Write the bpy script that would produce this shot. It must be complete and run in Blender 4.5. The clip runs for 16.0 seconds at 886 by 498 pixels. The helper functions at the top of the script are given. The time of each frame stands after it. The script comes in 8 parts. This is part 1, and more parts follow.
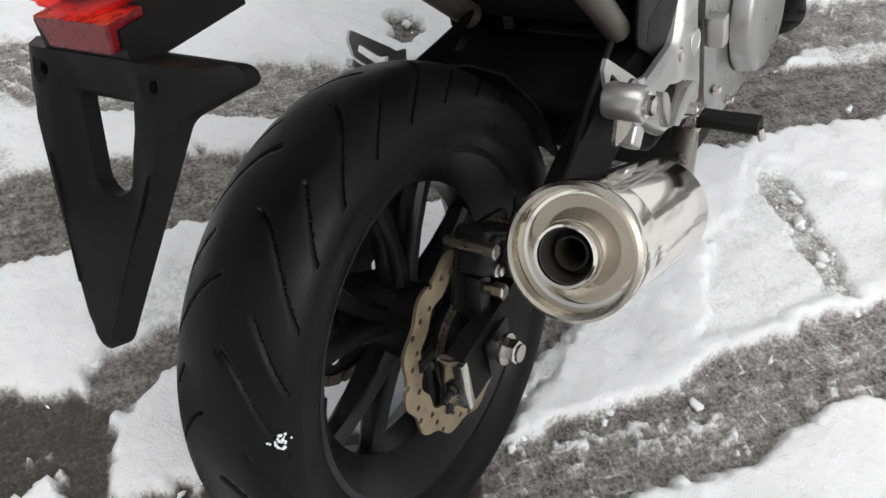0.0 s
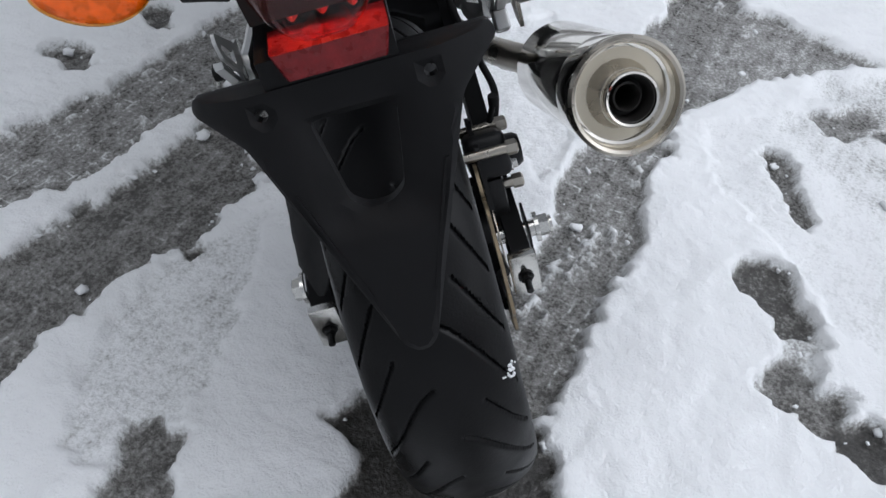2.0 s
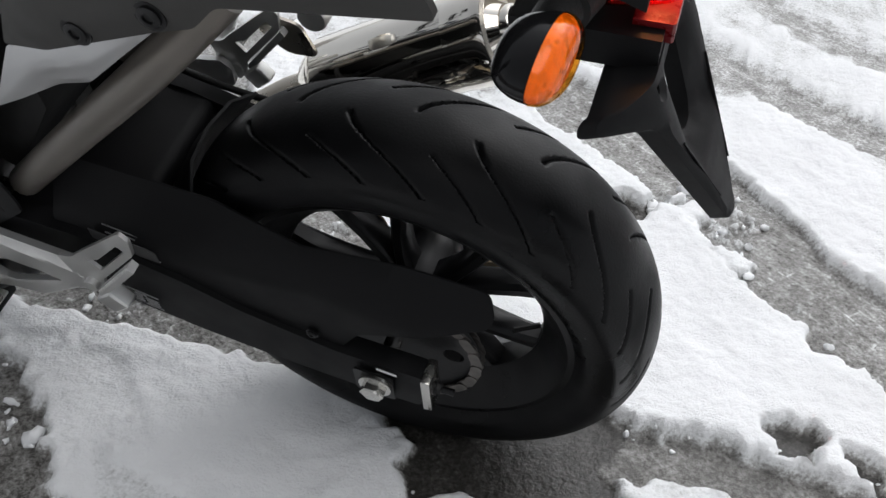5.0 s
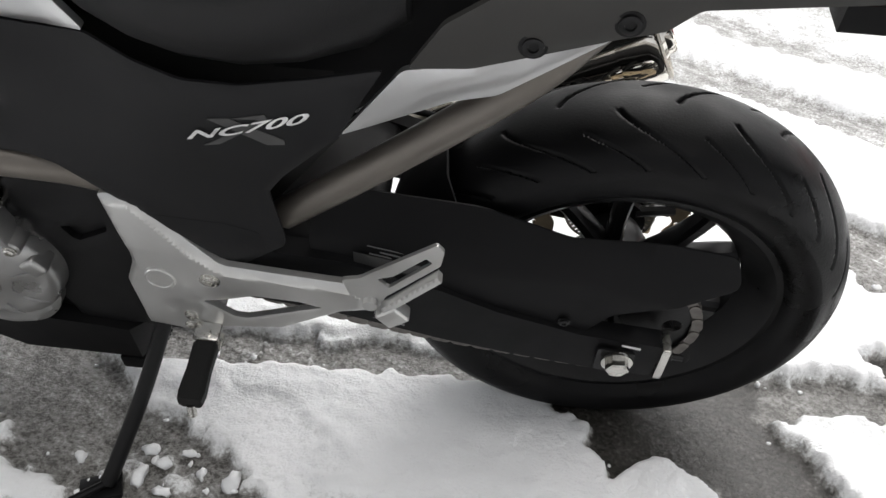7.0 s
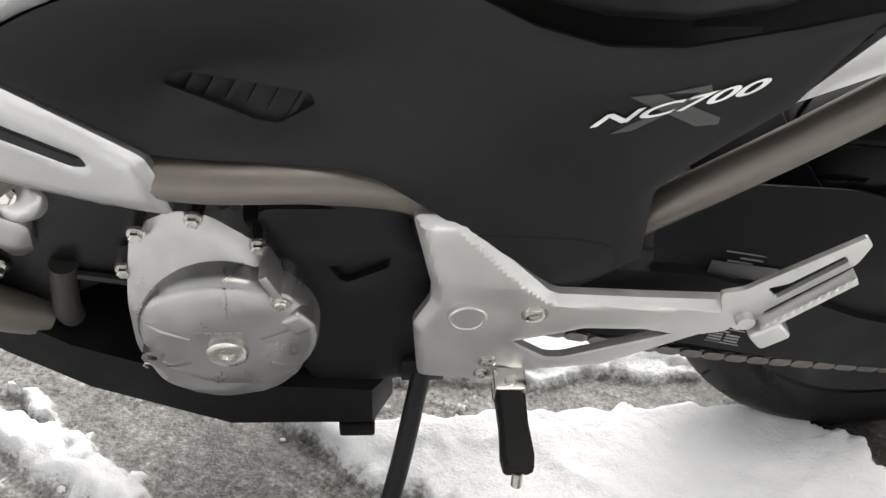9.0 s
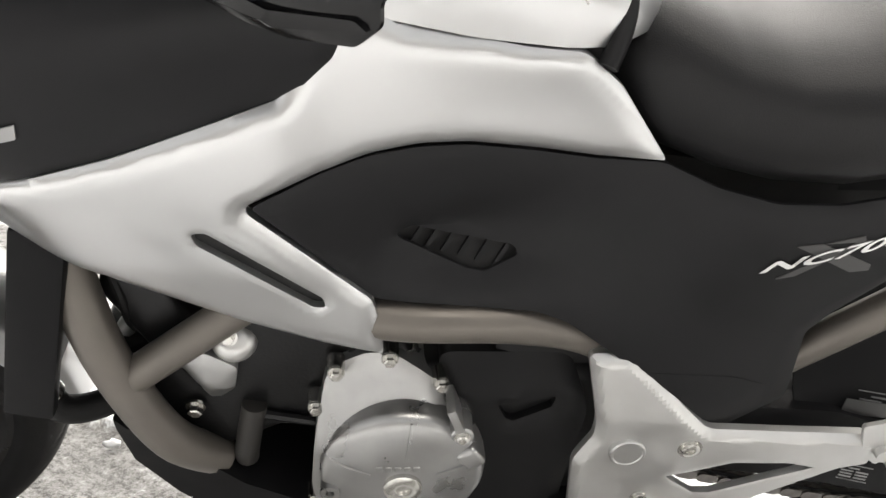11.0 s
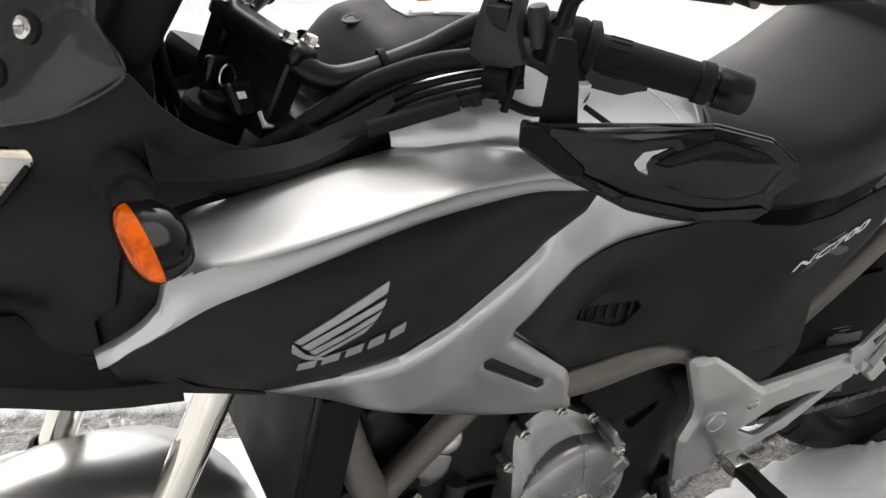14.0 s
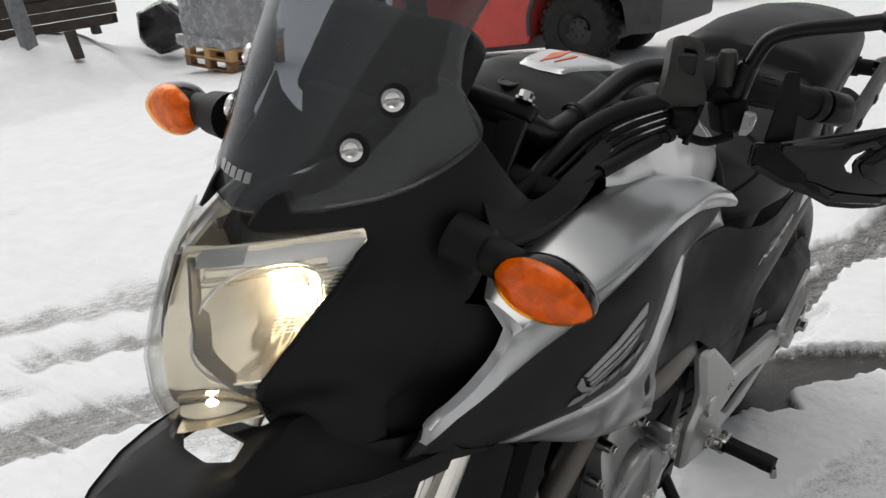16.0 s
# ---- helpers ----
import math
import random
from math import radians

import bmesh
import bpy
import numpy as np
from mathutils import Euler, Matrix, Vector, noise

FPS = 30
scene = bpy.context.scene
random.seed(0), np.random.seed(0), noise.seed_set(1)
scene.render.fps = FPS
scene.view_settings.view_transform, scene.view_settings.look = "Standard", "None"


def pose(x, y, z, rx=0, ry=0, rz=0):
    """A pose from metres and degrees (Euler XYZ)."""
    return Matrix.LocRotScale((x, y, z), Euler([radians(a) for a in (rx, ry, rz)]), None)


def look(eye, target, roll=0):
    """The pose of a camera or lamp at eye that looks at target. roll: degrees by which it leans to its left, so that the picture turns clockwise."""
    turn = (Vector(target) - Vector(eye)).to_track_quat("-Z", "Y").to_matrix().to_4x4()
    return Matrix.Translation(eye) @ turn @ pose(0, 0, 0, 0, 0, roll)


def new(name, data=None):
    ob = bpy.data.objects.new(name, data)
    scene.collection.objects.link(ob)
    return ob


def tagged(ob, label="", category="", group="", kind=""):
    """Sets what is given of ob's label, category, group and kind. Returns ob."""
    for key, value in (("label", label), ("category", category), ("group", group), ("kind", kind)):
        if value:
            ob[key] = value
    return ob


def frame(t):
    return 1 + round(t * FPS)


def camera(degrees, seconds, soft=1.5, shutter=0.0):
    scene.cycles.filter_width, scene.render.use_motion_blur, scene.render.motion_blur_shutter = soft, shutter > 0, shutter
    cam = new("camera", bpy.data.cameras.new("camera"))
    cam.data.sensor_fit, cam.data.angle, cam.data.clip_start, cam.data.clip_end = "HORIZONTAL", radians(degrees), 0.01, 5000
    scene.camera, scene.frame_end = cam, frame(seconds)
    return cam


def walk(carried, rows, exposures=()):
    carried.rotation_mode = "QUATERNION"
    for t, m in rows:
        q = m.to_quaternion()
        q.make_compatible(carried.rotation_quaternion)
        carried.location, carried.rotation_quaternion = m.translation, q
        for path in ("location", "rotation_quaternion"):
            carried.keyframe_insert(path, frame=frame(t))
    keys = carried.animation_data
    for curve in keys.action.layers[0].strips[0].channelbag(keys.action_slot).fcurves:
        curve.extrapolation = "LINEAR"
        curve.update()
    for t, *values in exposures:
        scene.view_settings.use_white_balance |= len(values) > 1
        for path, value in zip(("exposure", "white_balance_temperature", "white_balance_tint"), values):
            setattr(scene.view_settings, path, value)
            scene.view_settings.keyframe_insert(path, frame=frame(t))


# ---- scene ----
cam = camera(53.3, 16.0)
PATH = [
    (0, (-0.606, -0.274, 1.153), (0.639, 0.359, -0.279), 6.5),
    (0.5, (-0.615, -0.12, 1.135), (0.625, 0.248, -0.391), 10.7),
    (1, (-0.707, -0.019, 1.136), (0.604, 0.12, -0.368), 11.4),
    (1.5, (-0.813, 0.097, 1.167), (0.554, -0.027, -0.287), 10.3),
    (2, (-0.788, 0.264, 1.125), (0.586, -0.093, -0.283), 6.5),
    (2.5, (-0.701, 0.436, 1.102), (0.594, -0.19, -0.288), 5.2),
    (3, (-0.657, 0.598, 1.1), (0.521, -0.294, -0.247), 5.8),
    (5.3, (-0.218, 0.983, 1.052), (0.121, -0.559, -0.176), 3.2),
    (5.5, (-0.183, 1.03, 1.057), (0.095, -0.531, -0.162), 3.5),
    (6, (-0.074, 1.078, 1.041), (0.094, -0.515, -0.156), 4.1),
    (6.5, (0.079, 1.085, 1.047), (0.172, -0.526, -0.134), 3.6),
    (7, (0.209, 1.116, 1.047), (0.264, -0.511, -0.116), 3.9),
    (7.5, (0.37, 1.158, 1.026), (0.337, -0.489, -0.108), 4.6),
    (8, (0.48, 1.112, 0.989), (0.36, -0.539, -0.133), 4.3),
    (8.5, (0.576, 0.995, 0.926), (0.438, -0.646, -0.21), 3.0),
    (8.7, (0.616, 0.963, 0.901), (0.476, -0.685, -0.223), 2.4),
    (10.8, (0.861, 1.048, 0.889), (0.664, -0.792, 0.13), 2.2),
    (11, (0.865, 1.062, 0.903), (0.691, -0.796, 0.184), 2.2),
    (11.5, (0.892, 1.092, 0.945), (0.743, -0.803, 0.323), 2.1),
    (12, (0.915, 1.143, 1.016), (0.761, -0.763, 0.431), 0.8),
    (12.5, (0.966, 1.148, 1.056), (0.726, -0.736, 0.429), -2.6),
    (13, (1.101, 1.122, 1.076), (0.715, -0.709, 0.372), -6.7),
    (13.5, (1.211, 1.126, 1.083), (0.681, -0.658, 0.349), -7.6),
    (14, (1.383, 1.152, 1.095), (0.612, -0.564, 0.417), -7.2),
    (14.5, (1.521, 1.162, 1.134), (0.59, -0.507, 0.544), -8.0),
    (15, (1.625, 1.061, 1.115), (0.484, -0.472, 0.523), -9.1),
    (15.5, (1.735, 0.949, 1.142), (0.457, -0.457, 0.518), -9.7),
    (16, (1.869, 0.841, 1.157), (0.43, -0.404, 0.544), -9.4),
]
walk(cam, [(t, look(eye, target, roll)) for t, eye, target, roll in PATH], [(0.0, 0.0, 6500, 10), (1.5, -0.15, 6200, 10), (2.0, -0.25, 5950, 10), (3.0, -0.18, 5950, 10), (5.5, 0.0, 6400, 10), (6.5, 0.1, 6500, 10), (7.0, 0.48, 6550, 10), (7.5, 0.88, 6550, 10), (8.0, 1.10, 6600, 10), (8.5, 1.15, 6650, 10), (11.0, 1.2, 6900, 10), (11.5, 0.95, 6850, 10), (12.0, 0.55, 6700, 10), (12.5, 0.4, 6700, 10), (13.5, 0.55, 6750, 10), (14.0, 0.4, 6750, 10), (15.0, 0.15, 6700, 10), (16.0, -0.2, 6550, 10)])

# ---- light ----
world = bpy.data.worlds.new("overcast_sky")
scene.world = world
world.use_nodes = True
wt = world.node_tree
sky = wt.nodes.new("ShaderNodeTexSky")
sky.sky_type, sky.sun_disc = "NISHITA", False
sky.sun_elevation, sky.sun_rotation = radians(48), radians(200)
sky.air_density, sky.dust_density = 1.0, 4.0
grey = wt.nodes.new("ShaderNodeHueSaturation")
grey.inputs["Saturation"].default_value = 0.12
wt.links.new(sky.outputs[0], grey.inputs["Color"])
wt.links.new(grey.outputs[0], wt.nodes["Background"].inputs[0])
wt.nodes["Background"].inputs[1].default_value = 0.15
sun = new("sun", bpy.data.lights.new("sun", "SUN"))
sun.data.energy, sun.data.angle, sun.data.color = 0.8, radians(40), (1.0, 0.97, 0.93)
sun.matrix_world = look((0, 0, 6), (1.2, -1.6, 0))
sun.matrix_world.translation = (-4, 5, 6)


# ---- materials ----
def material(name, color, rough=0.5, metal=0.0, vary=0.15, scale=18.0, bump=0.1, grain=180.0, coat=0.0, spec=0.5, rough_vary=0.1, depth=0.002):
    """A plain surface with slow stains, fine grain and a fine relief."""
    m = bpy.data.materials.new(name)
    m.use_nodes = True
    nt = m.node_tree
    b = nt.nodes["Principled BSDF"]
    co = nt.nodes.new("ShaderNodeTexCoord")
    n1, n2 = nt.nodes.new("ShaderNodeTexNoise"), nt.nodes.new("ShaderNodeTexNoise")
    n1.inputs["Scale"].default_value, n1.inputs["Detail"].default_value = scale, 5
    n2.inputs["Scale"].default_value, n2.inputs["Detail"].default_value = grain, 3
    for n in (n1, n2):
        nt.links.new(co.outputs["Object"], n.inputs["Vector"])
    ramp = nt.nodes.new("ShaderNodeMapRange")
    ramp.inputs["From Min"].default_value, ramp.inputs["From Max"].default_value = 0.3, 0.7
    ramp.inputs["To Min"].default_value, ramp.inputs["To Max"].default_value = 1 - vary, 1 + vary
    nt.links.new(n1.outputs["Fac"], ramp.inputs["Value"])
    mul = nt.nodes.new("ShaderNodeVectorMath")
    mul.operation = "SCALE"
    mul.inputs[0].default_value = color
    nt.links.new(ramp.outputs[0], mul.inputs["Scale"])
    nt.links.new(mul.outputs[0], b.inputs["Base Color"])
    rr = nt.nodes.new("ShaderNodeMapRange")
    rr.inputs["From Min"].default_value, rr.inputs["From Max"].default_value = 0.3, 0.7
    rr.inputs["To Min"].default_value, rr.inputs["To Max"].default_value = max(rough - rough_vary, 0.02), min(rough + rough_vary, 1)
    nt.links.new(n1.outputs["Fac"], rr.inputs["Value"])
    nt.links.new(rr.outputs[0], b.inputs["Roughness"])
    b.inputs["Metallic"].default_value = metal
    b.inputs["Coat Weight"].default_value = coat
    b.inputs["Coat Roughness"].default_value = 0.08
    b.inputs["Specular IOR Level"].default_value = spec
    if bump:
        bp = nt.nodes.new("ShaderNodeBump")
        bp.inputs["Strength"].default_value, bp.inputs["Distance"].default_value = bump, depth
        nt.links.new(n2.outputs["Fac"], bp.inputs["Height"])
        nt.links.new(bp.outputs[0], b.inputs["Normal"])
    return m


def clear(name, tint, gloss=1.45, rough=0.02, haze=0.0):
    """A thin clear shell: tinted light goes straight through, the gloss lies on top."""
    m = bpy.data.materials.new(name)
    m.use_nodes = True
    nt = m.node_tree
    nt.nodes.remove(nt.nodes["Principled BSDF"])
    tr, gl, mix, fr = (nt.nodes.new(k) for k in ("ShaderNodeBsdfTransparent", "ShaderNodeBsdfGlossy", "ShaderNodeMixShader", "ShaderNodeLayerWeight"))
    tr.inputs[0].default_value = (*tint, 1)
    gl.inputs["Roughness"].default_value = rough
    fr.inputs[0].default_value = 0.5
    steep, base = nt.nodes.new("ShaderNodeMath"), nt.nodes.new("ShaderNodeMath")
    steep.operation, base.operation = "POWER", "MULTIPLY_ADD"
    steep.inputs[1].default_value = 4.5
    base.inputs[1].default_value, base.inputs[2].default_value = gloss * 0.4, 0.035
    nt.links.new(fr.outputs["Facing"], steep.inputs[0])
    nt.links.new(steep.outputs[0], base.inputs[0])
    nt.links.new(base.outputs[0], mix.inputs[0])
    if haze:
        df, hz = nt.nodes.new("ShaderNodeBsdfDiffuse"), nt.nodes.new("ShaderNodeMixShader")
        df.inputs[0].default_value = (0.72, 0.74, 0.74, 1)
        hz.inputs[0].default_value = haze
        nt.links.new(tr.outputs[0], hz.inputs[1])
        nt.links.new(df.outputs[0], hz.inputs[2])
        nt.links.new(hz.outputs[0], mix.inputs[1])
    else:
        nt.links.new(tr.outputs[0], mix.inputs[1])
    nt.links.new(gl.outputs[0], mix.inputs[2])
    nt.links.new(mix.outputs[0], nt.nodes["Material Output"].inputs[0])
    return m


def glow(name, color, strength):
    m = material(name, color, 0.3, bump=0)
    b = m.node_tree.nodes["Principled BSDF"]
    b.inputs["Emission Color"].default_value = (*color, 1)
    b.inputs["Emission Strength"].default_value = strength
    return m


BLACK = material("black_textured_plastic", (0.0060, 0.0060, 0.0065), 0.55, vary=0.2, bump=0.25, grain=900, depth=0.0006, spec=0.12)
COWL = material("matte_black_cowl_plastic", (0.0072, 0.0072, 0.0077), 0.5, vary=0.15, bump=0.2, grain=1100, depth=0.0005, spec=0.18)
GRAPHITE = material("matte_graphite_paint", (0.0125, 0.0126, 0.0134), 0.44, 0.1, vary=0.12, bump=0.08, grain=900, depth=0.0004, spec=0.15)
TAILGREY = material("dark_grey_plastic", (0.035, 0.034, 0.032), 0.5, 0.1, vary=0.1, bump=0.15, grain=900, depth=0.0005, spec=0.3)
GLOSSBLACK = material("gloss_black_plastic", (0.006, 0.006, 0.0065), 0.14, vary=0.3, bump=0, coat=0.05, rough_vary=0.06, spec=0.22)
SATIN = material("satin_black_metal", (0.006, 0.006, 0.0065), 0.36, 0.2, vary=0.25, bump=0.06, grain=300, spec=0.3)
ENGINE = material("black_engine_paint", (0.009, 0.009, 0.0095), 0.38, 0.3, vary=0.25, bump=0.15, grain=250, spec=0.35)
SILVER = material("silver_metallic_paint", (0.50, 0.505, 0.507), 0.30, 0.88, vary=0.04, scale=2.0, bump=0, coat=0.6, rough_vary=0.0)
CAST = material("cast_aluminium", (0.56, 0.56, 0.55), 0.38, 0.85, vary=0.08, bump=0.08, grain=350, depth=0.0006)
ENGCAST = material("engine_cast_aluminium", (0.36, 0.36, 0.355), 0.34, 0.85, vary=0.12, bump=0.1, grain=300, depth=0.0008)
BRIGHT = material("bare_bright_metal", (0.62, 0.61, 0.58), 0.22, 1.0, vary=0.12, bump=0.05)
CHROME = material("polished_steel", (0.78, 0.75, 0.69), 0.07, 1.0, vary=0.05, scale=8, bump=0.015, grain=60, rough_vary=0.03)
DULLSTEEL = material("brushed_steel", (0.42, 0.39, 0.34), 0.3, 1.0, vary=0.15, bump=0.05)
SOOT = material("sooty_steel", (0.03, 0.028, 0.026), 0.6, 0.3, vary=0.3)
TUBE = material("bronze_grey_frame_paint", (0.135, 0.122, 0.107), 0.42, 0.45, vary=0.1, bump=0.04, grain=600)
RUBBER = material("tyre_rubber", (0.0042, 0.0042, 0.0046), 0.46, vary=0.35, scale=9, bump=0.15, grain=350, rough_vary=0.24, spec=0.15)
GRIPRUB = material("grip_rubber", (0.007, 0.007, 0.007), 0.6, vary=0.2, bump=0.2, grain=500, spec=0.2)
SEATSKIN = material("black_grained_vinyl", (0.0080, 0.0080, 0.0085), 0.44, vary=0.15, scale=6, bump=0.35, grain=700, depth=0.0008, rough_vary=0.08, spec=0.23)
DISC = material("stained_brake_steel", (0.30, 0.24, 0.16), 0.4, 0.8, vary=0.25, scale=40, bump=0.05)
CHAINM = material("dry_chain_steel", (0.16, 0.15, 0.14), 0.4, 0.9, vary=0.3, scale=60)
AMBER = clear("amber_lens", (0.99, 0.62, 0.16), rough=0.05)
RED = material("red_reflector", (0.13, 0.007, 0.009), 0.3, vary=0.3, scale=90, bump=0.3, grain=260, coat=0.05, spec=0.3, depth=0.002)
TAILLAMP = clear("red_lamp_lens", (1.0, 0.14, 0.12))
TAILBULB = glow("lit_tail_bulb", (1.0, 0.45, 0.15), 160.0)
AMBERBACK = material("amber_reflector", (0.88, 0.29, 0.025), 0.28, 0.1, vary=0.25, scale=70, bump=0.6, grain=130, depth=0.004)
TAILBACK = material("tail_reflector", (0.85, 0.8, 0.8), 0.3, 0.4, vary=0.2, scale=60, bump=0.4, grain=90, depth=0.004)
LETTER = material("silver_lettering", (0.72, 0.72, 0.72), 0.35, 0.3, bump=0)
DECALGREY = material("grey_decal_film", (0.055, 0.055, 0.055), 0.4, 0.2, bump=0)
BADGE = material("grey_badge_film", (0.30, 0.30, 0.30), 0.35, 0.5, bump=0)
# near-black: plain dark parts, and sheets that stand in for shade inside openings
DARK = material("black_part_and_recess_shade", (0.006, 0.006, 0.006), 0.7, bump=0)
SMOKE = clear("smoked_screen", (0.44, 0.46, 0.48), haze=0.035)
LENS = clear("clear_lamp_lens", (0.93, 0.93, 0.92))
REFLECT = material("lamp_reflector", (0.94, 0.86, 0.70), 0.16, 0.85, vary=0.05, bump=0.1, grain=25, depth=0.004)
BULB = glow("lit_bulb", (1.0, 0.86, 0.64), 70.0)
LAMPGREY = material("pale_grey_lamp_frame", (0.80, 0.81, 0.82), 0.35, 0.1, vary=0.08, bump=0.05)
LENSRIB = material("moulded_lens_ribs", (0.42, 0.43, 0.43), 0.3, 0.2, bump=0)
ORANGE = material("orange_decal", (0.7, 0.12, 0.02), 0.4, bump=0)


# ---- mesh tools ----
def finish(bm, name, mat, smooth=40):
    me = bpy.data.meshes.new(name)
    bmesh.ops.recalc_face_normals(bm, faces=bm.faces)
    bm.to_mesh(me)
    bm.free()
    me.materials.append(mat)
    me.shade_smooth()
    me.set_sharp_from_angle(angle=radians(smooth))
    return me


def sway(x):
    """The bike's middle plane bows slightly to its right towards the front."""
    return -0.014 * max(0.0, min(1.0, (x - 0.3) / 1.1))


def part(name, bm, mat, parent, label="", smooth=40, bend=True):
    if bend:
        for v in bm.verts:
            v.co.y += sway(v.co.x)
    ob = new(name, finish(bm, name, mat, smooth))
    if parent.parent and parent.parent.parent:
        parent = parent.parent
    ob.parent = parent
    if label:
        ob["label"] = label
    return ob


def thing(name, m, label, category, group="", kind=""):
    e = new(name)
    e.empty_display_size = 0.05
    e.matrix_world = m
    return tagged(e, label, category, group, kind)


def merge(*bms):
    out = bmesh.new()
    for b in bms:
        me = bpy.data.meshes.new("tmp")
        b.to_mesh(me)
        b.free()
        out.from_mesh(me)
        bpy.data.meshes.remove(me)
    return out


def spline(pts, n=6, closed=False):
    """A smooth curve through the points."""
    p = [Vector(q) for q in pts]
    out, k = [], len(p)
    for i in range(k if closed else k - 1):
        g = (lambda j: p[j % k]) if closed else (lambda j: p[min(max(j, 0), k - 1)])
        a, b, c, d = g(i - 1), g(i), g(i + 1), g(i + 2)
        for s in range(n):
            t = s / n
            out.append(b + 0.5 * t * (c - a + t * (2 * a - 5 * b + 4 * c - d + t * (3 * (b - c) + d - a))))
    if not closed:
        out.append(p[-1])
    return out


def rounded(pts, r=0.01, n=4):
    """A polygon in the plane with rounded corners."""
    p = [Vector(q) for q in pts]
    out = []
    for i, b in enumerate(p):
        a, c = p[i - 1], p[(i + 1) % len(p)]
        u, v = a - b, c - b
        k = min(r, 0.45 * u.length, 0.45 * v.length)
        s, e = b + u.normalized() * k, b + v.normalized() * k
        for j in range(n + 1):
            t = j / n
            out.append(s * (1 - t) ** 2 + b * 2 * t * (1 - t) + e * t * t)
    return out


def tube(pts, r, n=14, smooth=6, cap=True, r2=None):
    """A round tube along a smooth curve, tapering from r to r2."""
    c = spline(pts, smooth) if len(pts) > 2 and smooth > 1 else [Vector(q) for q in pts]
    bm, rings = bmesh.new(), []
    side = None
    for i, p in enumerate(c):
        d = (c[min(i + 1, len(c) - 1)] - c[max(i - 1, 0)]).normalized()
        side = (side - d * side.dot(d)).normalized() if side else d.orthogonal().normalized()
        up = d.cross(side)
        rad = r if r2 is None else r + (r2 - r) * i / (len(c) - 1)
        rings.append([bm.verts.new(p + rad * (math.cos(a) * side + math.sin(a) * up)) for a in (2 * math.pi * k / n for k in range(n))])
    for a, b in zip(rings, rings[1:]):
        for k in range(n):
            bm.faces.new((a[k], a[(k + 1) % n], b[(k + 1) % n], b[k]))
    if cap:
        bm.faces.new(rings[0]), bm.faces.new(rings[-1])
    return bm


def lathe(profile, centre, axis, n=48, closed=False):
    """A body turned about an axis: profile of (along, radius)."""
    axis = Vector(axis).normalized()
    u = axis.orthogonal().normalized()
    if abs(axis.y) > 0.9:
        u = Vector((1, 0, 0)) - axis * axis.x
        u.normalize()
    v = axis.cross(u)
    bm, rings = bmesh.new(), []
    for s, r in profile:
        rings.append([bm.verts.new(Vector(centre) + axis * s + max(r, 1e-5) * (math.cos(a) * u + math.sin(a) * v)) for a in (2 * math.pi * k / n for k in range(n))])
    pairs = list(zip(rings, rings[1:])) + ([(rings[-1], rings[0])] if closed else [])
    for a, b in pairs:
        for k in range(n):
            bm.faces.new((a[k], a[(k + 1) % n], b[(k + 1) % n], b[k]))
    bmesh.ops.remove_doubles(bm, verts=bm.verts, dist=2e-5)
    return bm


def box(c, size, m=None, bevel=0.004, seg=2):
    bm = bmesh.new()
    bmesh.ops.create_cube(bm, size=1, matrix=Matrix.Diagonal((*size, 1)))
    if bevel:
        bmesh.ops.bevel(bm, geom=bm.edges, offset=bevel, segments=seg, affect="EDGES", profile=0.6)
    bm.transform((m or Matrix()) if c is None else Matrix.Translation(c) @ (m or Matrix()))
    return bm


def flat_fill(outline, holes=(), step=0.0, inset=0.0):
    """Fills a polygon with holes by triangles, with a grid of points inside. Returns 2D points, triangles and the rings' point counts."""
    from mathutils import geometry
    rings = [list(outline)] + [list(h) for h in holes]
    pts, edges = [], []
    for r in rings:
        k = len(pts)
        pts += [Vector((p[0], p[1])) for p in r]
        edges += [(k + i, k + (i + 1) % len(r)) for i in range(len(r))]
    if step:
        xs, zs = [p[0] for p in outline], [p[1] for p in outline]
        segs = [(pts[a], pts[b]) for a, b in edges]
        x = min(xs) + step * 0.5
        while x < max(xs):
            z = min(zs) + step * 0.5
            while z < max(zs):
                q = Vector((x, z))
                near = min(seg_far(q, a, b) for a, b in segs)
                if near > step * 0.5 and inside(q, rings[0]) and not any(inside(q, h) for h in rings[1:]):
                    pts.append(q)
                z += step
            x += step
    v, e, f, *_ = geometry.delaunay_2d_cdt(pts, edges, [], 0, 1e-6)
    tri = []
    for t in f:
        c = sum((v[i] for i in t), Vector((0, 0))) / len(t)
        if inside(c, rings[0]) and not any(inside(c, h) for h in rings[1:]):
            tri.append(list(t))
    return v, tri


def seg_far(q, a, b):
    d = b - a
    t = max(0, min(1, (q - a).dot(d) / max(d.length_squared, 1e-12)))
    return (q - a - d * t).length


def inside(q, ring):
    hit, j = False, len(ring) - 1
    for i in range(len(ring)):
        (xi, zi), (xj, zj) = ring[i][:2], ring[j][:2]
        if (zi > q[1]) != (zj > q[1]) and q[0] < (xj - xi) * (q[1] - zi) / (zj - zi) + xi:
            hit = not hit
        j = i
    return hit


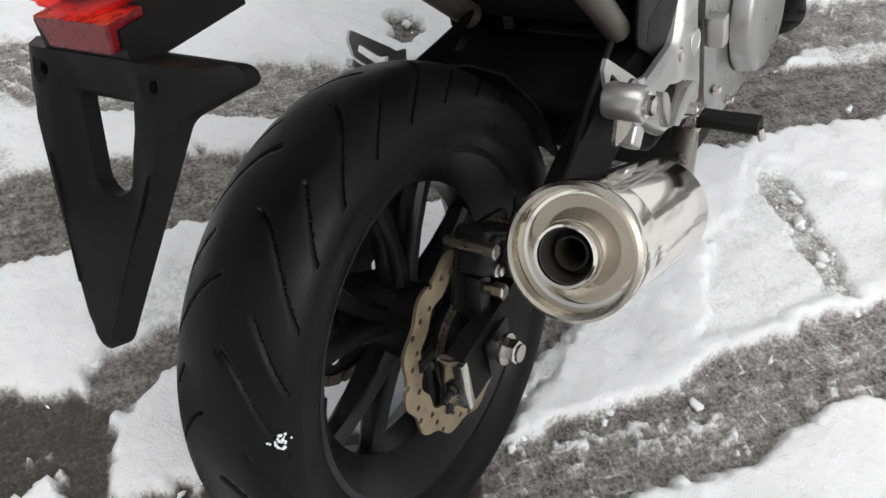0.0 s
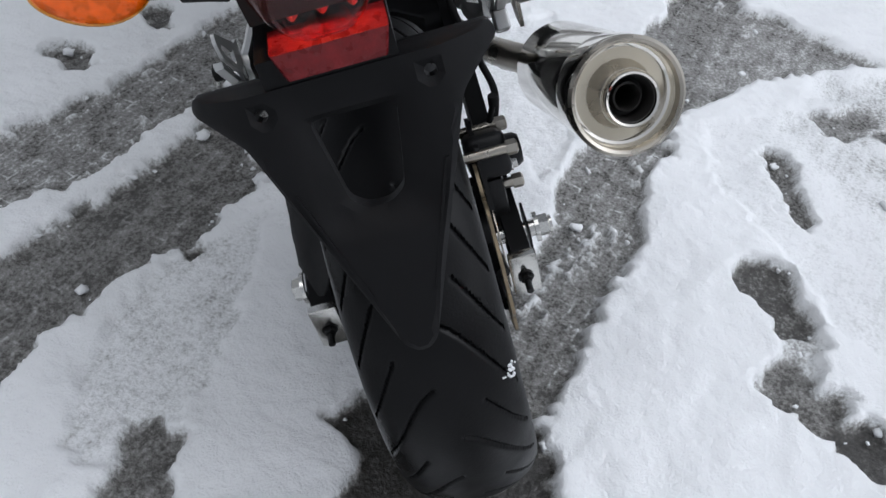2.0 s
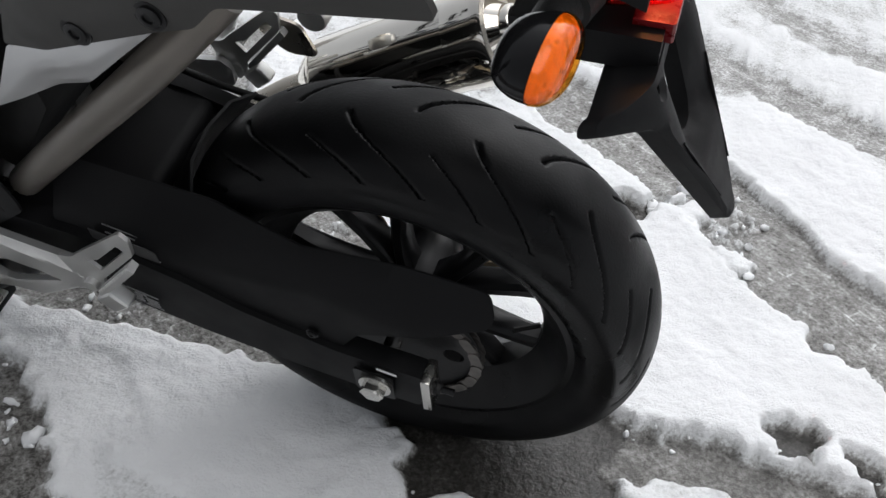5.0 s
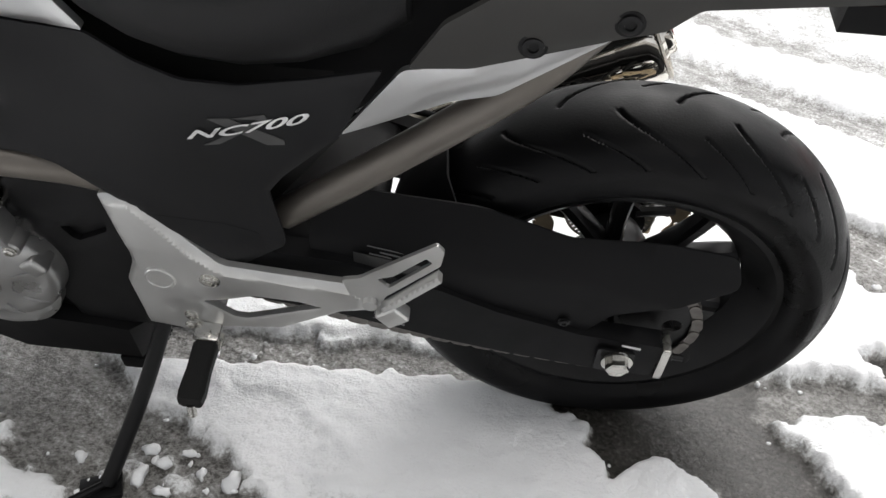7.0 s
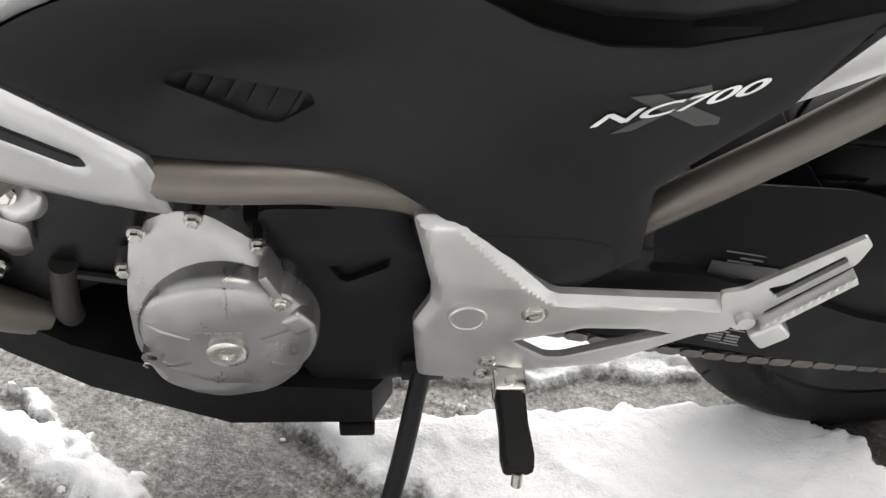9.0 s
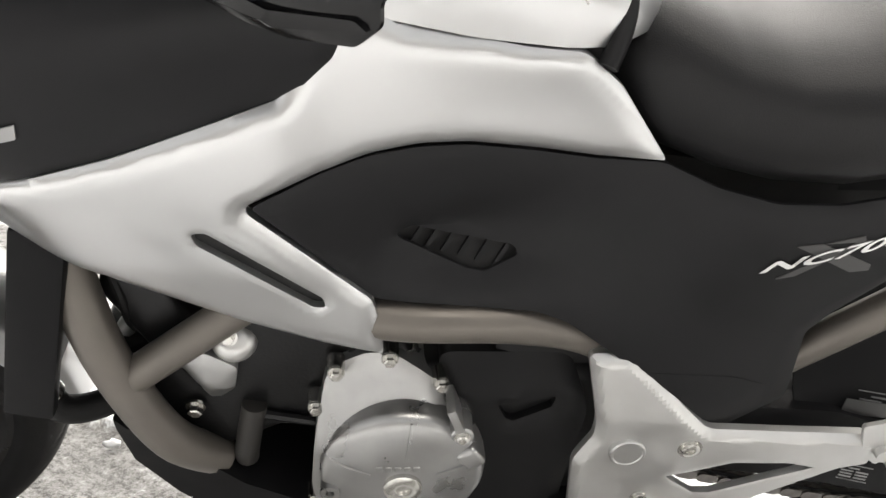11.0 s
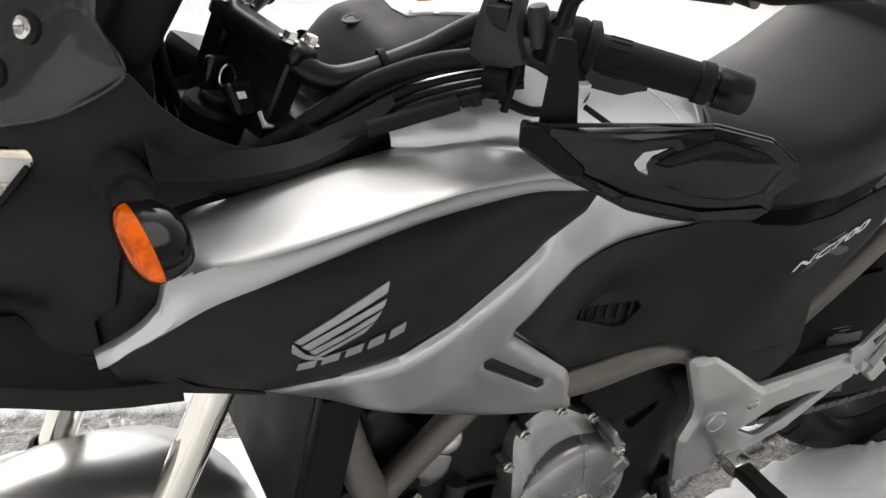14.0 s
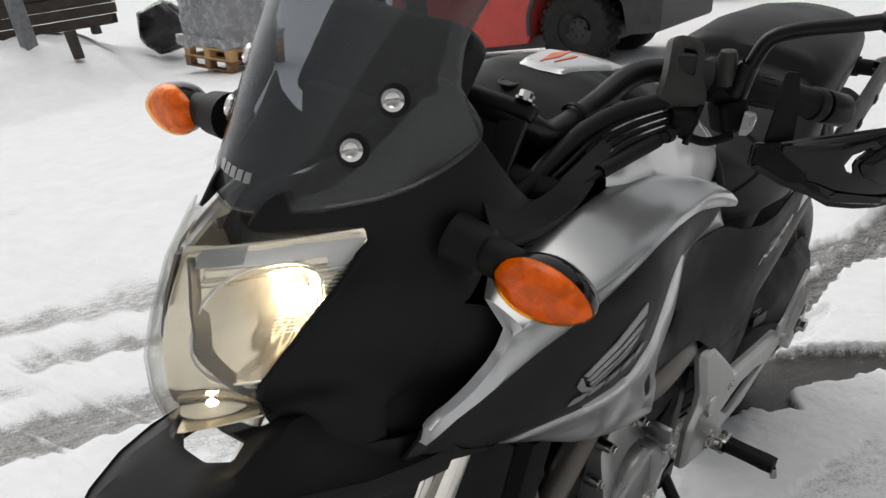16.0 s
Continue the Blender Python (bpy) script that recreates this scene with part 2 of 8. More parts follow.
def sheet(outline, place, thick, holes=(), step=0.0, edge=0.0025):
    """A shell with a rounded rim: a 2D outline laid on a surface. place(a, b, d) gives the 3D point at depth d under the surface."""
    v, tri = flat_fill(outline, holes, step)
    count = {}
    for t in tri:
        for i in range(3):
            k = tuple(sorted((t[i], t[(i + 1) % 3])))
            count[k] = count.get(k, 0) + 1
    rim = {i for k, c in count.items() if c == 1 for i in k}
    bm = bmesh.new()
    top = [bm.verts.new(place(p.x, p.y, edge if i in rim and thick > edge else 0.0)) for i, p in enumerate(v)]
    low = [bm.verts.new(place(p.x, p.y, thick)) for p in v]
    for t in tri:
        bm.faces.new([top[i] for i in t])
        bm.faces.new([low[i] for i in reversed(t)])
    for (a, b), c in count.items():
        if c == 1:
            bm.faces.new((top[a], top[b], low[b], low[a]))
    bmesh.ops.delete(bm, geom=[x for x in bm.verts if not x.link_faces], context="VERTS")
    return bm


def plate_y(outline, y0, y1, holes=(), bevel=0.003):
    """A flat plate in a plane across y, from y0 (outer) to y1."""
    s = 1 if y0 > y1 else -1
    return sheet(outline, lambda a, b, d: Vector((a, y0 - s * d, b)), abs(y0 - y1), holes, 0.0, bevel)


def loft(rings, caps=True, closed=True):
    bm = bmesh.new()
    rs = [[bm.verts.new(p) for p in r] for r in rings]
    n = len(rs[0])
    for a, b in zip(rs, rs[1:]):
        for k in range(n if closed else n - 1):
            bm.faces.new((a[k], a[(k + 1) % n], b[(k + 1) % n], b[k]))
    if caps:
        bm.faces.new(rs[0]), bm.faces.new(rs[-1])
    return bm


def bolt(c, axis, r=0.009, h=0.006, hexa=True):
    """A bolt head with a washer and a socket or hexagon."""
    a = Vector(axis).normalized()
    c = Vector(c)
    w = lathe([(0, 0.0), (0, r * 1.35), (h * 0.3, r * 1.35), (h * 0.3, 0)], c, a, 18)
    if hexa:
        hd = lathe([(h * 0.3, 0), (h * 0.3, r), (h, r), (h * 1.1, r * 0.8), (h * 1.1, 0)], c, a, 6)
    else:
        hd = lathe([(h * 0.3, r), (h * 0.8, r), (h, r * 0.75), (h, r * 0.5), (h * 0.55, r * 0.45), (h * 0.55, 0)], c, a, 16)
    return merge(w, hd)


def mirror_bm(bm):
    bmesh.ops.scale(bm, vec=(1, -1, 1), verts=bm.verts)
    bmesh.ops.reverse_faces(bm, faces=bm.faces)
    return bm

# ---- ground ----
def smooth01(a, b, v):
    """0 at a, 1 at b, smooth between; a may be above b."""
    t = max(0.0, min(1.0, (v - a) / (b - a)))
    return t * t * (3 - 2 * t)


def lattice(n, seed):
    return np.random.RandomState(seed).rand(n, n)


def value_noise(x, y, size, seed):
    """Smooth noise in 0..1 with cells of that size."""
    g = lattice(64, seed)
    u, v = x / size, y / size
    i, j = np.floor(u).astype(int), np.floor(v).astype(int)
    a, b = u - i, v - j
    a, b = a * a * (3 - 2 * a), b * b * (3 - 2 * b)
    q = lambda di, dj: g[(i + di) % 64, (j + dj) % 64]
    return (q(0, 0) * (1 - a) + q(1, 0) * a) * (1 - b) + (q(0, 1) * (1 - a) + q(1, 1) * a) * b


def fbm(x, y, size, seed, octaves=4):
    out, amp, tot = 0, 1.0, 0
    for k in range(octaves):
        out, tot = out + amp * value_noise(x + 3.7 * k, y - 1.9 * k, size / 2 ** k, seed + k), tot + amp
        amp *= 0.55
    return out / tot


def outside(x, y, poly):
    """Signed distance to a polygon, minus inside."""
    p = np.array(poly, float)
    d, odd = np.full(x.shape, 1e9), np.zeros(x.shape, bool)
    for a, b in zip(p, np.roll(p, -1, 0)):
        e = b - a
        t = np.clip(((x - a[0]) * e[0] + (y - a[1]) * e[1]) / (e @ e), 0, 1)
        d = np.minimum(d, np.hypot(x - a[0] - t * e[0], y - a[1] - t * e[1]))
        cross = ((a[1] > y) != (b[1] > y))
        with np.errstate(divide="ignore", invalid="ignore"):
            odd ^= cross & (x < e[0] * (y - a[1]) / (e[1] if e[1] else 1e-9) + a[0])
    return np.where(odd, -d, d)


# how much lies on the ground: 0 wet asphalt, 0.3 dark slush, 0.5 pale slush, 0.75 pressed grains, 1 snow
MARKS = []


def track(level, width, line, tread=0.6):
    """A pressed wheel track along a line, with broken ridges left by the tread."""
    MARKS.append(("track", level, width, line, tread))


def patch(level, outline):
    MARKS.append(("patch", level, 0.0, outline, 0.0))


def footprint(level, x, y, turn, length, width):
    a = radians(turn)
    c, s = math.cos(a), math.sin(a)
    ring = [(0.5, 0.0), (0.42, 0.36), (0.2, 0.5), (-0.05, 0.36), (-0.2, 0.34), (-0.4, 0.44), (-0.5, 0.0), (-0.4, -0.42), (-0.2, -0.32), (-0.05, -0.36), (0.2, -0.5), (0.42, -0.36)]
    MARKS.append(("patch", level, 0.0, [(x + c * u * length - s * v * width, y + s * u * length + c * v * width) for u, v in ring], 0.0))


# pressed, grainy snow first, then the tracks, then what lies on them
patch(0.77, [(0.33, 0.42), (0.42, 0.29), (0.26, 0.33), (0.05, 0.39), (-0.12, 0.49), (-0.05, 0.57), (0.12, 0.56), (0.25, 0.50)])
patch(0.86, [(0.60, 0.24), (0.70, 0.13), (0.47, 0.13), (0.36, 0.25), (0.45, 0.30)])
patch(0.85, [(0.62, -0.66), (0.45, -0.60), (0.22, -0.64), (0.0, -0.66), (-0.05, -0.72), (0.2, -0.84), (0.6, -0.86)])
patch(0.82, [(-0.28, 0.07), (-0.34, 0.12), (-0.60, 0.14), (-0.62, 0.10), (-0.40, 0.05)])
patch(0.84, [(0.98, -0.16), (0.62, -0.18), (0.45, -0.24), (0.62, -0.36), (0.80, -0.46), (1.06, -0.42)])
track(0.40, 0.165, [(-0.02, -0.06), (0.11, -0.16), (0.27, -0.27), (0.50, -0.41), (0.78, -0.60), (1.1, -0.84), (1.9, -1.35)], 0.9)
track(0.35, 0.215, [(-0.9, 1.75), (-0.35, 1.18), (-0.02, 0.90), (0.20, 0.74), (0.36, 0.57), (0.50, 0.44), (0.64, 0.32), (0.80, 0.19), (0.97, 0.06), (1.16, -0.08), (1.36, -0.24), (1.6, -0.42), (2.4, -0.95)], 0.55)
track(0.44, 0.20, [(0.05, 1.75), (0.28, 1.30), (0.45, 0.93), (0.62, 0.68), (0.78, 0.52), (0.95, 0.38), (1.12, 0.24), (1.32, 0.08), (1.8, -0.28), (2.6, -0.85)], 0.9)
track(0.40, 0.095, [(0.02, -0.005), (0.2, -0.005), (0.42, 0.0), (0.68, 0.01), (0.95, 0.0), (1.25, -0.03), (1.55, -0.10)], 0.8)
track(0.28, 0.10, [(-0.10, 0.02), (-0.25, 0.025), (-0.42, 0.0), (-0.7, 0.025), (-1.0, 0.05), (-1.8, 0.12)], 0.3)
track(0.42, 0.24, [(-1.5, 0.45), (-0.95, -0.14), (-0.62, -0.44), (-0.36, -0.72), (-0.10, -0.94), (0.20, -1.16), (0.5, -1.42), (1.0, -1.75), (1.8, -2.2)], 0.9)
track(0.50, 0.13, [(-1.6, -0.45), (-0.95, -0.95), (-0.70, -1.10), (-0.40, -1.34), (0.0, -1.70), (0.6, -2.2)], 0.6)
track(0.55, 0.12, [(-1.5, -1.1), (-1.0, -1.43), (-0.70, -1.58), (-0.3, -1.95), (0.3, -2.5), (1.2, -3.2), (2.0, -3.7)], 0.5)
track(0.60, 0.16, [(-0.9, -2.0), (-0.3, -2.28), (0.5, -2.66), (1.4, -3.36)], 0.5)
patch(0.45, [(0.75, -0.52), (1.0, -0.66), (1.10, -0.80), (1.05, -1.02), (0.81, -1.18), (0.76, -0.82), (0.66, -0.62)])
patch(0.06, [(0.05, 0.07), (-0.02, 0.11), (-0.01, 0.16), (-0.04, 0.21), (-0.11, 0.17), (-0.17, 0.21), (-0.24, 0.30), (-0.29, 0.36), (-0.23, 0.41), (-0.18, 0.47), (-0.26, 0.62), (-0.5, 0.85), (-0.62, 0.6), (-0.44, 0.42), (-0.40, 0.28), (-0.35, 0.14), (-0.30, 0.06), (-0.28, -0.04), (-0.2, -0.10), (-0.06, -0.10), (0.03, -0.06)])
footprint(0.30, -0.105, 0.475, 165, 0.20, 0.10)
footprint(0.22, 0.115, -0.58, 8, 0.17, 0.095)
footprint(0.28, -0.09, -0.535, 35, 0.14, 0.10)
patch(0.55, [(0.06, -0.56), (0.05, -0.62), (-0.06, -0.58), (-0.05, -0.51)])
footprint(0.30, 0.40, -0.735, -10, 0.25, 0.055)
patch(0.10, [(-0.13, -0.56), (-0.16, -0.61), (-0.25, -0.64), (-0.30, -0.70), (-0.24, -0.58), (-0.18, -0.54)])
footprint(0.40, 0.60, -0.98, 110, 0.15, 0.09)
footprint(0.30, 0.48, -1.08, 20, 0.20, 0.07)
footprint(0.58, 0.87, -0.28, 45, 0.24, 0.09)
footprint(0.60, 0.76, -0.38, 30, 0.14, 0.07)
footprint(0.30, 0.94, 0.67, 30, 0.12, 0.09)
footprint(0.25, 1.10, 0.515, 10, 0.10, 0.05)
patch(0.04, [(-0.50, -0.11), (-0.57, -0.13), (-0.60, -0.10), (-0.57, -0.06), (-0.52, -0.07)])
patch(0.04, [(-0.63, -0.10), (-0.67, -0.08), (-0.67, -0.03), (-0.64, -0.06)])
patch(0.35, [(-0.56, -0.38), (-0.63, -0.34), (-0.64, -0.28), (-0.58, -0.30)])
patch(0.15, [(0.345, 0.42), (0.325, 0.405), (0.31, 0.425), (0.335, 0.45)])
# snow left standing on the tracks: the long ridge, blocks and a lump
RIDGES = []
RIDGES.append((0.020, 0.85, [(0.36, 0.74), (0.46, 0.62), (0.56, 0.54), (0.67, 0.46), (0.77, 0.35), (0.90, 0.25), (1.06, 0.11), (1.2, -0.02)]))
RIDGES.append((0.018, 0.7, [(0.58, 0.30), (0.64, 0.27), (0.70, 0.31)]))
RIDGES.append((0.045, 1.0, [(-0.335, 0.455), (-0.36, 0.44)]))
RIDGES.append((0.022, 0.9, [(-0.40, -0.60), (-0.30, -0.68), (-0.36, -0.55), (-0.45, -0.50)]))
RIDGES.append((0.030, 0.6, [(-0.52, -0.78), (-0.30, -0.98), (-0.10, -1.14)]))
RIDGES.append((0.016, 0.8, [(0.16, -0.03), (0.30, -0.045), (0.44, -0.04)]))


def along(x, y, line):
    """Distance across a line, signed, and the way along it."""
    p = np.array(line, float)
    best, side, far, run = np.full(x.shape, 1e9), np.zeros(x.shape), np.zeros(x.shape), 0.0
    for a, b in zip(p, p[1:]):
        e = b - a
        L = math.hypot(*e)
        t = np.clip(((x - a[0]) * e[0] + (y - a[1]) * e[1]) / (L * L), 0, 1)
        d = np.hypot(x - a[0] - t * e[0], y - a[1] - t * e[1])
        near = d < best
        best = np.where(near, d, best)
        side = np.where(near, np.sign(e[0] * (y - a[1]) - e[1] * (x - a[0])), side)
        far = np.where(near, run + t * L, far)
        run += L
    return best, best * side, far


def snow_field():
    fine = 0.0062
    grow = [0.0]
    step = fine
    while grow[-1] < 150:
        step = step * 1.09 if step < 0.12 or grow[-1] > 14 else step
        grow.append(grow[-1] + step)
    grow = np.array(grow[1:])
    ax = lambda a, b: np.concatenate([a - grow[::-1], np.arange(a, b, fine), b + grow])
    gx, gy = ax(-0.85, 1.45), ax(-0.95, 0.75)
    X, Y = np.meshgrid(gx, gy, indexing="ij")
    wx = X + 0.045 * (fbm(X, Y, 0.09, 11) - 0.5) + 0.022 * (value_noise(X, Y, 0.02, 5) - 0.5)
    wy = Y + 0.045 * (fbm(X, Y, 0.09, 21) - 0.5) + 0.022 * (value_noise(X, Y, 0.02, 6) - 0.5)
    n1, n2, n3 = fbm(X, Y, 0.30, 41), fbm(X, Y, 0.05, 51), value_noise(X, Y, 0.014, 61)
    far = np.hypot(X - 0.4, Y)
    lev, comb, mesh_ = np.ones(X.shape), np.zeros(X.shape), np.zeros(X.shape)
    soft = 0.020 + 0.05 * np.clip(far - 1.3, 0, 3)
    for kind, low, width, line, tread in MARKS:
        if kind == "track":
            d, w, s = along(wx, wy, line)
            d = d - width / 2 * (0.85 + 0.5 * (fbm(X, Y, 0.22, 13) - 0.35))
            # tread marks: long lines with short cross bars between them
            row = w / 0.034 + 0.5 * (n2 - 0.5)
            q = np.abs(row - np.round(row)) * 0.034
            step_ = s / 0.052 + 0.5 * (np.round(row + 0.5) % 2) + 0.6 * (n1 - 0.5)
            p = np.abs(step_ - np.round(step_)) * 0.052
            bar = np.maximum(np.clip(1.3 - q / 0.006, 0, 1), np.clip(1.3 - p / 0.006, 0, 1))
            inner = np.clip(-d / 0.015, 0, 1)
            here = np.clip((fbm(X, Y, 0.075, 17) - 0.52) * 7, 0, 1) * inner
            comb = np.maximum(comb, tread * bar * here)
            mesh_ = np.maximum(mesh_, tread * inner)
        else:
            d = outside(wx, wy, line)
            comb = np.where(d < 0, comb * 0.15, comb)
            mesh_ = np.where(d < 0, mesh_ * 0.2, mesh_)
        t = np.clip((d + 0.006) / soft, 0, 1)
        t = t * t * (3 - 2 * t)
        uneven = low + (0.16 * (n1 - 0.5) + 0.12 * (n2 - 0.5)) * (0.25 < low < 0.7)
        lev = np.minimum(lev, uneven + (1 - uneven) * t)
    for wide, level, line in RIDGES:
        d, _, _ = along(wx, wy, line)
        gap = np.clip((fbm(X, Y, 0.07, 19) - 0.36) * 9, 0, 1)
        lev = np.maximum(lev, level * np.clip((wide * (0.6 + 0.8 * n2) - d) / 0.010 + 0.5, 0, 1) * gap)
    # trodden slush shows through thin snow further out
    thin = fbm(X, Y, 0.42, 31, 5)
    near = np.clip(1 - np.hypot(X - 0.2, Y + 0.3) / 6, 0, 1) * np.clip((np.hypot(X - 0.35, Y) - 0.75) / 0.35, 0, 1)
    lev = np.minimum(lev, np.clip(1 - 3.0 * np.clip(thin - 0.54, 0, 1) * near, 0.45, 1))
    lev = np.clip(np.maximum(lev, 0.80 * comb), 0, 1)
    bulk = np.clip((lev - 0.55) / 0.45, 0, 1)
    h = 0.0012 + 0.007 * lev + 0.021 * bulk ** 0.8 + bulk * (0.026 * (n1 - 0.5) + 0.010 * (n2 - 0.5) + 0.0022 * (n3 - 0.5)) + (1 - bulk) * lev * (0.004 * (n2 - 0.5) + 0.003 * (n3 - 0.5))
    h = np.maximum(h, 0.0008)
    h += np.clip((far - 3) / 40, 0, 1) * 0.25 * (fbm(X, Y, 3.0, 71) - 0.35)
    # the yard rises gently, then a ploughed bank
    edge = -8.3 - 1.6 * np.clip((-4.3 - X) / 1.0, 0, 1) + 0.8 * (fbm(X, Y, 1.1, 81) - 0.5)
    t = np.clip((edge - Y) / 2.2, 0, 1)
    side = np.clip((X + 9) / 2, 0, 1) * np.clip((7 - X) / 3, 0, 1)
    h += 0.03 * np.clip(-Y - 1.5, 0, 9) + side * t * t * (3 - 2 * t) * (0.70 - 0.25 * np.clip((-5.0 - X), 0, 1) + 0.22 * (fbm(X, Y, 0.9, 83) - 0.5) + 0.25 * (fbm(X, Y, 0.35, 85) - 0.5))
    h += 0.14 * np.clip(-Y - 12.5, 0, 40) + 0.10 * np.clip(-X - 12.0, 0, 40)
    # loose lumps and crumbs near the rims
    rnd = random.Random(7)
    rim = np.argwhere((lev > 0.5) & (lev < 0.74) & (comb < 0.1) & (np.abs(X - 0.35) < 1.2) & (np.abs(Y + 0.1) < 0.85))
    lumps = []
    for k in range(420):
        i, j = rim[rnd.randrange(len(rim))]
        r = 0.002 + 0.009 * rnd.random() ** 3
        lumps.append((X[i, j] + rnd.gauss(0, 0.02), Y[i, j] + rnd.gauss(0, 0.02), max(h[i, j], 0.0) + r * 0.25, r))
    for k in range(60):
        x, y, sp = ((0.64, 0.29, 0.06), (0.82, -0.53, 0.10), (-0.34, -0.62, 0.09))[k % 3]
        r = 0.004 + 0.011 * rnd.random() ** 2
        lumps.append((x + rnd.gauss(0, sp), y + rnd.gauss(0, sp * 0.7), 0.006 + r * 0.3, r))
    n, m = X.shape
    idx = np.arange(n * m).reshape(n, m)
    f = np.stack([idx[:-1, :-1], idx[1:, :-1], idx[1:, 1:], idx[:-1, 1:]], -1).reshape(-1, 4)
    used, inv = np.unique(f, return_inverse=True)
    co = np.stack([X.ravel(), Y.ravel(), h.ravel()], -1)[used]
    me = bpy.data.meshes.new("snow")
    me.from_pydata(co.tolist(), [], inv.reshape(-1, 4).tolist())
    at = me.attributes.new("depth", "FLOAT", "POINT")
    at.data.foreach_set("value", lev.ravel()[used].astype(np.float32))
    at = me.attributes.new("tread", "FLOAT", "POINT")
    at.data.foreach_set("value", mesh_.ravel()[used].astype(np.float32))
    me.materials.append(SNOW)
    me.shade_smooth()
    bm = bmesh.new()
    bmesh.ops.create_icosphere(bm, subdivisions=2, radius=1.0)
    ball = np.array([v.co[:] for v in bm.verts])
    tris = np.array([[v.index for v in f.verts] for f in bm.faces])
    bm.free()
    vs, fs = [], []
    for k, (x, y, z, r) in enumerate(lumps):
        q = ball * (1 + 0.55 * (value_noise(ball[:, 0] * 1.6 + k, ball[:, 1] * 1.6 + 1.3 * ball[:, 2] + 2 * k, 0.8, 91)[:, None] - 0.5) * 2)
        q = q * r * np.array([1.0 + 0.4 * math.sin(k), 1.0 + 0.4 * math.cos(1.7 * k), 0.75])
        fs.append(tris + len(vs) * len(ball))
        vs.append(q + np.array([x, y, z]))
    bits = bpy.data.meshes.new("snow_crumbs")
    bits.from_pydata(np.concatenate(vs).tolist(), [], np.concatenate(fs).tolist())
    bits.materials.append(FRESHSNOW)
    bits.shade_smooth()
    return me, bits


WET = material("wet_dark_asphalt", (0.021, 0.020, 0.0185), 0.24, vary=0.45, scale=5, bump=0.35, grain=330, rough_vary=0.18, depth=0.004)
wt2 = WET.node_tree
wb = wt2.nodes["Principled BSDF"]
speck, sr, sm, wco = (wt2.nodes.new(k) for k in ("ShaderNodeTexNoise", "ShaderNodeMapRange", "ShaderNodeMix", "ShaderNodeTexCoord"))
speck.inputs["Scale"].default_value, speck.inputs["Detail"].default_value = 14, 10
speck.inputs["Roughness"].default_value = 0.72
sr.inputs["From Min"].default_value, sr.inputs["From Max"].default_value = 0.54, 0.72
wt2.links.new(wco.outputs["Object"], speck.inputs["Vector"])
wt2.links.new(speck.outputs["Fac"], sr.inputs["Value"])
sm.data_type = "RGBA"
wt2.links.new(sr.outputs[0], sm.inputs["Factor"])
wt2.links.new(wb.inputs["Base Color"].links[0].from_socket, sm.inputs["A"])
sm.inputs["B"].default_value = (0.27, 0.26, 0.245, 1)
wt2.links.new(sm.outputs["Result"], wb.inputs["Base Color"])
SNOW = material("trodden_snow_and_slush", (0.84, 0.85, 0.86), 0.75, vary=0.05, scale=7, bump=0.5, grain=60, depth=0.007)


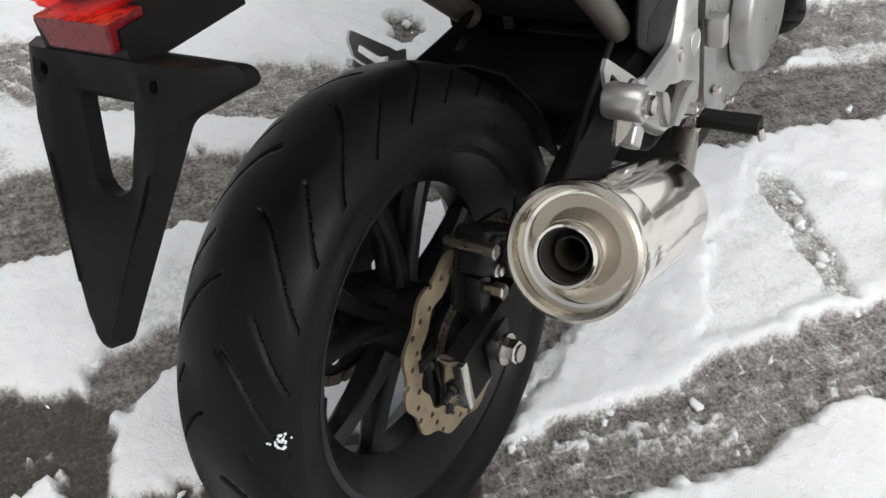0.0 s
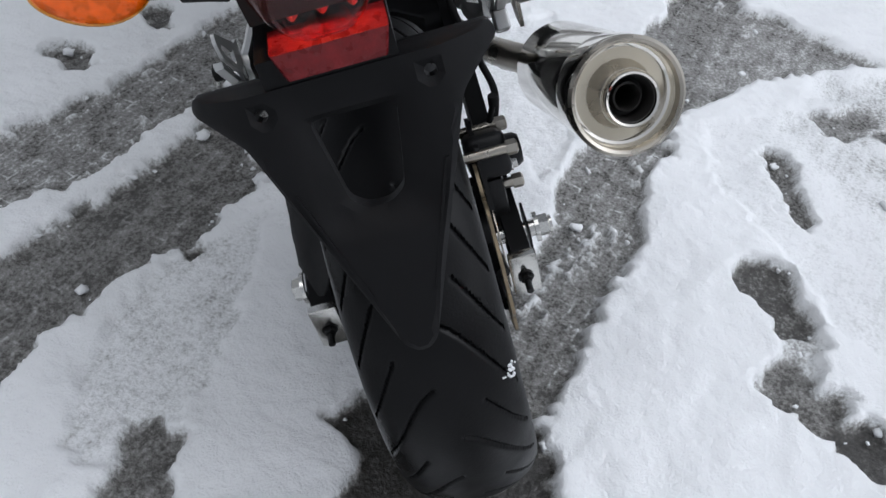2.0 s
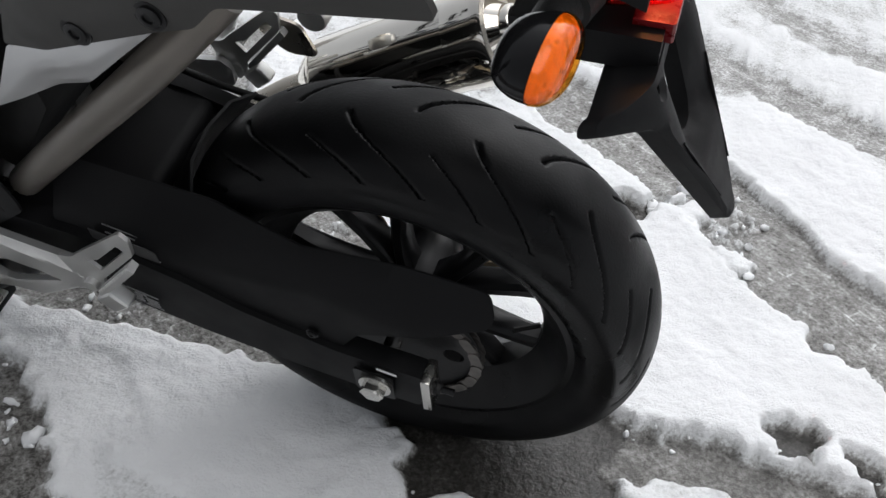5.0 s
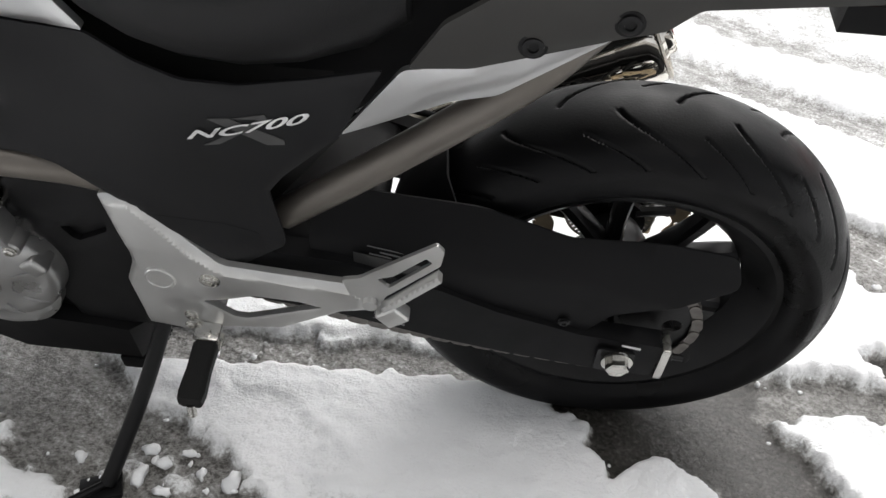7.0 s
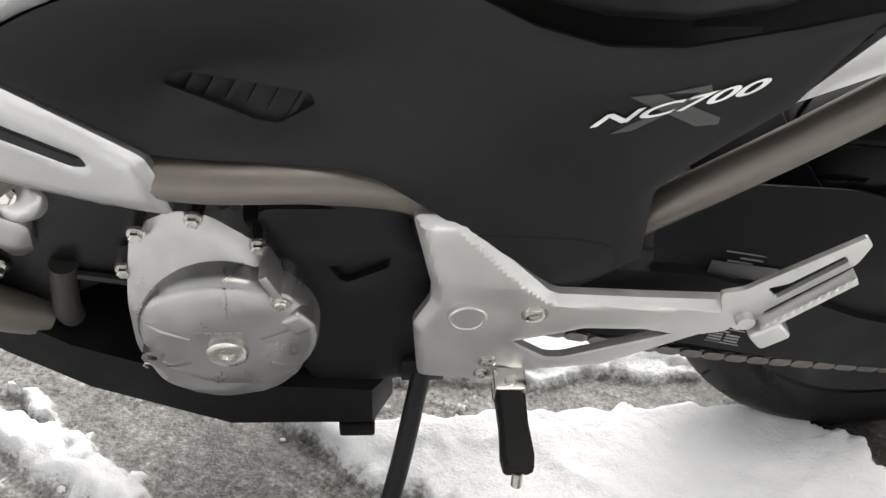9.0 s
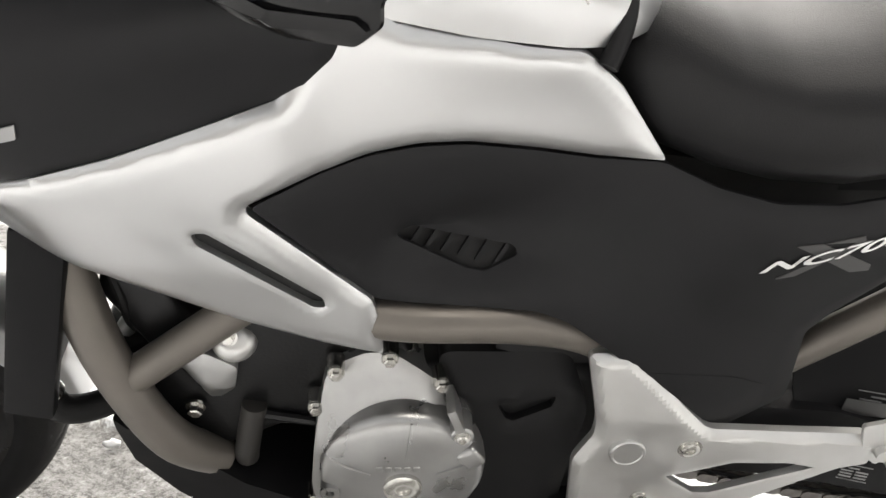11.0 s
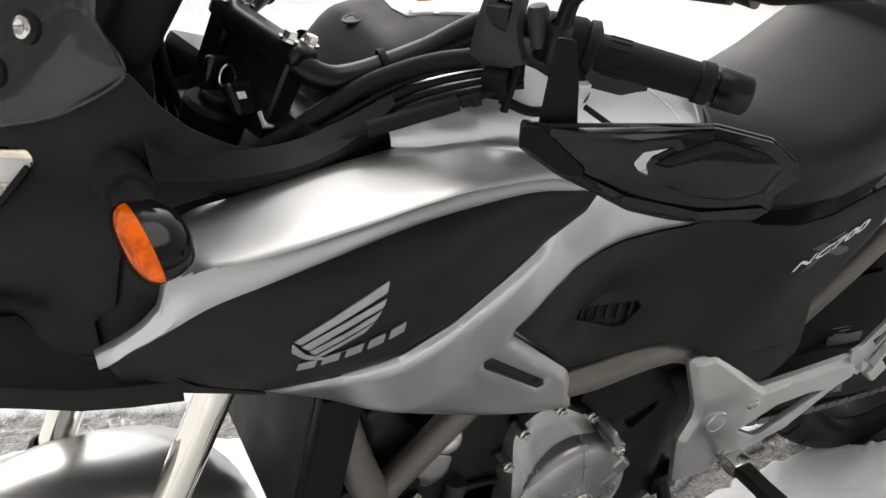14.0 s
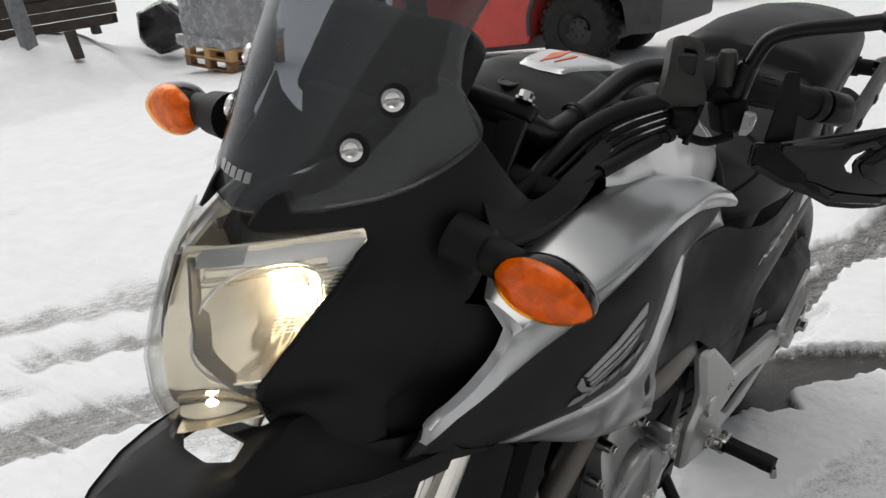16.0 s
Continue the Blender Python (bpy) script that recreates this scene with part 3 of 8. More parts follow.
def slush_nodes(m):
    """Colour and gloss by how much snow lies there, broken up by noise: grains, wet film and grit."""
    nt = m.node_tree
    pb = nt.nodes["Principled BSDF"]
    node = lambda kind: nt.nodes.new("ShaderNode" + kind)
    tc, dep = node("TexCoord"), node("Attribute")
    dep.attribute_name = "depth"

    def noise_of(scale, detail, rough=0.6):
        n = node("TexNoise")
        n.inputs["Scale"].default_value, n.inputs["Detail"].default_value, n.inputs["Roughness"].default_value = scale, detail, rough
        nt.links.new(tc.outputs["Object"], n.inputs["Vector"])
        return n.outputs["Fac"]

    def math_of(op, a, b, c=None):
        n = node("Math")
        n.operation = op
        for k, v in enumerate((a, b, c)):
            if v is None:
                continue
            if isinstance(v, (int, float)):
                n.inputs[k].default_value = v
            else:
                nt.links.new(v, n.inputs[k])
        return n.outputs[0]

    amount = dep.outputs["Fac"]
    grains = math_of("SUBTRACT", noise_of(150, 6, 0.7), 0.5)
    blots = math_of("SUBTRACT", noise_of(24, 6, 0.65), 0.5)
    # full snow stays white, the pressed and wet parts break up
    loose = math_of("MULTIPLY", math_of("SUBTRACT", 1.03, amount), 4.0)
    loose = math_of("MINIMUM", loose, 1.0)
    # streaks and the tyre's block pattern run along the wheel tracks
    turn = node("Mapping")
    turn.inputs["Rotation"].default_value = (0, 0, radians(37))
    wob = node("TexNoise")
    wob.inputs["Scale"].default_value = 9
    nt.links.new(tc.outputs["Object"], wob.inputs["Vector"])
    bent = node("VectorMath")
    bent.operation = "MULTIPLY_ADD"
    bent.inputs[1].default_value = (0.03, 0.03, 0)
    nt.links.new(wob.outputs["Color"], bent.inputs[0])
    nt.links.new(tc.outputs["Object"], bent.inputs[2])
    nt.links.new(bent.outputs[0], turn.inputs["Vector"])
    long = node("Mapping")
    long.inputs["Scale"].default_value = (5, 55, 20)
    nt.links.new(turn.outputs[0], long.inputs["Vector"])
    streak = node("TexNoise")
    streak.inputs["Scale"].default_value, streak.inputs["Detail"].default_value = 1.0, 6
    nt.links.new(long.outputs[0], streak.inputs["Vector"])
    blocks = node("TexBrick")
    blocks.inputs["Scale"].default_value, blocks.inputs["Mortar Size"].default_value, blocks.inputs["Mortar Smooth"].default_value = 1.0, 0.0024, 0.35
    blocks.inputs["Brick Width"].default_value, blocks.inputs["Row Height"].default_value = 0.046, 0.031
    nt.links.new(turn.outputs[0], blocks.inputs["Vector"])
    tread = node("Attribute")
    tread.attribute_name = "tread"
    some = node("MapRange")
    some.inputs["From Min"].default_value, some.inputs["From Max"].default_value = 0.48, 0.66
    nt.links.new(noise_of(26, 4, 0.6), some.inputs["Value"])
    mark = math_of("MULTIPLY", math_of("MULTIPLY", blocks.outputs["Fac"], tread.outputs["Fac"]), some.outputs[0])
    shift = math_of("ADD", math_of("MULTIPLY", grains, 1.0), math_of("MULTIPLY", blots, 0.55))
    shift = math_of("MULTIPLY_ADD", math_of("SUBTRACT", streak.outputs["Fac"], 0.5), 0.35, shift)
    total = math_of("MULTIPLY_ADD", shift, loose, amount)
    total = math_of("MULTIPLY_ADD", mark, 0.24, total)
    ramp = node("ValToRGB")
    stops = ((0.0, (0.030, 0.028, 0.025)), (0.18, (0.062, 0.059, 0.054)), (0.36, (0.150, 0.145, 0.136)), (0.52, (0.33, 0.325, 0.315)), (0.68, (0.68, 0.69, 0.69)), (0.86, (0.87, 0.88, 0.89)))
    els = ramp.color_ramp.elements
    els[0].position, els[0].color = stops[0][0], (*stops[0][1], 1)
    els[1].position, els[1].color = stops[-1][0], (*stops[-1][1], 1)
    for pos, col in stops[1:-1]:
        e = els.new(pos)
        e.color = (*col, 1)
    nt.links.new(total, ramp.inputs["Fac"])
    # slow noise in the colour: slightly dirty snow, and painted soft shading
    dirt_and_shade = node("MapRange")
    dirt_and_shade.inputs["From Min"].default_value, dirt_and_shade.inputs["From Max"].default_value = 0.35, 0.75
    dirt_and_shade.inputs["To Min"].default_value, dirt_and_shade.inputs["To Max"].default_value = 1.02, 0.93
    nt.links.new(noise_of(6, 8, 0.7), dirt_and_shade.inputs["Value"])
    tint = node("VectorMath")
    tint.operation = "SCALE"
    nt.links.new(ramp.outputs["Color"], tint.inputs[0])
    nt.links.new(dirt_and_shade.outputs[0], tint.inputs["Scale"])
    nt.links.new(tint.outputs[0], pb.inputs["Base Color"])
    gloss = node("MapRange")
    gloss.inputs["From Min"].default_value, gloss.inputs["From Max"].default_value = 0.25, 0.75
    gloss.inputs["To Min"].default_value, gloss.inputs["To Max"].default_value = 0.22, 0.8
    nt.links.new(total, gloss.inputs["Value"])
    nt.links.new(gloss.outputs[0], pb.inputs["Roughness"])
    bump = pb.inputs["Normal"].links[0].from_node
    rough2 = node("Bump")
    rough2.inputs["Strength"].default_value, rough2.inputs["Distance"].default_value = 0.5, 0.003
    nt.links.new(noise_of(240, 4, 0.7), rough2.inputs["Height"])
    nt.links.new(bump.outputs[0], rough2.inputs["Normal"])
    nt.links.new(rough2.outputs[0], pb.inputs["Normal"])


slush_nodes(SNOW)


def ground_sheet():
    bm = bmesh.new()
    bmesh.ops.create_grid(bm, x_segments=4, y_segments=4, size=200)
    return bm


gr = new("ground", finish(ground_sheet(), "ground", WET))
gr.location.z = -0.004
tagged(gr, "wet dark asphalt under slush", "ground", kind="structure")
FRESHSNOW = material("fresh_snow", (0.84, 0.85, 0.86), 0.8, vary=0.03, scale=6, bump=0.5, grain=50, depth=0.008)
field, crumbs = snow_field()
sn = new("snow", field)
tagged(sn, "trodden white snow and grey slush on the yard", "snow", kind="stuff")

sc_ = new("snow_crumbs", crumbs)
tagged(sc_, "loose white crumbs and lumps of snow on the ground", "snow", kind="stuff")



# ---- motorcycle: its own frame stands upright, x ahead from the rear axle, y to its left ----
TILT = 16.29
BIKE = pose(0, 0, 0.0069, -TILT, 0, 0)
bike = thing("motorcycle", BIKE, "silver and matte black motorcycle leaning on its side stand in slush", "motorcycle")
AXLE = Vector((0, 0, 0.31))

# half-width of the bodywork: rows along x, columns up z
XS = (0.05, 0.2, 0.35, 0.5, 0.65, 0.8, 0.95, 1.1, 1.2, 1.3)
ZS = (0.5, 0.6, 0.7, 0.8, 0.9, 1.0)
HALF = (
    (0.170, 0.170, 0.175, 0.180, 0.184, 0.150),
    (0.165, 0.165, 0.170, 0.180, 0.180, 0.140),
    (0.150, 0.155, 0.160, 0.150, 0.140, 0.120),
    (0.150, 0.152, 0.155, 0.132, 0.120, 0.110),
    (0.150, 0.140, 0.114, 0.108, 0.120, 0.100),
    (0.152, 0.146, 0.132, 0.128, 0.120, 0.090),
    (0.130, 0.150, 0.170, 0.175, 0.160, 0.110),
    (0.100, 0.130, 0.175, 0.205, 0.205, 0.120),
    (0.060, 0.090, 0.120, 0.192, 0.200, 0.120),
    (0.050, 0.070, 0.090, 0.150, 0.180, 0.130),
)
NOSE = ((0.70, 1.50), (0.79, 1.525), (0.847, 1.531), (0.894, 1.544), (0.932, 1.547), (0.969, 1.537), (1.01, 1.520), (1.053, 1.486), (1.12, 1.43))


def cubic(a, b, c, d, t):
    return b + 0.5 * t * (c - a + t * (2 * a - 5 * b + 4 * c - d + t * (3 * (b - c) + d - a)))


def between(v, s):
    v = min(max(v, s[0]), s[-1] - 1e-9)
    i = max(k for k in range(len(s) - 1) if s[k] <= v)
    return i, (v - s[i]) / (s[i + 1] - s[i])


def hull(x, z):
    i, u = between(x, XS)
    j, v = between(z, ZS)
    cl = lambda k, n: min(max(k, 0), n - 1)
    return cubic(*[cubic(*[HALF[cl(i + m, len(XS))][cl(j + n, len(ZS))] for n in (-1, 0, 1, 2)], v) for m in (-1, 0, 1, 2)], u) - sway(x)


def nose_x(z):
    j, v = between(z, [p[0] for p in NOSE])
    return NOSE[j][1] + (NOSE[j + 1][1] - NOSE[j][1]) * v


def skin(x, z):
    """Half-width of the whole body with the nose."""
    a = hull(x, z)
    if x < 1.2:
        return a
    b = 0.122 * max((nose_x(z) - x) / 0.2, 0.0) ** 0.8 * (1 - 0.10 * math.exp(-((z - 1.005) / 0.03) ** 2) - 0.32 * smooth01(1.38, 1.45, x) * math.exp(-((z - 0.85) / 0.022) ** 2))
    k = smooth01(1.22, 1.38, x)
    return a * (1 - k) + b * k


def panel(name, outline, mat, lift, thick=0.006, holes=(), step=0.016, label="", side=1, edge=0.0025, surface=skin, round_=0.006, smooth=40, parent=None):
    """A body panel laid on the hull on one side."""
    o = rounded(outline, round_, 3)
    h = [rounded(q, 0.004, 3) for q in holes]
    bm = sheet(o, lambda a, b, d: Vector((a, side * (surface(a, b) + lift - d), b)), thick, h, step, edge)
    return part(name, bm, mat, parent or bike, label, smooth)


def groove(s, y):
    """Depth of the tread at angle s (turns) and width y: long swept cuts and short ones between."""
    d = 0.0
    n = 14
    for side in (1, -1):
        yy = y * side
        if 0.006 < yy < 0.074:
            c = (yy - 0.006) / 0.068
            ph = (s * n + (0.5 if side < 0 else 0)) % 1.0
            line = 0.15 + 0.75 * c ** 1.6
            g = abs((ph - line + 0.5) % 1.0 - 0.5) * 1.96 / n
            d = max(d, 1 - smooth01(0.0014, 0.0040, g))
            if c > 0.45:
                line2 = 0.65 + 0.75 * c ** 1.6
                g = abs((ph - line2 + 0.5) % 1.0 - 0.5) * 1.96 / n
                d = max(d, 1 - smooth01(0.0012, 0.0036, g))
    return d


def tyre_bm(centre, half, crown, mid, bead, beady, n=840, m=84):
    """A motorcycle tyre: a round crown, flanks and bead, with cut grooves."""
    bm, rings = bmesh.new(), []
    for k in range(n):
        a = 2 * math.pi * k / n
        ring = []
        for j in range(m + 1):
            p = -1.5 + 3.0 * j / m
            y, r = half * math.sin(p), mid + (crown - mid) * math.cos(p)
            r -= 0.0045 * groove(k / n, y * 0.08 / half)
            ring.append((y, r))
        ring = [(-beady, bead), (-half * 0.9, bead + 0.012), (-half * 0.985, mid - 0.018)] + ring + [(half * 0.985, mid - 0.018), (half * 0.9, bead + 0.012), (beady, bead)]
        rings.append([bm.verts.new(Vector(centre) + Vector((r * math.cos(a), y, r * math.sin(a)))) for y, r in ring])
    w = len(rings[0])
    for k in range(n):
        a, b = rings[k], rings[(k + 1) % n]
        for j in range(w - 1):
            bm.faces.new((a[j], b[j], b[j + 1], a[j + 1]))
    return bm


def rim_bm(centre, r, half, spokes=5, split=0.17, hub=0.05, hubhalf=0.07, phase=0.0):
    """Cast rim: a deep barrel, a hub and pairs of spokes."""
    prof = [(-half, r + 0.006), (-half, r - 0.004), (-half + 0.012, r - 0.02), (-half * 0.3, r - 0.045), (half * 0.3, r - 0.045), (half - 0.012, r - 0.02), (half, r - 0.004), (half, r + 0.006), (half - 0.01, r + 0.002), (0, r - 0.03), (-half + 0.01, r + 0.002)]
    parts = [lathe(prof, centre, (0, 1, 0), 96, True), lathe([(-hubhalf, 0.0), (-hubhalf, hub * 0.8), (-hubhalf * 0.6, hub), (hubhalf * 0.6, hub), (hubhalf, hub * 0.8), (hubhalf, 0.0)], centre, (0, 1, 0), 40)]
    arms = []
    for k in range(spokes):
        a0 = 2 * math.pi * k / spokes + phase
        for s in (-1, 1):
            rings = []
            for t in (0, 0.25, 0.5, 0.75, 1.0):
                rr = hub * 0.8 + (r - 0.03 - hub * 0.8) * t
                a = a0 + s * (0.12 + split * t)
                c = Vector(centre) + Vector((rr * math.cos(a), 0, rr * math.sin(a)))
                tang = Vector((-math.sin(a), 0, math.cos(a)))
                w, h = 0.013 - 0.003 * math.sin(math.pi * t), 0.022 - 0.008 * t
                rings.append([c + tang * x * w + Vector((0, y * h, 0)) for x, y in ((-1, -0.6), (-0.5, -1), (0.5, -1), (1, -0.6), (1, 0.6), (0.5, 1), (-0.5, 1), (-1, 0.6))])
            arms.append(loft(rings))
    return merge(*parts), arms


rim, arms = rim_bm(AXLE, 0.218, 0.062)
rear_wheel = part("rear_wheel", rim, SATIN, bike, "black cast rear wheel", 35)
for arm in arms:
    part("spoke", arm, SATIN, rear_wheel, smooth=35)
part("tyre", tyre_bm(AXLE, 0.081, 0.312, 0.262, 0.219, 0.058), RUBBER, rear_wheel, "worn black road tyre, wet with slush", 50)


def stuck_snow():
    rnd = random.Random(3)
    bms = []
    for k in range(20):
        a = math.atan2(0.09, -0.262) + rnd.gauss(0, 0.014)
        y = -0.071 + rnd.gauss(0, 0.0028)
        s = max(-0.98, min(0.98, y / 0.081))
        r = 0.262 + 0.050 * math.sqrt(1 - s * s) + 0.001
        b = bmesh.new()
        bmesh.ops.create_icosphere(b, subdivisions=1, radius=0.0008 + 0.0013 * rnd.random(), matrix=Matrix.Translation(AXLE + Vector((r * math.cos(a), y, r * math.sin(a)))))
        bms.append(b)
    return merge(*bms)


ss = part("stuck_snow", stuck_snow(), FRESHSNOW, rear_wheel, "small patch of snow stuck to the tyre")
ss["kind"] = "stuff"


def wave_disc(c, y, r, inner, petals=12, th=0.005, rows=2):
    out = [(c.x + (r + 0.004 * math.cos(petals * a)) * math.cos(a), c.z + (r + 0.004 * math.cos(petals * a)) * math.sin(a)) for a in (2 * math.pi * k / 144 for k in range(144))]
    holes = [[(c.x + (inner + 0.0035 * math.cos(petals * a)) * math.cos(a), c.z + (inner + 0.0035 * math.cos(petals * a)) * math.sin(a)) for a in (2 * math.pi * k / 72 for k in range(72))]]
    for q in range(petals * 3):
        a = 2 * math.pi * q / (petals * 3)
        rr = inner + (r - inner) * (0.3 + 0.25 * (q % 3) + (0.05 if q % 2 else 0))
        holes.append([(c.x + rr * math.cos(a) + 0.0038 * math.cos(b), c.z + rr * math.sin(a) + 0.0038 * math.sin(b)) for b in (2 * math.pi * k / 8 for k in range(8))])
    return plate_y(out, y, y + th, holes, 0.0008)


part("brake_disc", wave_disc(AXLE, -0.098, 0.120, 0.088), DISC, rear_wheel, "rust-tinted wavy drilled brake disc", 30)
carrier = []
for q in range(5):
    a = 2 * math.pi * q / 5
    carrier.append(tube([AXLE + Vector((0.04 * math.cos(a), -0.09, 0.04 * math.sin(a))), AXLE + Vector((0.094 * math.cos(a + 0.3), -0.095, 0.094 * math.sin(a + 0.3)))], 0.009, 8))
carrier.append(lathe([(-0.085, 0.0), (-0.085, 0.05), (-0.1, 0.05), (-0.1, 0.0)], AXLE, (0, 1, 0), 32))
part("disc_carrier", merge(*carrier), SATIN, rear_wheel)
# ring with slots for the wheel-speed sensor
ringholes = [[(AXLE.x + rr * math.cos(a), AXLE.z + rr * math.sin(a)) for rr, a in ((0.058, b), (0.064, b), (0.064, b + 0.06), (0.058, b + 0.06))] for b in (2 * math.pi * k / 48 for k in range(48))]
circ = lambda r, n=96, c=AXLE: [(c.x + r * math.cos(2 * math.pi * k / n), c.z + r * math.sin(2 * math.pi * k / n)) for k in range(n)]
part("sensor_ring", plate_y(circ(0.068), -0.104, -0.102, [circ(0.052)] + ringholes, 0.0003), DULLSTEEL, rear_wheel, smooth=30)
# sprocket
teeth = [(AXLE.x + r * math.cos(a), AXLE.z + r * math.sin(a)) for k in range(43) for r, a in ((0.105, 2 * math.pi * k / 43), (0.112, 2 * math.pi * (k + 0.35) / 43), (0.112, 2 * math.pi * (k + 0.65) / 43))]
sph = [[(AXLE.x + 0.078 * math.cos(b) + 0.014 * math.cos(c), AXLE.z + 0.078 * math.sin(b) + 0.014 * math.sin(c)) for c in (2 * math.pi * k / 12 for k in range(12))] for b in (2 * math.pi * k / 6 for k in range(6))]
part("sprocket", plate_y(teeth, 0.092, 0.086, sph, 0.001), ENGINE, rear_wheel, "black steel sprocket", 30)
part("valve", tube([AXLE + Vector((-0.165, 0.0, -0.03)), AXLE + Vector((-0.135, 0.02, -0.025))], 0.004, 8), GRIPRUB, rear_wheel)
part("axle", merge(tube([(0, -0.175, 0.31), (0, 0.172, 0.31)], 0.011, 12), bolt((0, 0.155, 0.312), (0, 1, 0), 0.0155, 0.016), bolt((0, -0.152, 0.31), (0, -1, 0), 0.0145, 0.018)), BRIGHT, bike, "bare steel rear axle with hexagon head", 30)

# -- chain
front_sprocket = Vector((0.60, 0, 0.405))
chain_path = []
for k in range(17):
    a = math.pi * 0.53 + math.pi * k / 16 * 0.98
    chain_path.append(Vector((0.109 * math.cos(a), 0, 0.31 + 0.109 * math.sin(a))))
for k in range(1, 40):
    t = k / 40
    chain_path.append(Vector((-0.01 + 0.61 * t, 0, 0.199 + 0.140 * t - 0.020 * math.sin(math.pi * t))))
for k in range(9):
    a = -math.pi / 2 + math.pi * k / 8
    chain_path.append(front_sprocket + Vector((0.039 * math.cos(a), 0, 0.039 * math.sin(a))))
for k in range(1, 40):
    t = k / 40
    chain_path.append(Vector((0.60 - 0.61 * t, 0, 0.444 - 0.026 * t)))
chain = part("chain", tube(chain_path, 0.0045, 6, 1, False), ENGINE, bike, "dry grey drive chain")
total = [0.0]
for a, b in zip(chain_path, chain_path[1:]):
    total.append(total[-1] + (b - a).length)


def on_chain(s):
    i = max(k for k in range(len(total) - 1) if total[k] <= s)
    t = (s - total[i]) / (total[i + 1] - total[i])
    return chain_path[i].lerp(chain_path[i + 1], t), (chain_path[i + 1] - chain_path[i]).normalized()


def link_mesh(wide):
    o = []
    for sx in (-1, 1):
        for k in range(7):
            a = -math.pi / 2 + math.pi * k / 6
            o.append((sx * (0.0075 + 0.0072 * math.cos(a)), sx * 0.0072 * math.sin(a)))
    w = 0.0095 if wide else 0.007
    return finish(merge(plate_y(o, w, w - 0.002, (), 0.0004), plate_y(o, -w, -w + 0.002, (), 0.0004)), "chain_link", CHAINM, 30)


links = (link_mesh(False), link_mesh(True))
s, k = 0.008, 0
while s < total[-1] - 0.008:
    p, d = on_chain(s)
    ob = new("chain_link", links[k % 2])
    ob.parent = chain
    ob.matrix_local = Matrix.Translation(p + Vector((0, 0.089, 0))) @ Matrix.Rotation(-math.atan2(d.z, d.x), 4, "Y")
    s, k = s + 0.0152, k + 1
chain.data.transform(Matrix.Translation((0, 0.089, 0)))

# -- swing arm
arm = [(0.52, 0.475), (0.36, 0.462), (0.237, 0.420), (0.164, 0.385), (0.051, 0.350), (-0.059, 0.337), (-0.052, 0.265), (0.032, 0.274), (0.141, 0.292), (0.234, 0.312), (0.368, 0.350), (0.52, 0.375)]
swing = part("swing_arm", merge(plate_y(rounded(arm, 0.008), 0.150, 0.118, (), 0.004), mirror_bm(plate_y(rounded(arm, 0.008), 0.140, 0.112, (), 0.004)), box((0.40, 0, 0.42), (0.16, 0.26, 0.085), pose(0, 0, 0, 0, -10), 0.02, 3)), BLACK, bike, "black box-section swing arm")
for sd in (1, -1):
    y = 0.151 if sd > 0 else 0.141
    part("adjuster_plate", plate_y(rounded([(0.028, 0.335), (-0.022, 0.328), (-0.022, 0.278), (0.028, 0.285)], 0.006), sd * (y + 0.004), sd * y, (), 0.001), SATIN, swing)
    part("end_cap", box((-0.062, sd * (y - 0.018), 0.302), (0.012, 0.036, 0.070), None, 0.003), BRIGHT, swing, "bare steel adjuster end cap")
    part("adjuster_bolt", merge(tube([(-0.06, sd * (y - 0.018), 0.30), (-0.092, sd * (y - 0.018), 0.297)], 0.0045, 10), bolt((-0.068, sd * (y - 0.018), 0.30), (-1, 0, 0), 0.0075, 0.008)), SATIN, swing, smooth=30)
part("mark", plate_y([(-0.002, 0.3415), (-0.027, 0.3365), (-0.027, 0.3335), (-0.002, 0.3385)], 0.1506, 0.149, (), 0), LETTER, swing)
guard = [(0.40, 0.535), (0.296, 0.528), (0.196, 0.522), (0.094, 0.500), (-0.028, 0.486), (-0.125, 0.464), (-0.136, 0.430), (-0.046, 0.412), (0.02, 0.388), (0.052, 0.338), (0.12, 0.338), (0.169, 0.352), (0.238, 0.392), (0.352, 0.457), (0.40, 0.46)]
guard_y = lambda a, b: 0.138 - 0.05 * smooth01(0.45, 0.54, b + 0.35 * max(0.0, 0.06 - a))
cg = part("chain_guard", sheet(rounded(guard, 0.012), lambda a, b, d: Vector((a, guard_y(a, b) - d, b)), 0.004, (), 0.014, 0.0015), BLACK, bike, "matte black plastic chain guard")
part("guard_screw", bolt((0.078, 0.142, 0.372), (0, 1, 0), 0.006, 0.004, False), SATIN, cg)
part("warning_label", sheet([(0.345, 0.475), (0.262, 0.458), (0.262, 0.438), (0.345, 0.452)], lambda a, b, d: Vector((a, 0.1395 - d, b)), 0.0008, (), 0, 0), DECALGREY, cg, "small black warning label with printed lines")
part("rear_hugger", loft([[AXLE + Vector((rr * math.cos(a), y, rr * math.sin(a))) for y, rr in ((-0.085, 0.305), (-0.05, 0.325), (0, 0.331), (0.05, 0.325), (0.085, 0.305), (0.085, 0.301), (0.05, 0.321), (0, 0.327), (-0.05, 0.321), (-0.085, 0.301))] for a in (radians(d) for d in range(12, 43, 5))]), BLACK, bike, "black inner mudguard over the rear tyre")
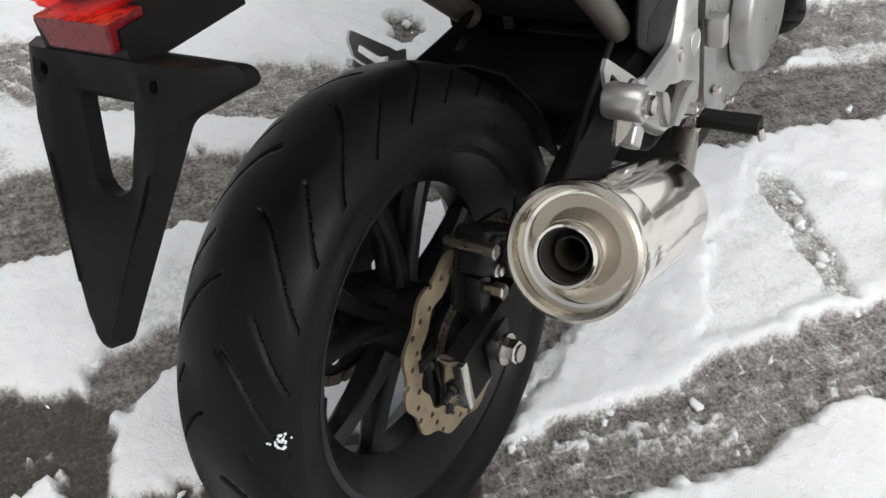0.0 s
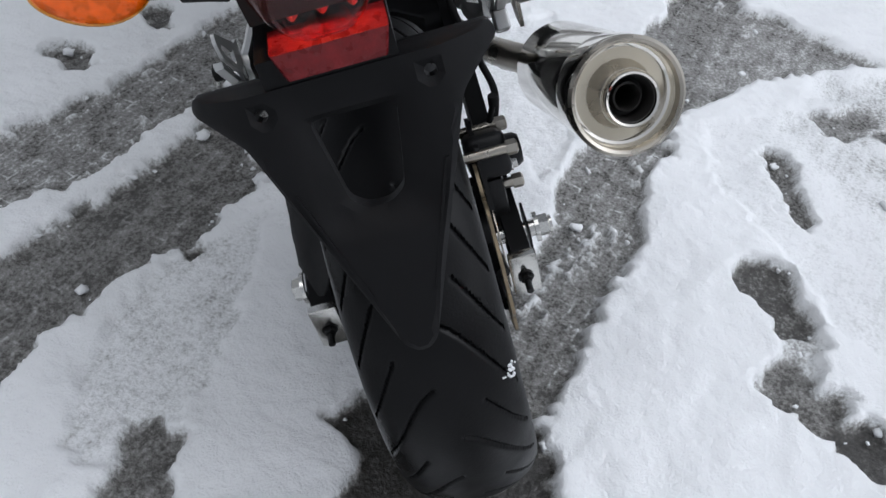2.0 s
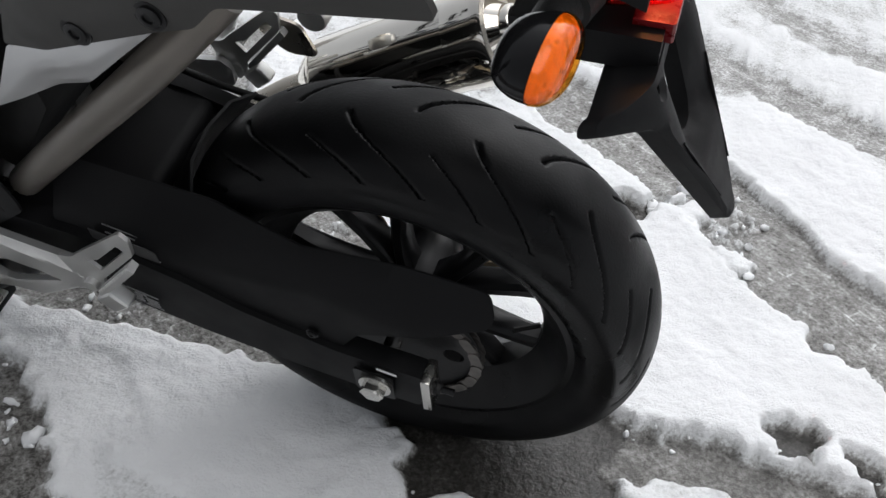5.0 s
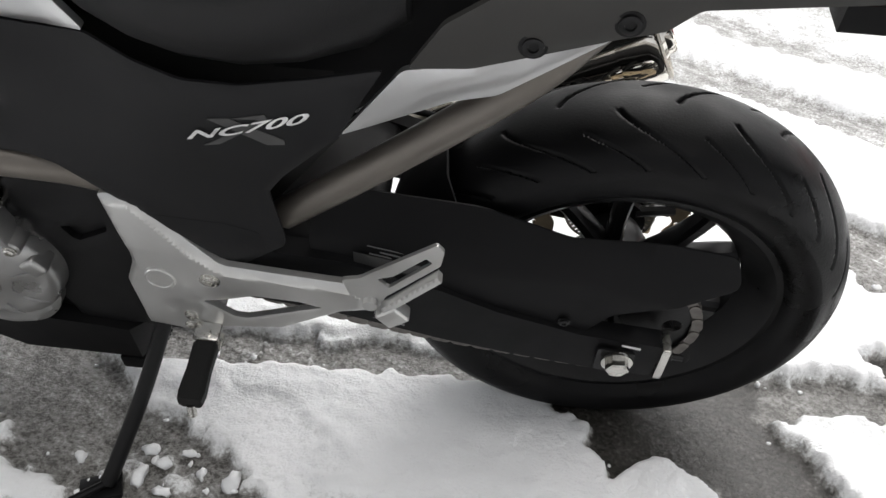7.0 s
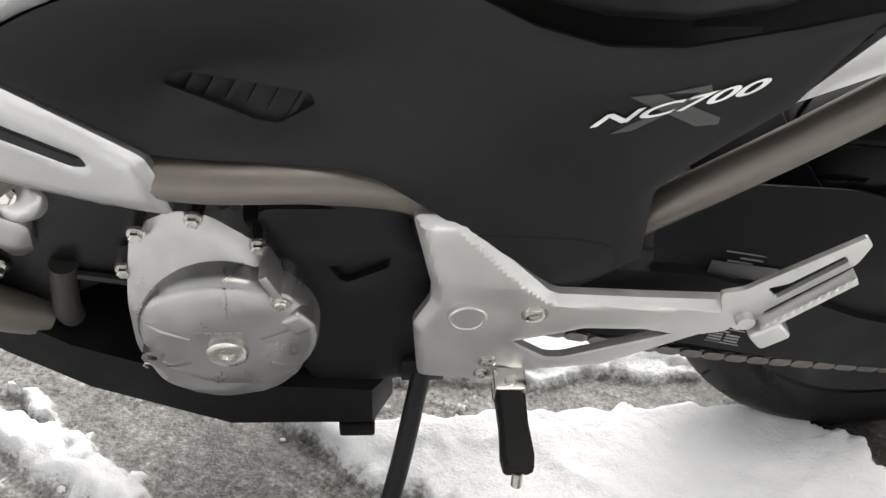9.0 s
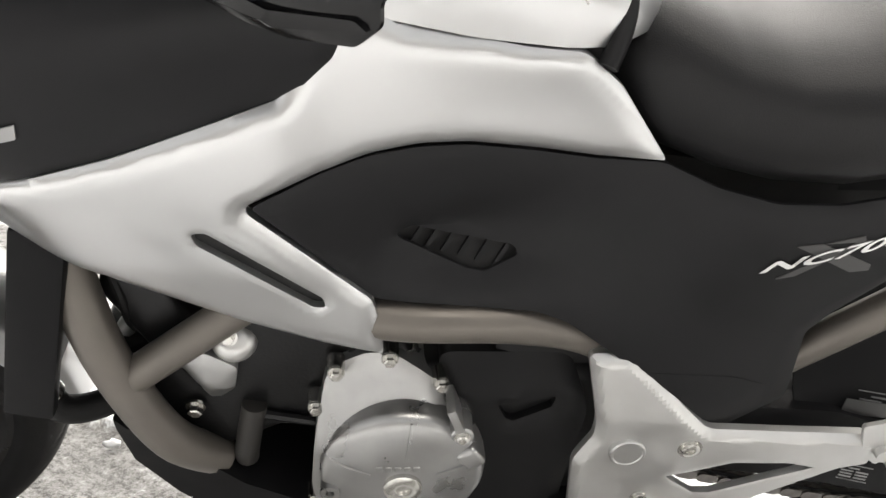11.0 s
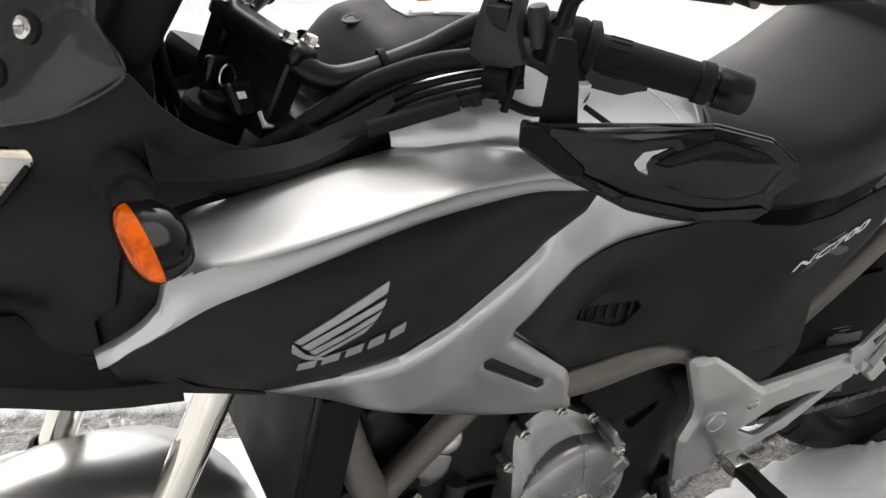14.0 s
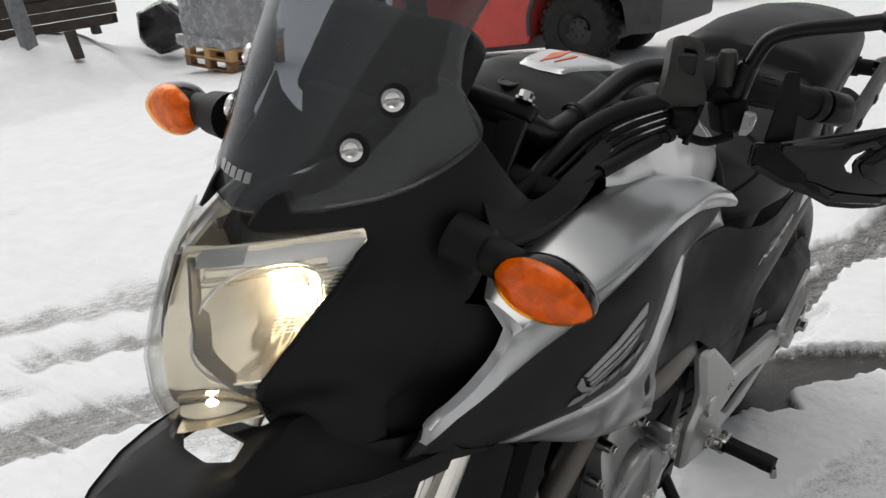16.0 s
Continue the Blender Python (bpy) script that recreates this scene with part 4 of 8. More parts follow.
# rear brake caliper
CT = pose(0, 0, 0, 0, 35)
cal = part("rear_caliper", merge(box((0.06, -0.115, 0.402), (0.105, 0.052, 0.056), CT, 0.012, 3), box((0.105, -0.122, 0.368), (0.036, 0.046, 0.058), CT, 0.01, 3)), ENGINE, bike, "dirty black rear brake caliper")
part("piston_housing", lathe([(0, 0.022), (0.018, 0.022), (0.024, 0.018), (0.026, 0.0)], (0.058, -0.135, 0.398), (0, -1, 0), 24), ENGINE, cal)
part("caliper_arm", merge(box((0.018, -0.112, 0.36), (0.026, 0.03, 0.07), pose(0, 0, 0, 0, 12), 0.008, 2), box((0.012, -0.112, 0.33), (0.02, 0.024, 0.04), None, 0.006, 2)), ENGINE, cal)
for x, z in ((0.018, 0.438), (0.10, 0.41), (0.022, 0.378)):
    part("slider_pin", merge(tube([(x, -0.085, z), (x, -0.152, z)], 0.0065, 12, 1), lathe([(0, 0.0), (0, 0.0095), (0.012, 0.0095), (0.014, 0.007), (0.014, 0)], (x, -0.138, z), (0, -1, 0), 6)), DULLSTEEL, cal, smooth=30)
part("bleed_nipple", merge(tube([(0.09, -0.13, 0.425), (0.092, -0.14, 0.452)], 0.004, 10), tube([(0.092, -0.14, 0.448), (0.093, -0.141, 0.462)], 0.0065, 10)), GRIPRUB, cal)
part("brake_hose", tube([(0.11, -0.135, 0.395), (0.15, -0.15, 0.42), (0.21, -0.145, 0.43), (0.30, -0.13, 0.46), (0.40, -0.12, 0.50)], 0.005, 10), GRIPRUB, cal, "black brake hose")
part("caliper_bracket", plate_y(rounded([(0.02, 0.33), (0.11, 0.36), (0.12, 0.42), (0.02, 0.45), (-0.02, 0.37)], 0.01), -0.098, -0.106, (), 0.002), SATIN, cal)
for x, z in ((0.028, 0.402), (0.082, 0.372)):
    part("caliper_bolt", bolt((x, -0.14, z), (0, -1, 0), 0.006, 0.008), BRIGHT, cal)

# -- silencer
MU, MD = Vector((-0.034, -0.2733, 0.511)), Vector((0.888, 0.0712, -0.4543)).normalized()
muf = part("silencer", lathe([(0.012, 0.0615), (0.02, 0.0635), (0.03, 0.064), (0.27, 0.064), (0.275, 0.0625), (0.285, 0.058), (0.31, 0.04), (0.315, 0.0)], MU, MD, 72), CHROME, bike, "polished steel silencer")
part("end_cone", lathe([(0.055, 0.0645), (0.045, 0.0655), (0.012, 0.0668), (-0.001, 0.0665), (-0.005, 0.0642), (-0.003, 0.0605), (0.004, 0.0588), (0.013, 0.0562), (0.014, 0.053), (-0.012, 0.0330), (-0.014, 0.0320)], MU, MD, 72), CHROME, muf, "flared polished end cone")
part("cone_rim", lathe([(-0.004, 0.0662), (-0.0072, 0.0635), (-0.0055, 0.0605), (0.003, 0.0596), (0.003, 0.0585), (-0.0075, 0.0598), (-0.0092, 0.0635), (-0.0055, 0.0672)], MU, MD, 72, True), DULLSTEEL, muf)
part("outlet", lathe([(-0.012, 0.0300), (-0.018, 0.0290), (-0.021, 0.0275), (-0.020, 0.0255), (-0.008, 0.0240), (0.010, 0.0225), (0.012, 0.0175), (-0.006, 0.0165), (-0.007, 0.0145), (-0.002, 0.0135), (0.12, 0.013)], MU, MD, 64), SOOT, muf, "sooty outlet pipe")
part("outlet_ring", lathe([(-0.010, 0.0330), (-0.021, 0.0318), (-0.0245, 0.0297), (-0.0237, 0.0272), (-0.018, 0.0256), (-0.018, 0.0278), (-0.0212, 0.0292), (-0.018, 0.0304), (-0.009, 0.0312)], MU, MD, 64, True), CHROME, muf)
pipe_end = MU + MD * 0.31
part("exhaust_pipe", tube([pipe_end, pipe_end + MD * 0.05, (0.36, -0.22, 0.31), (0.55, -0.16, 0.24), (0.8, -0.08, 0.2)], 0.023, 16), DULLSTEEL, bike, "brushed steel exhaust pipe")
hang = part("silencer_bracket", plate_y(rounded([(0.20, 0.47), (0.245, 0.468), (0.285, 0.50), (0.27, 0.53), (0.22, 0.52)], 0.012), -0.205, -0.211, (), 0.001), DULLSTEEL, bike, "steel silencer hanger plate")
part("rubber_mount", lathe([(0, 0), (0, 0.019), (0.004, 0.021), (0.042, 0.021), (0.046, 0.019), (0.046, 0.0)], (0.20, -0.205, 0.535), (0, -1, 0), 28), CAST, hang)
part("mount_bolt", bolt((0.20, -0.251, 0.535), (0, -1, 0), 0.011, 0.010), BRIGHT, hang, smooth=30)

# -- side bodywork
side_panel = [(0.959, 0.743), (0.905, 0.767), (0.864, 0.777), (0.820, 0.778), (0.778, 0.775), (0.717, 0.763), (0.660, 0.753), (0.600, 0.755), (0.554, 0.740), (0.500, 0.733), (0.442, 0.736), (0.364, 0.753), (0.300, 0.776), (0.322, 0.735), (0.346, 0.686), (0.412, 0.613), (0.431, 0.584), (0.423, 0.505), (0.424, 0.486), (0.492, 0.434), (0.504, 0.438), (0.595, 0.531), (0.641, 0.567), (0.670, 0.588), (0.700, 0.599), (0.756, 0.604), (0.827, 0.612), (0.857, 0.620)]
vent = [(0.838, 0.681), (0.826, 0.687), (0.724, 0.657), (0.721, 0.649), (0.752, 0.634), (0.772, 0.637), (0.832, 0.672)]


def recessed(x, z):
    """The side panel is hollowed round its vent."""
    return skin(x, z) - 0.028 * math.exp(-((x - 0.78) / 0.085) ** 2 - ((z - 0.668) / 0.05) ** 2)


for sd in (1, -1):
    sp = panel("side_panel", side_panel, GRAPHITE, 0.0, side=sd, holes=(vent,), label="matte dark grey side panel", step=0.010, surface=recessed)
    # black sheet behind the slats stands in for the shade inside the vent
    panel("vent_shade_sheet", ((0.850, 0.695), (0.712, 0.662), (0.712, 0.628), (0.790, 0.628), (0.85, 0.668)), DARK, -0.014, thick=0.003, side=sd, parent=sp, surface=recessed)
    for q in range(6):
        x = 0.814 - 0.0165 * q
        top = 0.684 + (x - 0.826) * 0.29
        panel("vent_slat", [(x, top), (x - 0.004, top - 0.001), (x + 0.010, top - 0.022), (x + 0.014, top - 0.021)], GRAPHITE, -0.004, thick=0.006, side=sd, step=0.0, round_=0.001, parent=sp, surface=recessed)
    panel("lower_trim", [(0.60, 0.528), (0.49, 0.522), (0.452, 0.510), (0.446, 0.480), (0.494, 0.446), (0.51, 0.450)], GRAPHITE, 0.003, thick=0.004, side=sd, parent=sp, label="raised lower pad of the side panel")

CREASE = ((0.85, 0.925), (0.93, 0.952), (0.993, 0.962), (1.043, 0.967), (1.136, 0.964), (1.226, 0.954), (1.317, 0.942), (1.4, 0.90))


# lower edge of the silver upper panel: x, height, half-width
RAIL = ((0.866, 0.908, 0.201), (0.90, 0.917, 0.196), (0.955, 0.9275, 0.192), (1.01, 0.931, 0.194), (1.08, 0.932, 0.199), (1.14, 0.927, 0.203), (1.20, 0.916, 0.201), (1.24, 0.905, 0.195), (1.28, 0.890, 0.184), (1.325, 0.861, 0.167), (1.349, 0.844, 0.157), (1.374, 0.824, 0.143))


def rail(x):
    i, u = between(x, [r[0] for r in RAIL])
    at = lambda k: RAIL[min(max(k, 0), len(RAIL) - 1)]
    return [cubic(*[at(i + m)[c] for m in (-1, 0, 1, 2)], u) for c in (1, 2)]


# top edge of the silver upper panel
CREST = ((0.866, 0.914), (0.880, 0.931), (0.912, 0.947), (0.946, 0.962), (1.00, 0.970), (1.05, 0.975), (1.10, 0.976), (1.146, 0.975), (1.193, 0.970), (1.242, 0.961), (1.285, 0.953), (1.308, 0.944), (1.320, 0.890), (1.334, 0.872), (1.362, 0.848), (1.379, 0.843))


def curve(rows, x):
    """A smooth line through rows of (x, height)."""
    i, u = between(x, [r[0] for r in rows])
    if x > 1.285:
        return rows[i][1] + (rows[i + 1][1] - rows[i][1]) * u
    return cubic(*[rows[min(max(i + m, 0), len(rows) - 1)][1] for m in (-1, 0, 1, 2)], u)


def shoulder(x, z):
    """The upper panel: nearly upright up to a crisp crease, then a round shoulder to the top."""
    zb, half = rail(x)
    zc, zt = curve(CREASE, x) - 0.012, curve(CREST, x)
    d = z - zc
    y = half + 0.12 * min(z - zb, zc - zb)
    if d > 0:
        v = min(d / max(zt - zc, 0.008), 1.3)
        y += 0.0025 - 0.008 * v - 0.056 * v * v / (v + 0.35) * 1.35 * smooth01(0.90, 1.06, x) * smooth01(1.35, 1.26, x)
    elif d > -0.005:
        y += 0.0025 * (1 + d / 0.005)
    front = min(seg_far(Vector((x, z)), a, b) for a, b in FRONT_FOLD)
    return y - 0.45 * max(0.0, 0.014 - front)


FRONT_FOLD = [(Vector(a), Vector(b)) for a, b in (((1.328, 0.948), (1.318, 0.925)), ((1.318, 0.925), (1.306, 0.906)), ((1.306, 0.906), (1.334, 0.872)), ((1.334, 0.872), (1.362, 0.846)))]


def below_rail(x, z):
    """The panel under the silver one runs from its edge down into the body."""
    zb, half = rail(x)
    d = max(0.0, zb - z)
    return skin(x, z) + (half - skin(x, zb)) * smooth01(0.10, 0.0, d)


def tucked(x, z):
    """The cowl turns in beside the silver panel's top."""
    return skin(x, z) - 0.026 * smooth01(1.02, 1.10, x) * smooth01(1.34, 1.27, x) * math.exp(-((z - 0.968) / 0.022) ** 2)


def chamfered(ring, base=skin, deep=0.30, wide=0.020):
    """A surface that falls away towards the panel's rim."""
    pts = [Vector(p) for p in ring]
    segs = list(zip(pts, pts[1:] + pts[:1]))

    def shape(x, z):
        q = Vector((x, z))
        return base(x, z) - deep * max(0.0, wide - min(seg_far(q, a, b) for a, b in segs)) ** 2 / wide
    return shape


y_panel = [(1.229, 0.722), (1.171, 0.766), (1.110, 0.788), (1.050, 0.804), (0.969, 0.827), (0.930, 0.838), (0.912, 0.868), (0.900, 0.897), (0.862, 0.900), (0.835, 0.884), (0.800, 0.876), (0.737, 0.863), (0.687, 0.858), (0.650, 0.826), (0.599, 0.757), (0.660, 0.757), (0.717, 0.767), (0.778, 0.779), (0.820, 0.782), (0.864, 0.780), (0.907, 0.769), (0.962, 0.746), (0.962, 0.738), (0.859, 0.622), (0.853, 0.600), (0.847, 0.553), (0.909, 0.568), (1.000, 0.606), (1.090, 0.662), (1.160, 0.692)]
slot = [(1.006, 0.726), (0.995, 0.726), (0.903, 0.634), (0.901, 0.622), (0.912, 0.623), (1.004, 0.713)]


def upper_bm(sd):
    """The silver upper panel: a shell whose rows follow its lower edge, crease and top."""
    rings = []
    for x in [0.866 + 0.0075 * k for k in range(57)] + [1.290, 1.299, 1.308, 1.312, 1.316, 1.320, 1.327, 1.334, 1.343, 1.352, 1.362, 1.371, 1.379]:
        zb, zt = rail(x)[0], curve(CREST, x)
        zc = min(curve(CREASE, x) - 0.012, zb + 0.7 * (zt - zb))
        zs = [zb + (zc - zb) * k / 5 for k in range(5)] + [zc + (zt - zc) * k / 10 for k in range(11)]
        out = [Vector((x, sd * (shoulder(x, z) + 0.007 - (0.002 if k in (0, 15) else 0.0)), z)) for k, z in enumerate(zs)]
        rings.append(out + [p - Vector((0, sd * 0.008, 0)) for p in reversed(out)])
    return loft(rings)


badge_panel = [(1.374, 0.828), (1.316, 0.872), (1.269, 0.899), (1.218, 0.915), (1.163, 0.928), (1.105, 0.935), (1.041, 0.936), (0.985, 0.934), (0.930, 0.928), (0.878, 0.911), (0.890, 0.878), (0.917, 0.843), (0.970, 0.824), (1.050, 0.801), (1.110, 0.785), (1.171, 0.763), (1.229, 0.717), (1.268, 0.737), (1.315, 0.753), (1.36, 0.765)]
for sd in (1, -1):
    yp = panel("frame_cover", y_panel, SILVER, 0.006, thick=0.012, holes=(slot,), side=sd, label="silver fork-shaped side cover", step=0.0065, edge=0.002, surface=chamfered(y_panel), smooth=38)
    # black sheet gives the slot its shade by colour
    panel("slot_shade_sheet", [(1.02, 0.735), (0.985, 0.735), (0.890, 0.632), (0.892, 0.612), (0.92, 0.612), (1.02, 0.705)], DARK, -0.004, thick=0.003, side=sd, parent=yp)
    part("upper_cover", upper_bm(sd), SILVER, bike, "silver upper fairing panel", 30)
    panel("lower_fairing", badge_panel, GRAPHITE, -0.003, side=sd, label="matte dark grey fairing panel", step=0.010, surface=below_rail)
# winged badge drawn as plain stripes and bars
feathers = (
    ((1.216, 0.843), (1.176, 0.869), (1.126, 0.893), (1.129, 0.882), (1.173, 0.861), (1.210, 0.839)),
    ((1.210, 0.836), (1.169, 0.859), (1.130, 0.876), (1.134, 0.867), (1.171, 0.850), (1.203, 0.830)),
    ((1.203, 0.828), (1.167, 0.847), (1.135, 0.864), (1.141, 0.854), (1.168, 0.840), (1.198, 0.822)),
    ((1.197, 0.820), (1.169, 0.837), (1.142, 0.852), (1.152, 0.841), (1.174, 0.829), (1.192, 0.818)),
    ((1.217, 0.841), (1.218, 0.828), (1.207, 0.817), (1.192, 0.812), (1.150, 0.826), (1.187, 0.815), (1.206, 0.824)),
)
for ring in feathers:
    panel("badge_feather", ring, BADGE, -0.0004, thick=0.0015, step=0.005, round_=0.0015, edge=0, surface=below_rail)
for q in range(5):
    x = 1.213 - 0.0215 * q
    z = 0.797 + 0.28 * (1.213 - x)
    panel("badge_bar", [(x, z), (x - 0.016, z + 0.0045), (x - 0.018, z + 0.017), (x - 0.002, z + 0.0125)], BADGE, -0.0004, thick=0.0015, step=0.006, round_=0.001, edge=0, surface=below_rail)

# model lettering
def letters(text, size, corner, along, up, out, mat, parent, name, stretch=1.0, shear=0.3):
    cu = bpy.data.curves.new("letters", "FONT")
    cu.body, cu.size, cu.shear, cu.extrude = text, 1.0, shear, 0.0
    cu.offset = 0.020
    tmp = bpy.data.objects.new("letters", cu)
    scene.collection.objects.link(tmp)
    bpy.context.view_layer.update()
    me = bpy.data.meshes.new_from_object(tmp.evaluated_get(bpy.context.evaluated_depsgraph_get()))
    scene.collection.objects.unlink(tmp)
    bpy.data.objects.remove(tmp)
    bm = bmesh.new()
    bm.from_mesh(me)
    bpy.data.meshes.remove(me)
    for v in bm.verts:
        p3 = Vector(corner) + Vector(along) * v.co.x * size * stretch + Vector(up) * v.co.y * size
        p3.y = skin(p3.x, p3.z) + out if out is not None else p3.y
        v.co = p3
    return part(name, bm, mat, parent, "", 30)


lx = Vector((-0.128, 0, 0.041)).normalized()
letters("NC700", 0.0170, (0.506, 0, 0.663), lx, Vector((-0.10, 0, 1)).normalized(), 0.0022, LETTER, bike, "model_lettering", 2.60, 0.35)
for q in (((0.452, 0.700), (0.418, 0.709), (0.415, 0.702), (0.470, 0.662), (0.487, 0.657), (0.425, 0.702)), ((0.478, 0.696), (0.455, 0.700), (0.402, 0.677), (0.402, 0.670), (0.42, 0.668))):
    panel("model_mark", q, DECALGREY, 0.0012, thick=0.001, step=0.012, round_=0.001, edge=0)

# printed caution labels, drawn as rows of bars
def label_bars(x0, z0, depth, w, rows, tilt):
    turn = pose(0, 0, 0, 0, -math.degrees(math.atan(tilt)))
    for k in range(rows):
        for j in range(2 if k else 1):
            L = w * (0.42 if not k else 0.46)
            xs = x0 - (w * 0.2 if not k else j * w * 0.5)
            z = z0 - 0.0050 * k - tilt * (x0 - xs + L / 2)
            part("label_bar", box((xs - L / 2, depth(xs, z) + 0.0005, z), (L * 0.92, 0.0012, 0.0017), turn, 0), BADGE, bike)
    for dz in (0.005, -0.0050 * rows):
        z = z0 + dz - tilt * w / 2
        part("label_frame", box((x0 - w / 2, depth(x0 - w / 2, z) + 0.0005, z), (w * 1.06, 0.0012, 0.0008), turn, 0), BADGE, bike)


# -- tail
tail = [(0.277, 0.785), (0.245, 0.843), (0.198, 0.885), (0.05, 0.925), (-0.10, 0.935), (-0.12, 0.905), (0.04, 0.885), (0.063, 0.862), (0.102, 0.850), (0.221, 0.800)]
tailsil = [(0.346, 0.684), (0.282, 0.778), (0.221, 0.800), (0.102, 0.848), (0.139, 0.817), (0.194, 0.769), (0.235, 0.752), (0.30, 0.71)]
for sd in (1, -1):
    tc = panel("tail_cover", tail, TAILGREY, 0.0, thick=0.01, side=sd, label="dark grey tail cover with two screws")
    for x, z in ((0.169, 0.838), (0.094, 0.869)):
        part("screw", merge(bolt((x, sd * (skin(x, z) - 0.001), z), (0, sd, 0), 0.0095, 0.004, False)), SATIN, tc)
    panel("tail_trim", tailsil, SILVER, -0.004, thick=0.01, side=sd, label="silver tail trim", smooth=70)
# seat: rider's dip and pillion pad
def seat_ring(x, top, low, half, crown):
    return [Vector((x, y, z)) for y, z in [(half * c * (1.0 if v > -0.4 else 0.96), low + (top - low) * (0.5 + 0.5 * v) + crown * max(0, v) * (1 - c * c)) for c, v in [(math.copysign(abs(math.cos(a)) ** 0.7, math.cos(a)), math.copysign(abs(math.sin(a)) ** 0.6, math.sin(a))) for a in (2 * math.pi * k / 32 for k in range(32))]]]


seat_rows = [(0.662, 0.868, 0.79, 0.06), (0.635, 0.884, 0.765, 0.095), (0.60, 0.886, 0.745, 0.118), (0.55, 0.868, 0.732, 0.138), (0.50, 0.860, 0.725, 0.150), (0.44, 0.866, 0.725, 0.158), (0.38, 0.888, 0.735, 0.160), (0.32, 0.925, 0.755, 0.156), (0.28, 0.950, 0.78, 0.148)]
seat = part("seat", loft([seat_ring(*r, 0.004) for r in seat_rows]), SEATSKIN, bike, "black vinyl rider seat, grained and wet", 60)
part("pillion_seat", loft([seat_ring(*r, 0.006) for r in ((0.30, 0.958, 0.80, 0.135), (0.27, 0.975, 0.82, 0.145), (0.15, 0.985, 0.86, 0.14), (0.0, 0.985, 0.89, 0.12), (-0.10, 0.975, 0.91, 0.09), (-0.13, 0.955, 0.92, 0.06))]), SEATSKIN, bike, "black vinyl pillion seat", 60)
part("undertail", loft([[Vector((x, y, z)) for y, z in ((-w, t), (w, t), (w * 0.9, b), (-w * 0.9, b))] for x, w, t, b in ((0.42, 0.10, 0.74, 0.60), (0.30, 0.10, 0.80, 0.69), (0.15, 0.09, 0.88, 0.79), (0.0, 0.09, 0.92, 0.865), (-0.12, 0.08, 0.935, 0.88), (-0.20, 0.06, 0.93, 0.85), (-0.235, 0.05, 0.90, 0.83))]), BLACK, bike, "black plastic undertail")
part("inner_body", loft([[Vector((x, y * w, z)) for y, z in ((-1, t), (1, t), (1, b), (-1, b))] for x, w, t, b in ((0.36, 0.095, 0.74, 0.62), (0.45, 0.10, 0.735, 0.50), (0.60, 0.075, 0.74, 0.54), (0.80, 0.075, 0.77, 0.60), (0.95, 0.10, 0.80, 0.68), (1.10, 0.11, 0.82, 0.74))]), DARK, bike)
# -- tail lamp and plate holder
def lamp_ring(z, half, rear, front=-0.195):
    """One level of the lens: straight flanks and a rounded rear with soft corners."""
    out = [Vector((front, -half * 0.94 - 0.006, z))]
    for k in range(17):
        a = -1 + k / 8
        out.append(Vector((rear + 0.055 * abs(a) ** 3.2, half * math.copysign(abs(a) ** 0.8, a) - 0.006, z)))
    return out + [Vector((front, half * 0.94 - 0.006, z))]


levels = [(0.818, 0.035, -0.252), (0.821, 0.037, -0.258), (0.824, 0.0375, -0.258), (0.825, 0.040, -0.262), (0.829, 0.0405, -0.262), (0.830, 0.043, -0.266), (0.834, 0.0435, -0.266), (0.836, 0.047, -0.270), (0.846, 0.050, -0.272), (0.862, 0.055, -0.270), (0.880, 0.059, -0.262), (0.900, 0.060, -0.245), (0.915, 0.055, -0.222)]
lamp = part("tail_lamp", loft([lamp_ring(*q) for q in levels]), TAILLAMP, bike, "lit red tail lamp", 30)
lamp.visible_shadow = False
part("reflector", loft([[Vector((-0.218 - 0.012 * math.cos(u * 9.5) - 0.004 * math.cos(z * 900), w * u - 0.006, z)) for u in (-1 + k / 16 for k in range(33))] for z, w in ((0.822, 0.034), (0.828, 0.036), (0.834, 0.040), (0.842, 0.045), (0.852, 0.049), (0.862, 0.051), (0.872, 0.053), (0.885, 0.054), (0.905, 0.052))], False, False), TAILBACK, lamp, "faceted reflector behind the lens")
part("bulb", lathe([(0, 0), (0, 0.007), (0.012, 0.008), (0.018, 0)], (-0.232, -0.006, 0.872), (-1, 0, 0), 14), TAILBULB, lamp)
part("reflector", loft([[Vector((x, y * w - 0.006, z)) for y, z in ((-1, 0.817), (1, 0.817), (0.86, 0.794), (-0.86, 0.794))] for x, w in ((-0.225, 0.043), (-0.256, 0.043), (-0.258, 0.041))]), RED, bike, "dark red reflector")
PN = Vector((0.9184, 0.0, -0.3938)).normalized()
PU = Vector((-0.3938, 0, -0.9184)).normalized()
PO = Vector((-0.2505, 0, 0.79))
holder = [(0.116, 0.0), (0.121, 0.013), (0.084, 0.042), (0.014, 0.232), (0.005, 0.24), (-0.005, 0.24), (-0.014, 0.232), (-0.084, 0.042), (-0.121, 0.013), (-0.116, 0.0)]
window = [(0.034, 0.036), (-0.034, 0.036), (-0.022, 0.104), (-0.009, 0.113), (0.009, 0.113), (0.022, 0.104)]
hole = lambda y, s, r=0.005: [(y + r * math.cos(2 * math.pi * k / 10), s + r * math.sin(2 * math.pi * k / 10)) for k in range(10)]
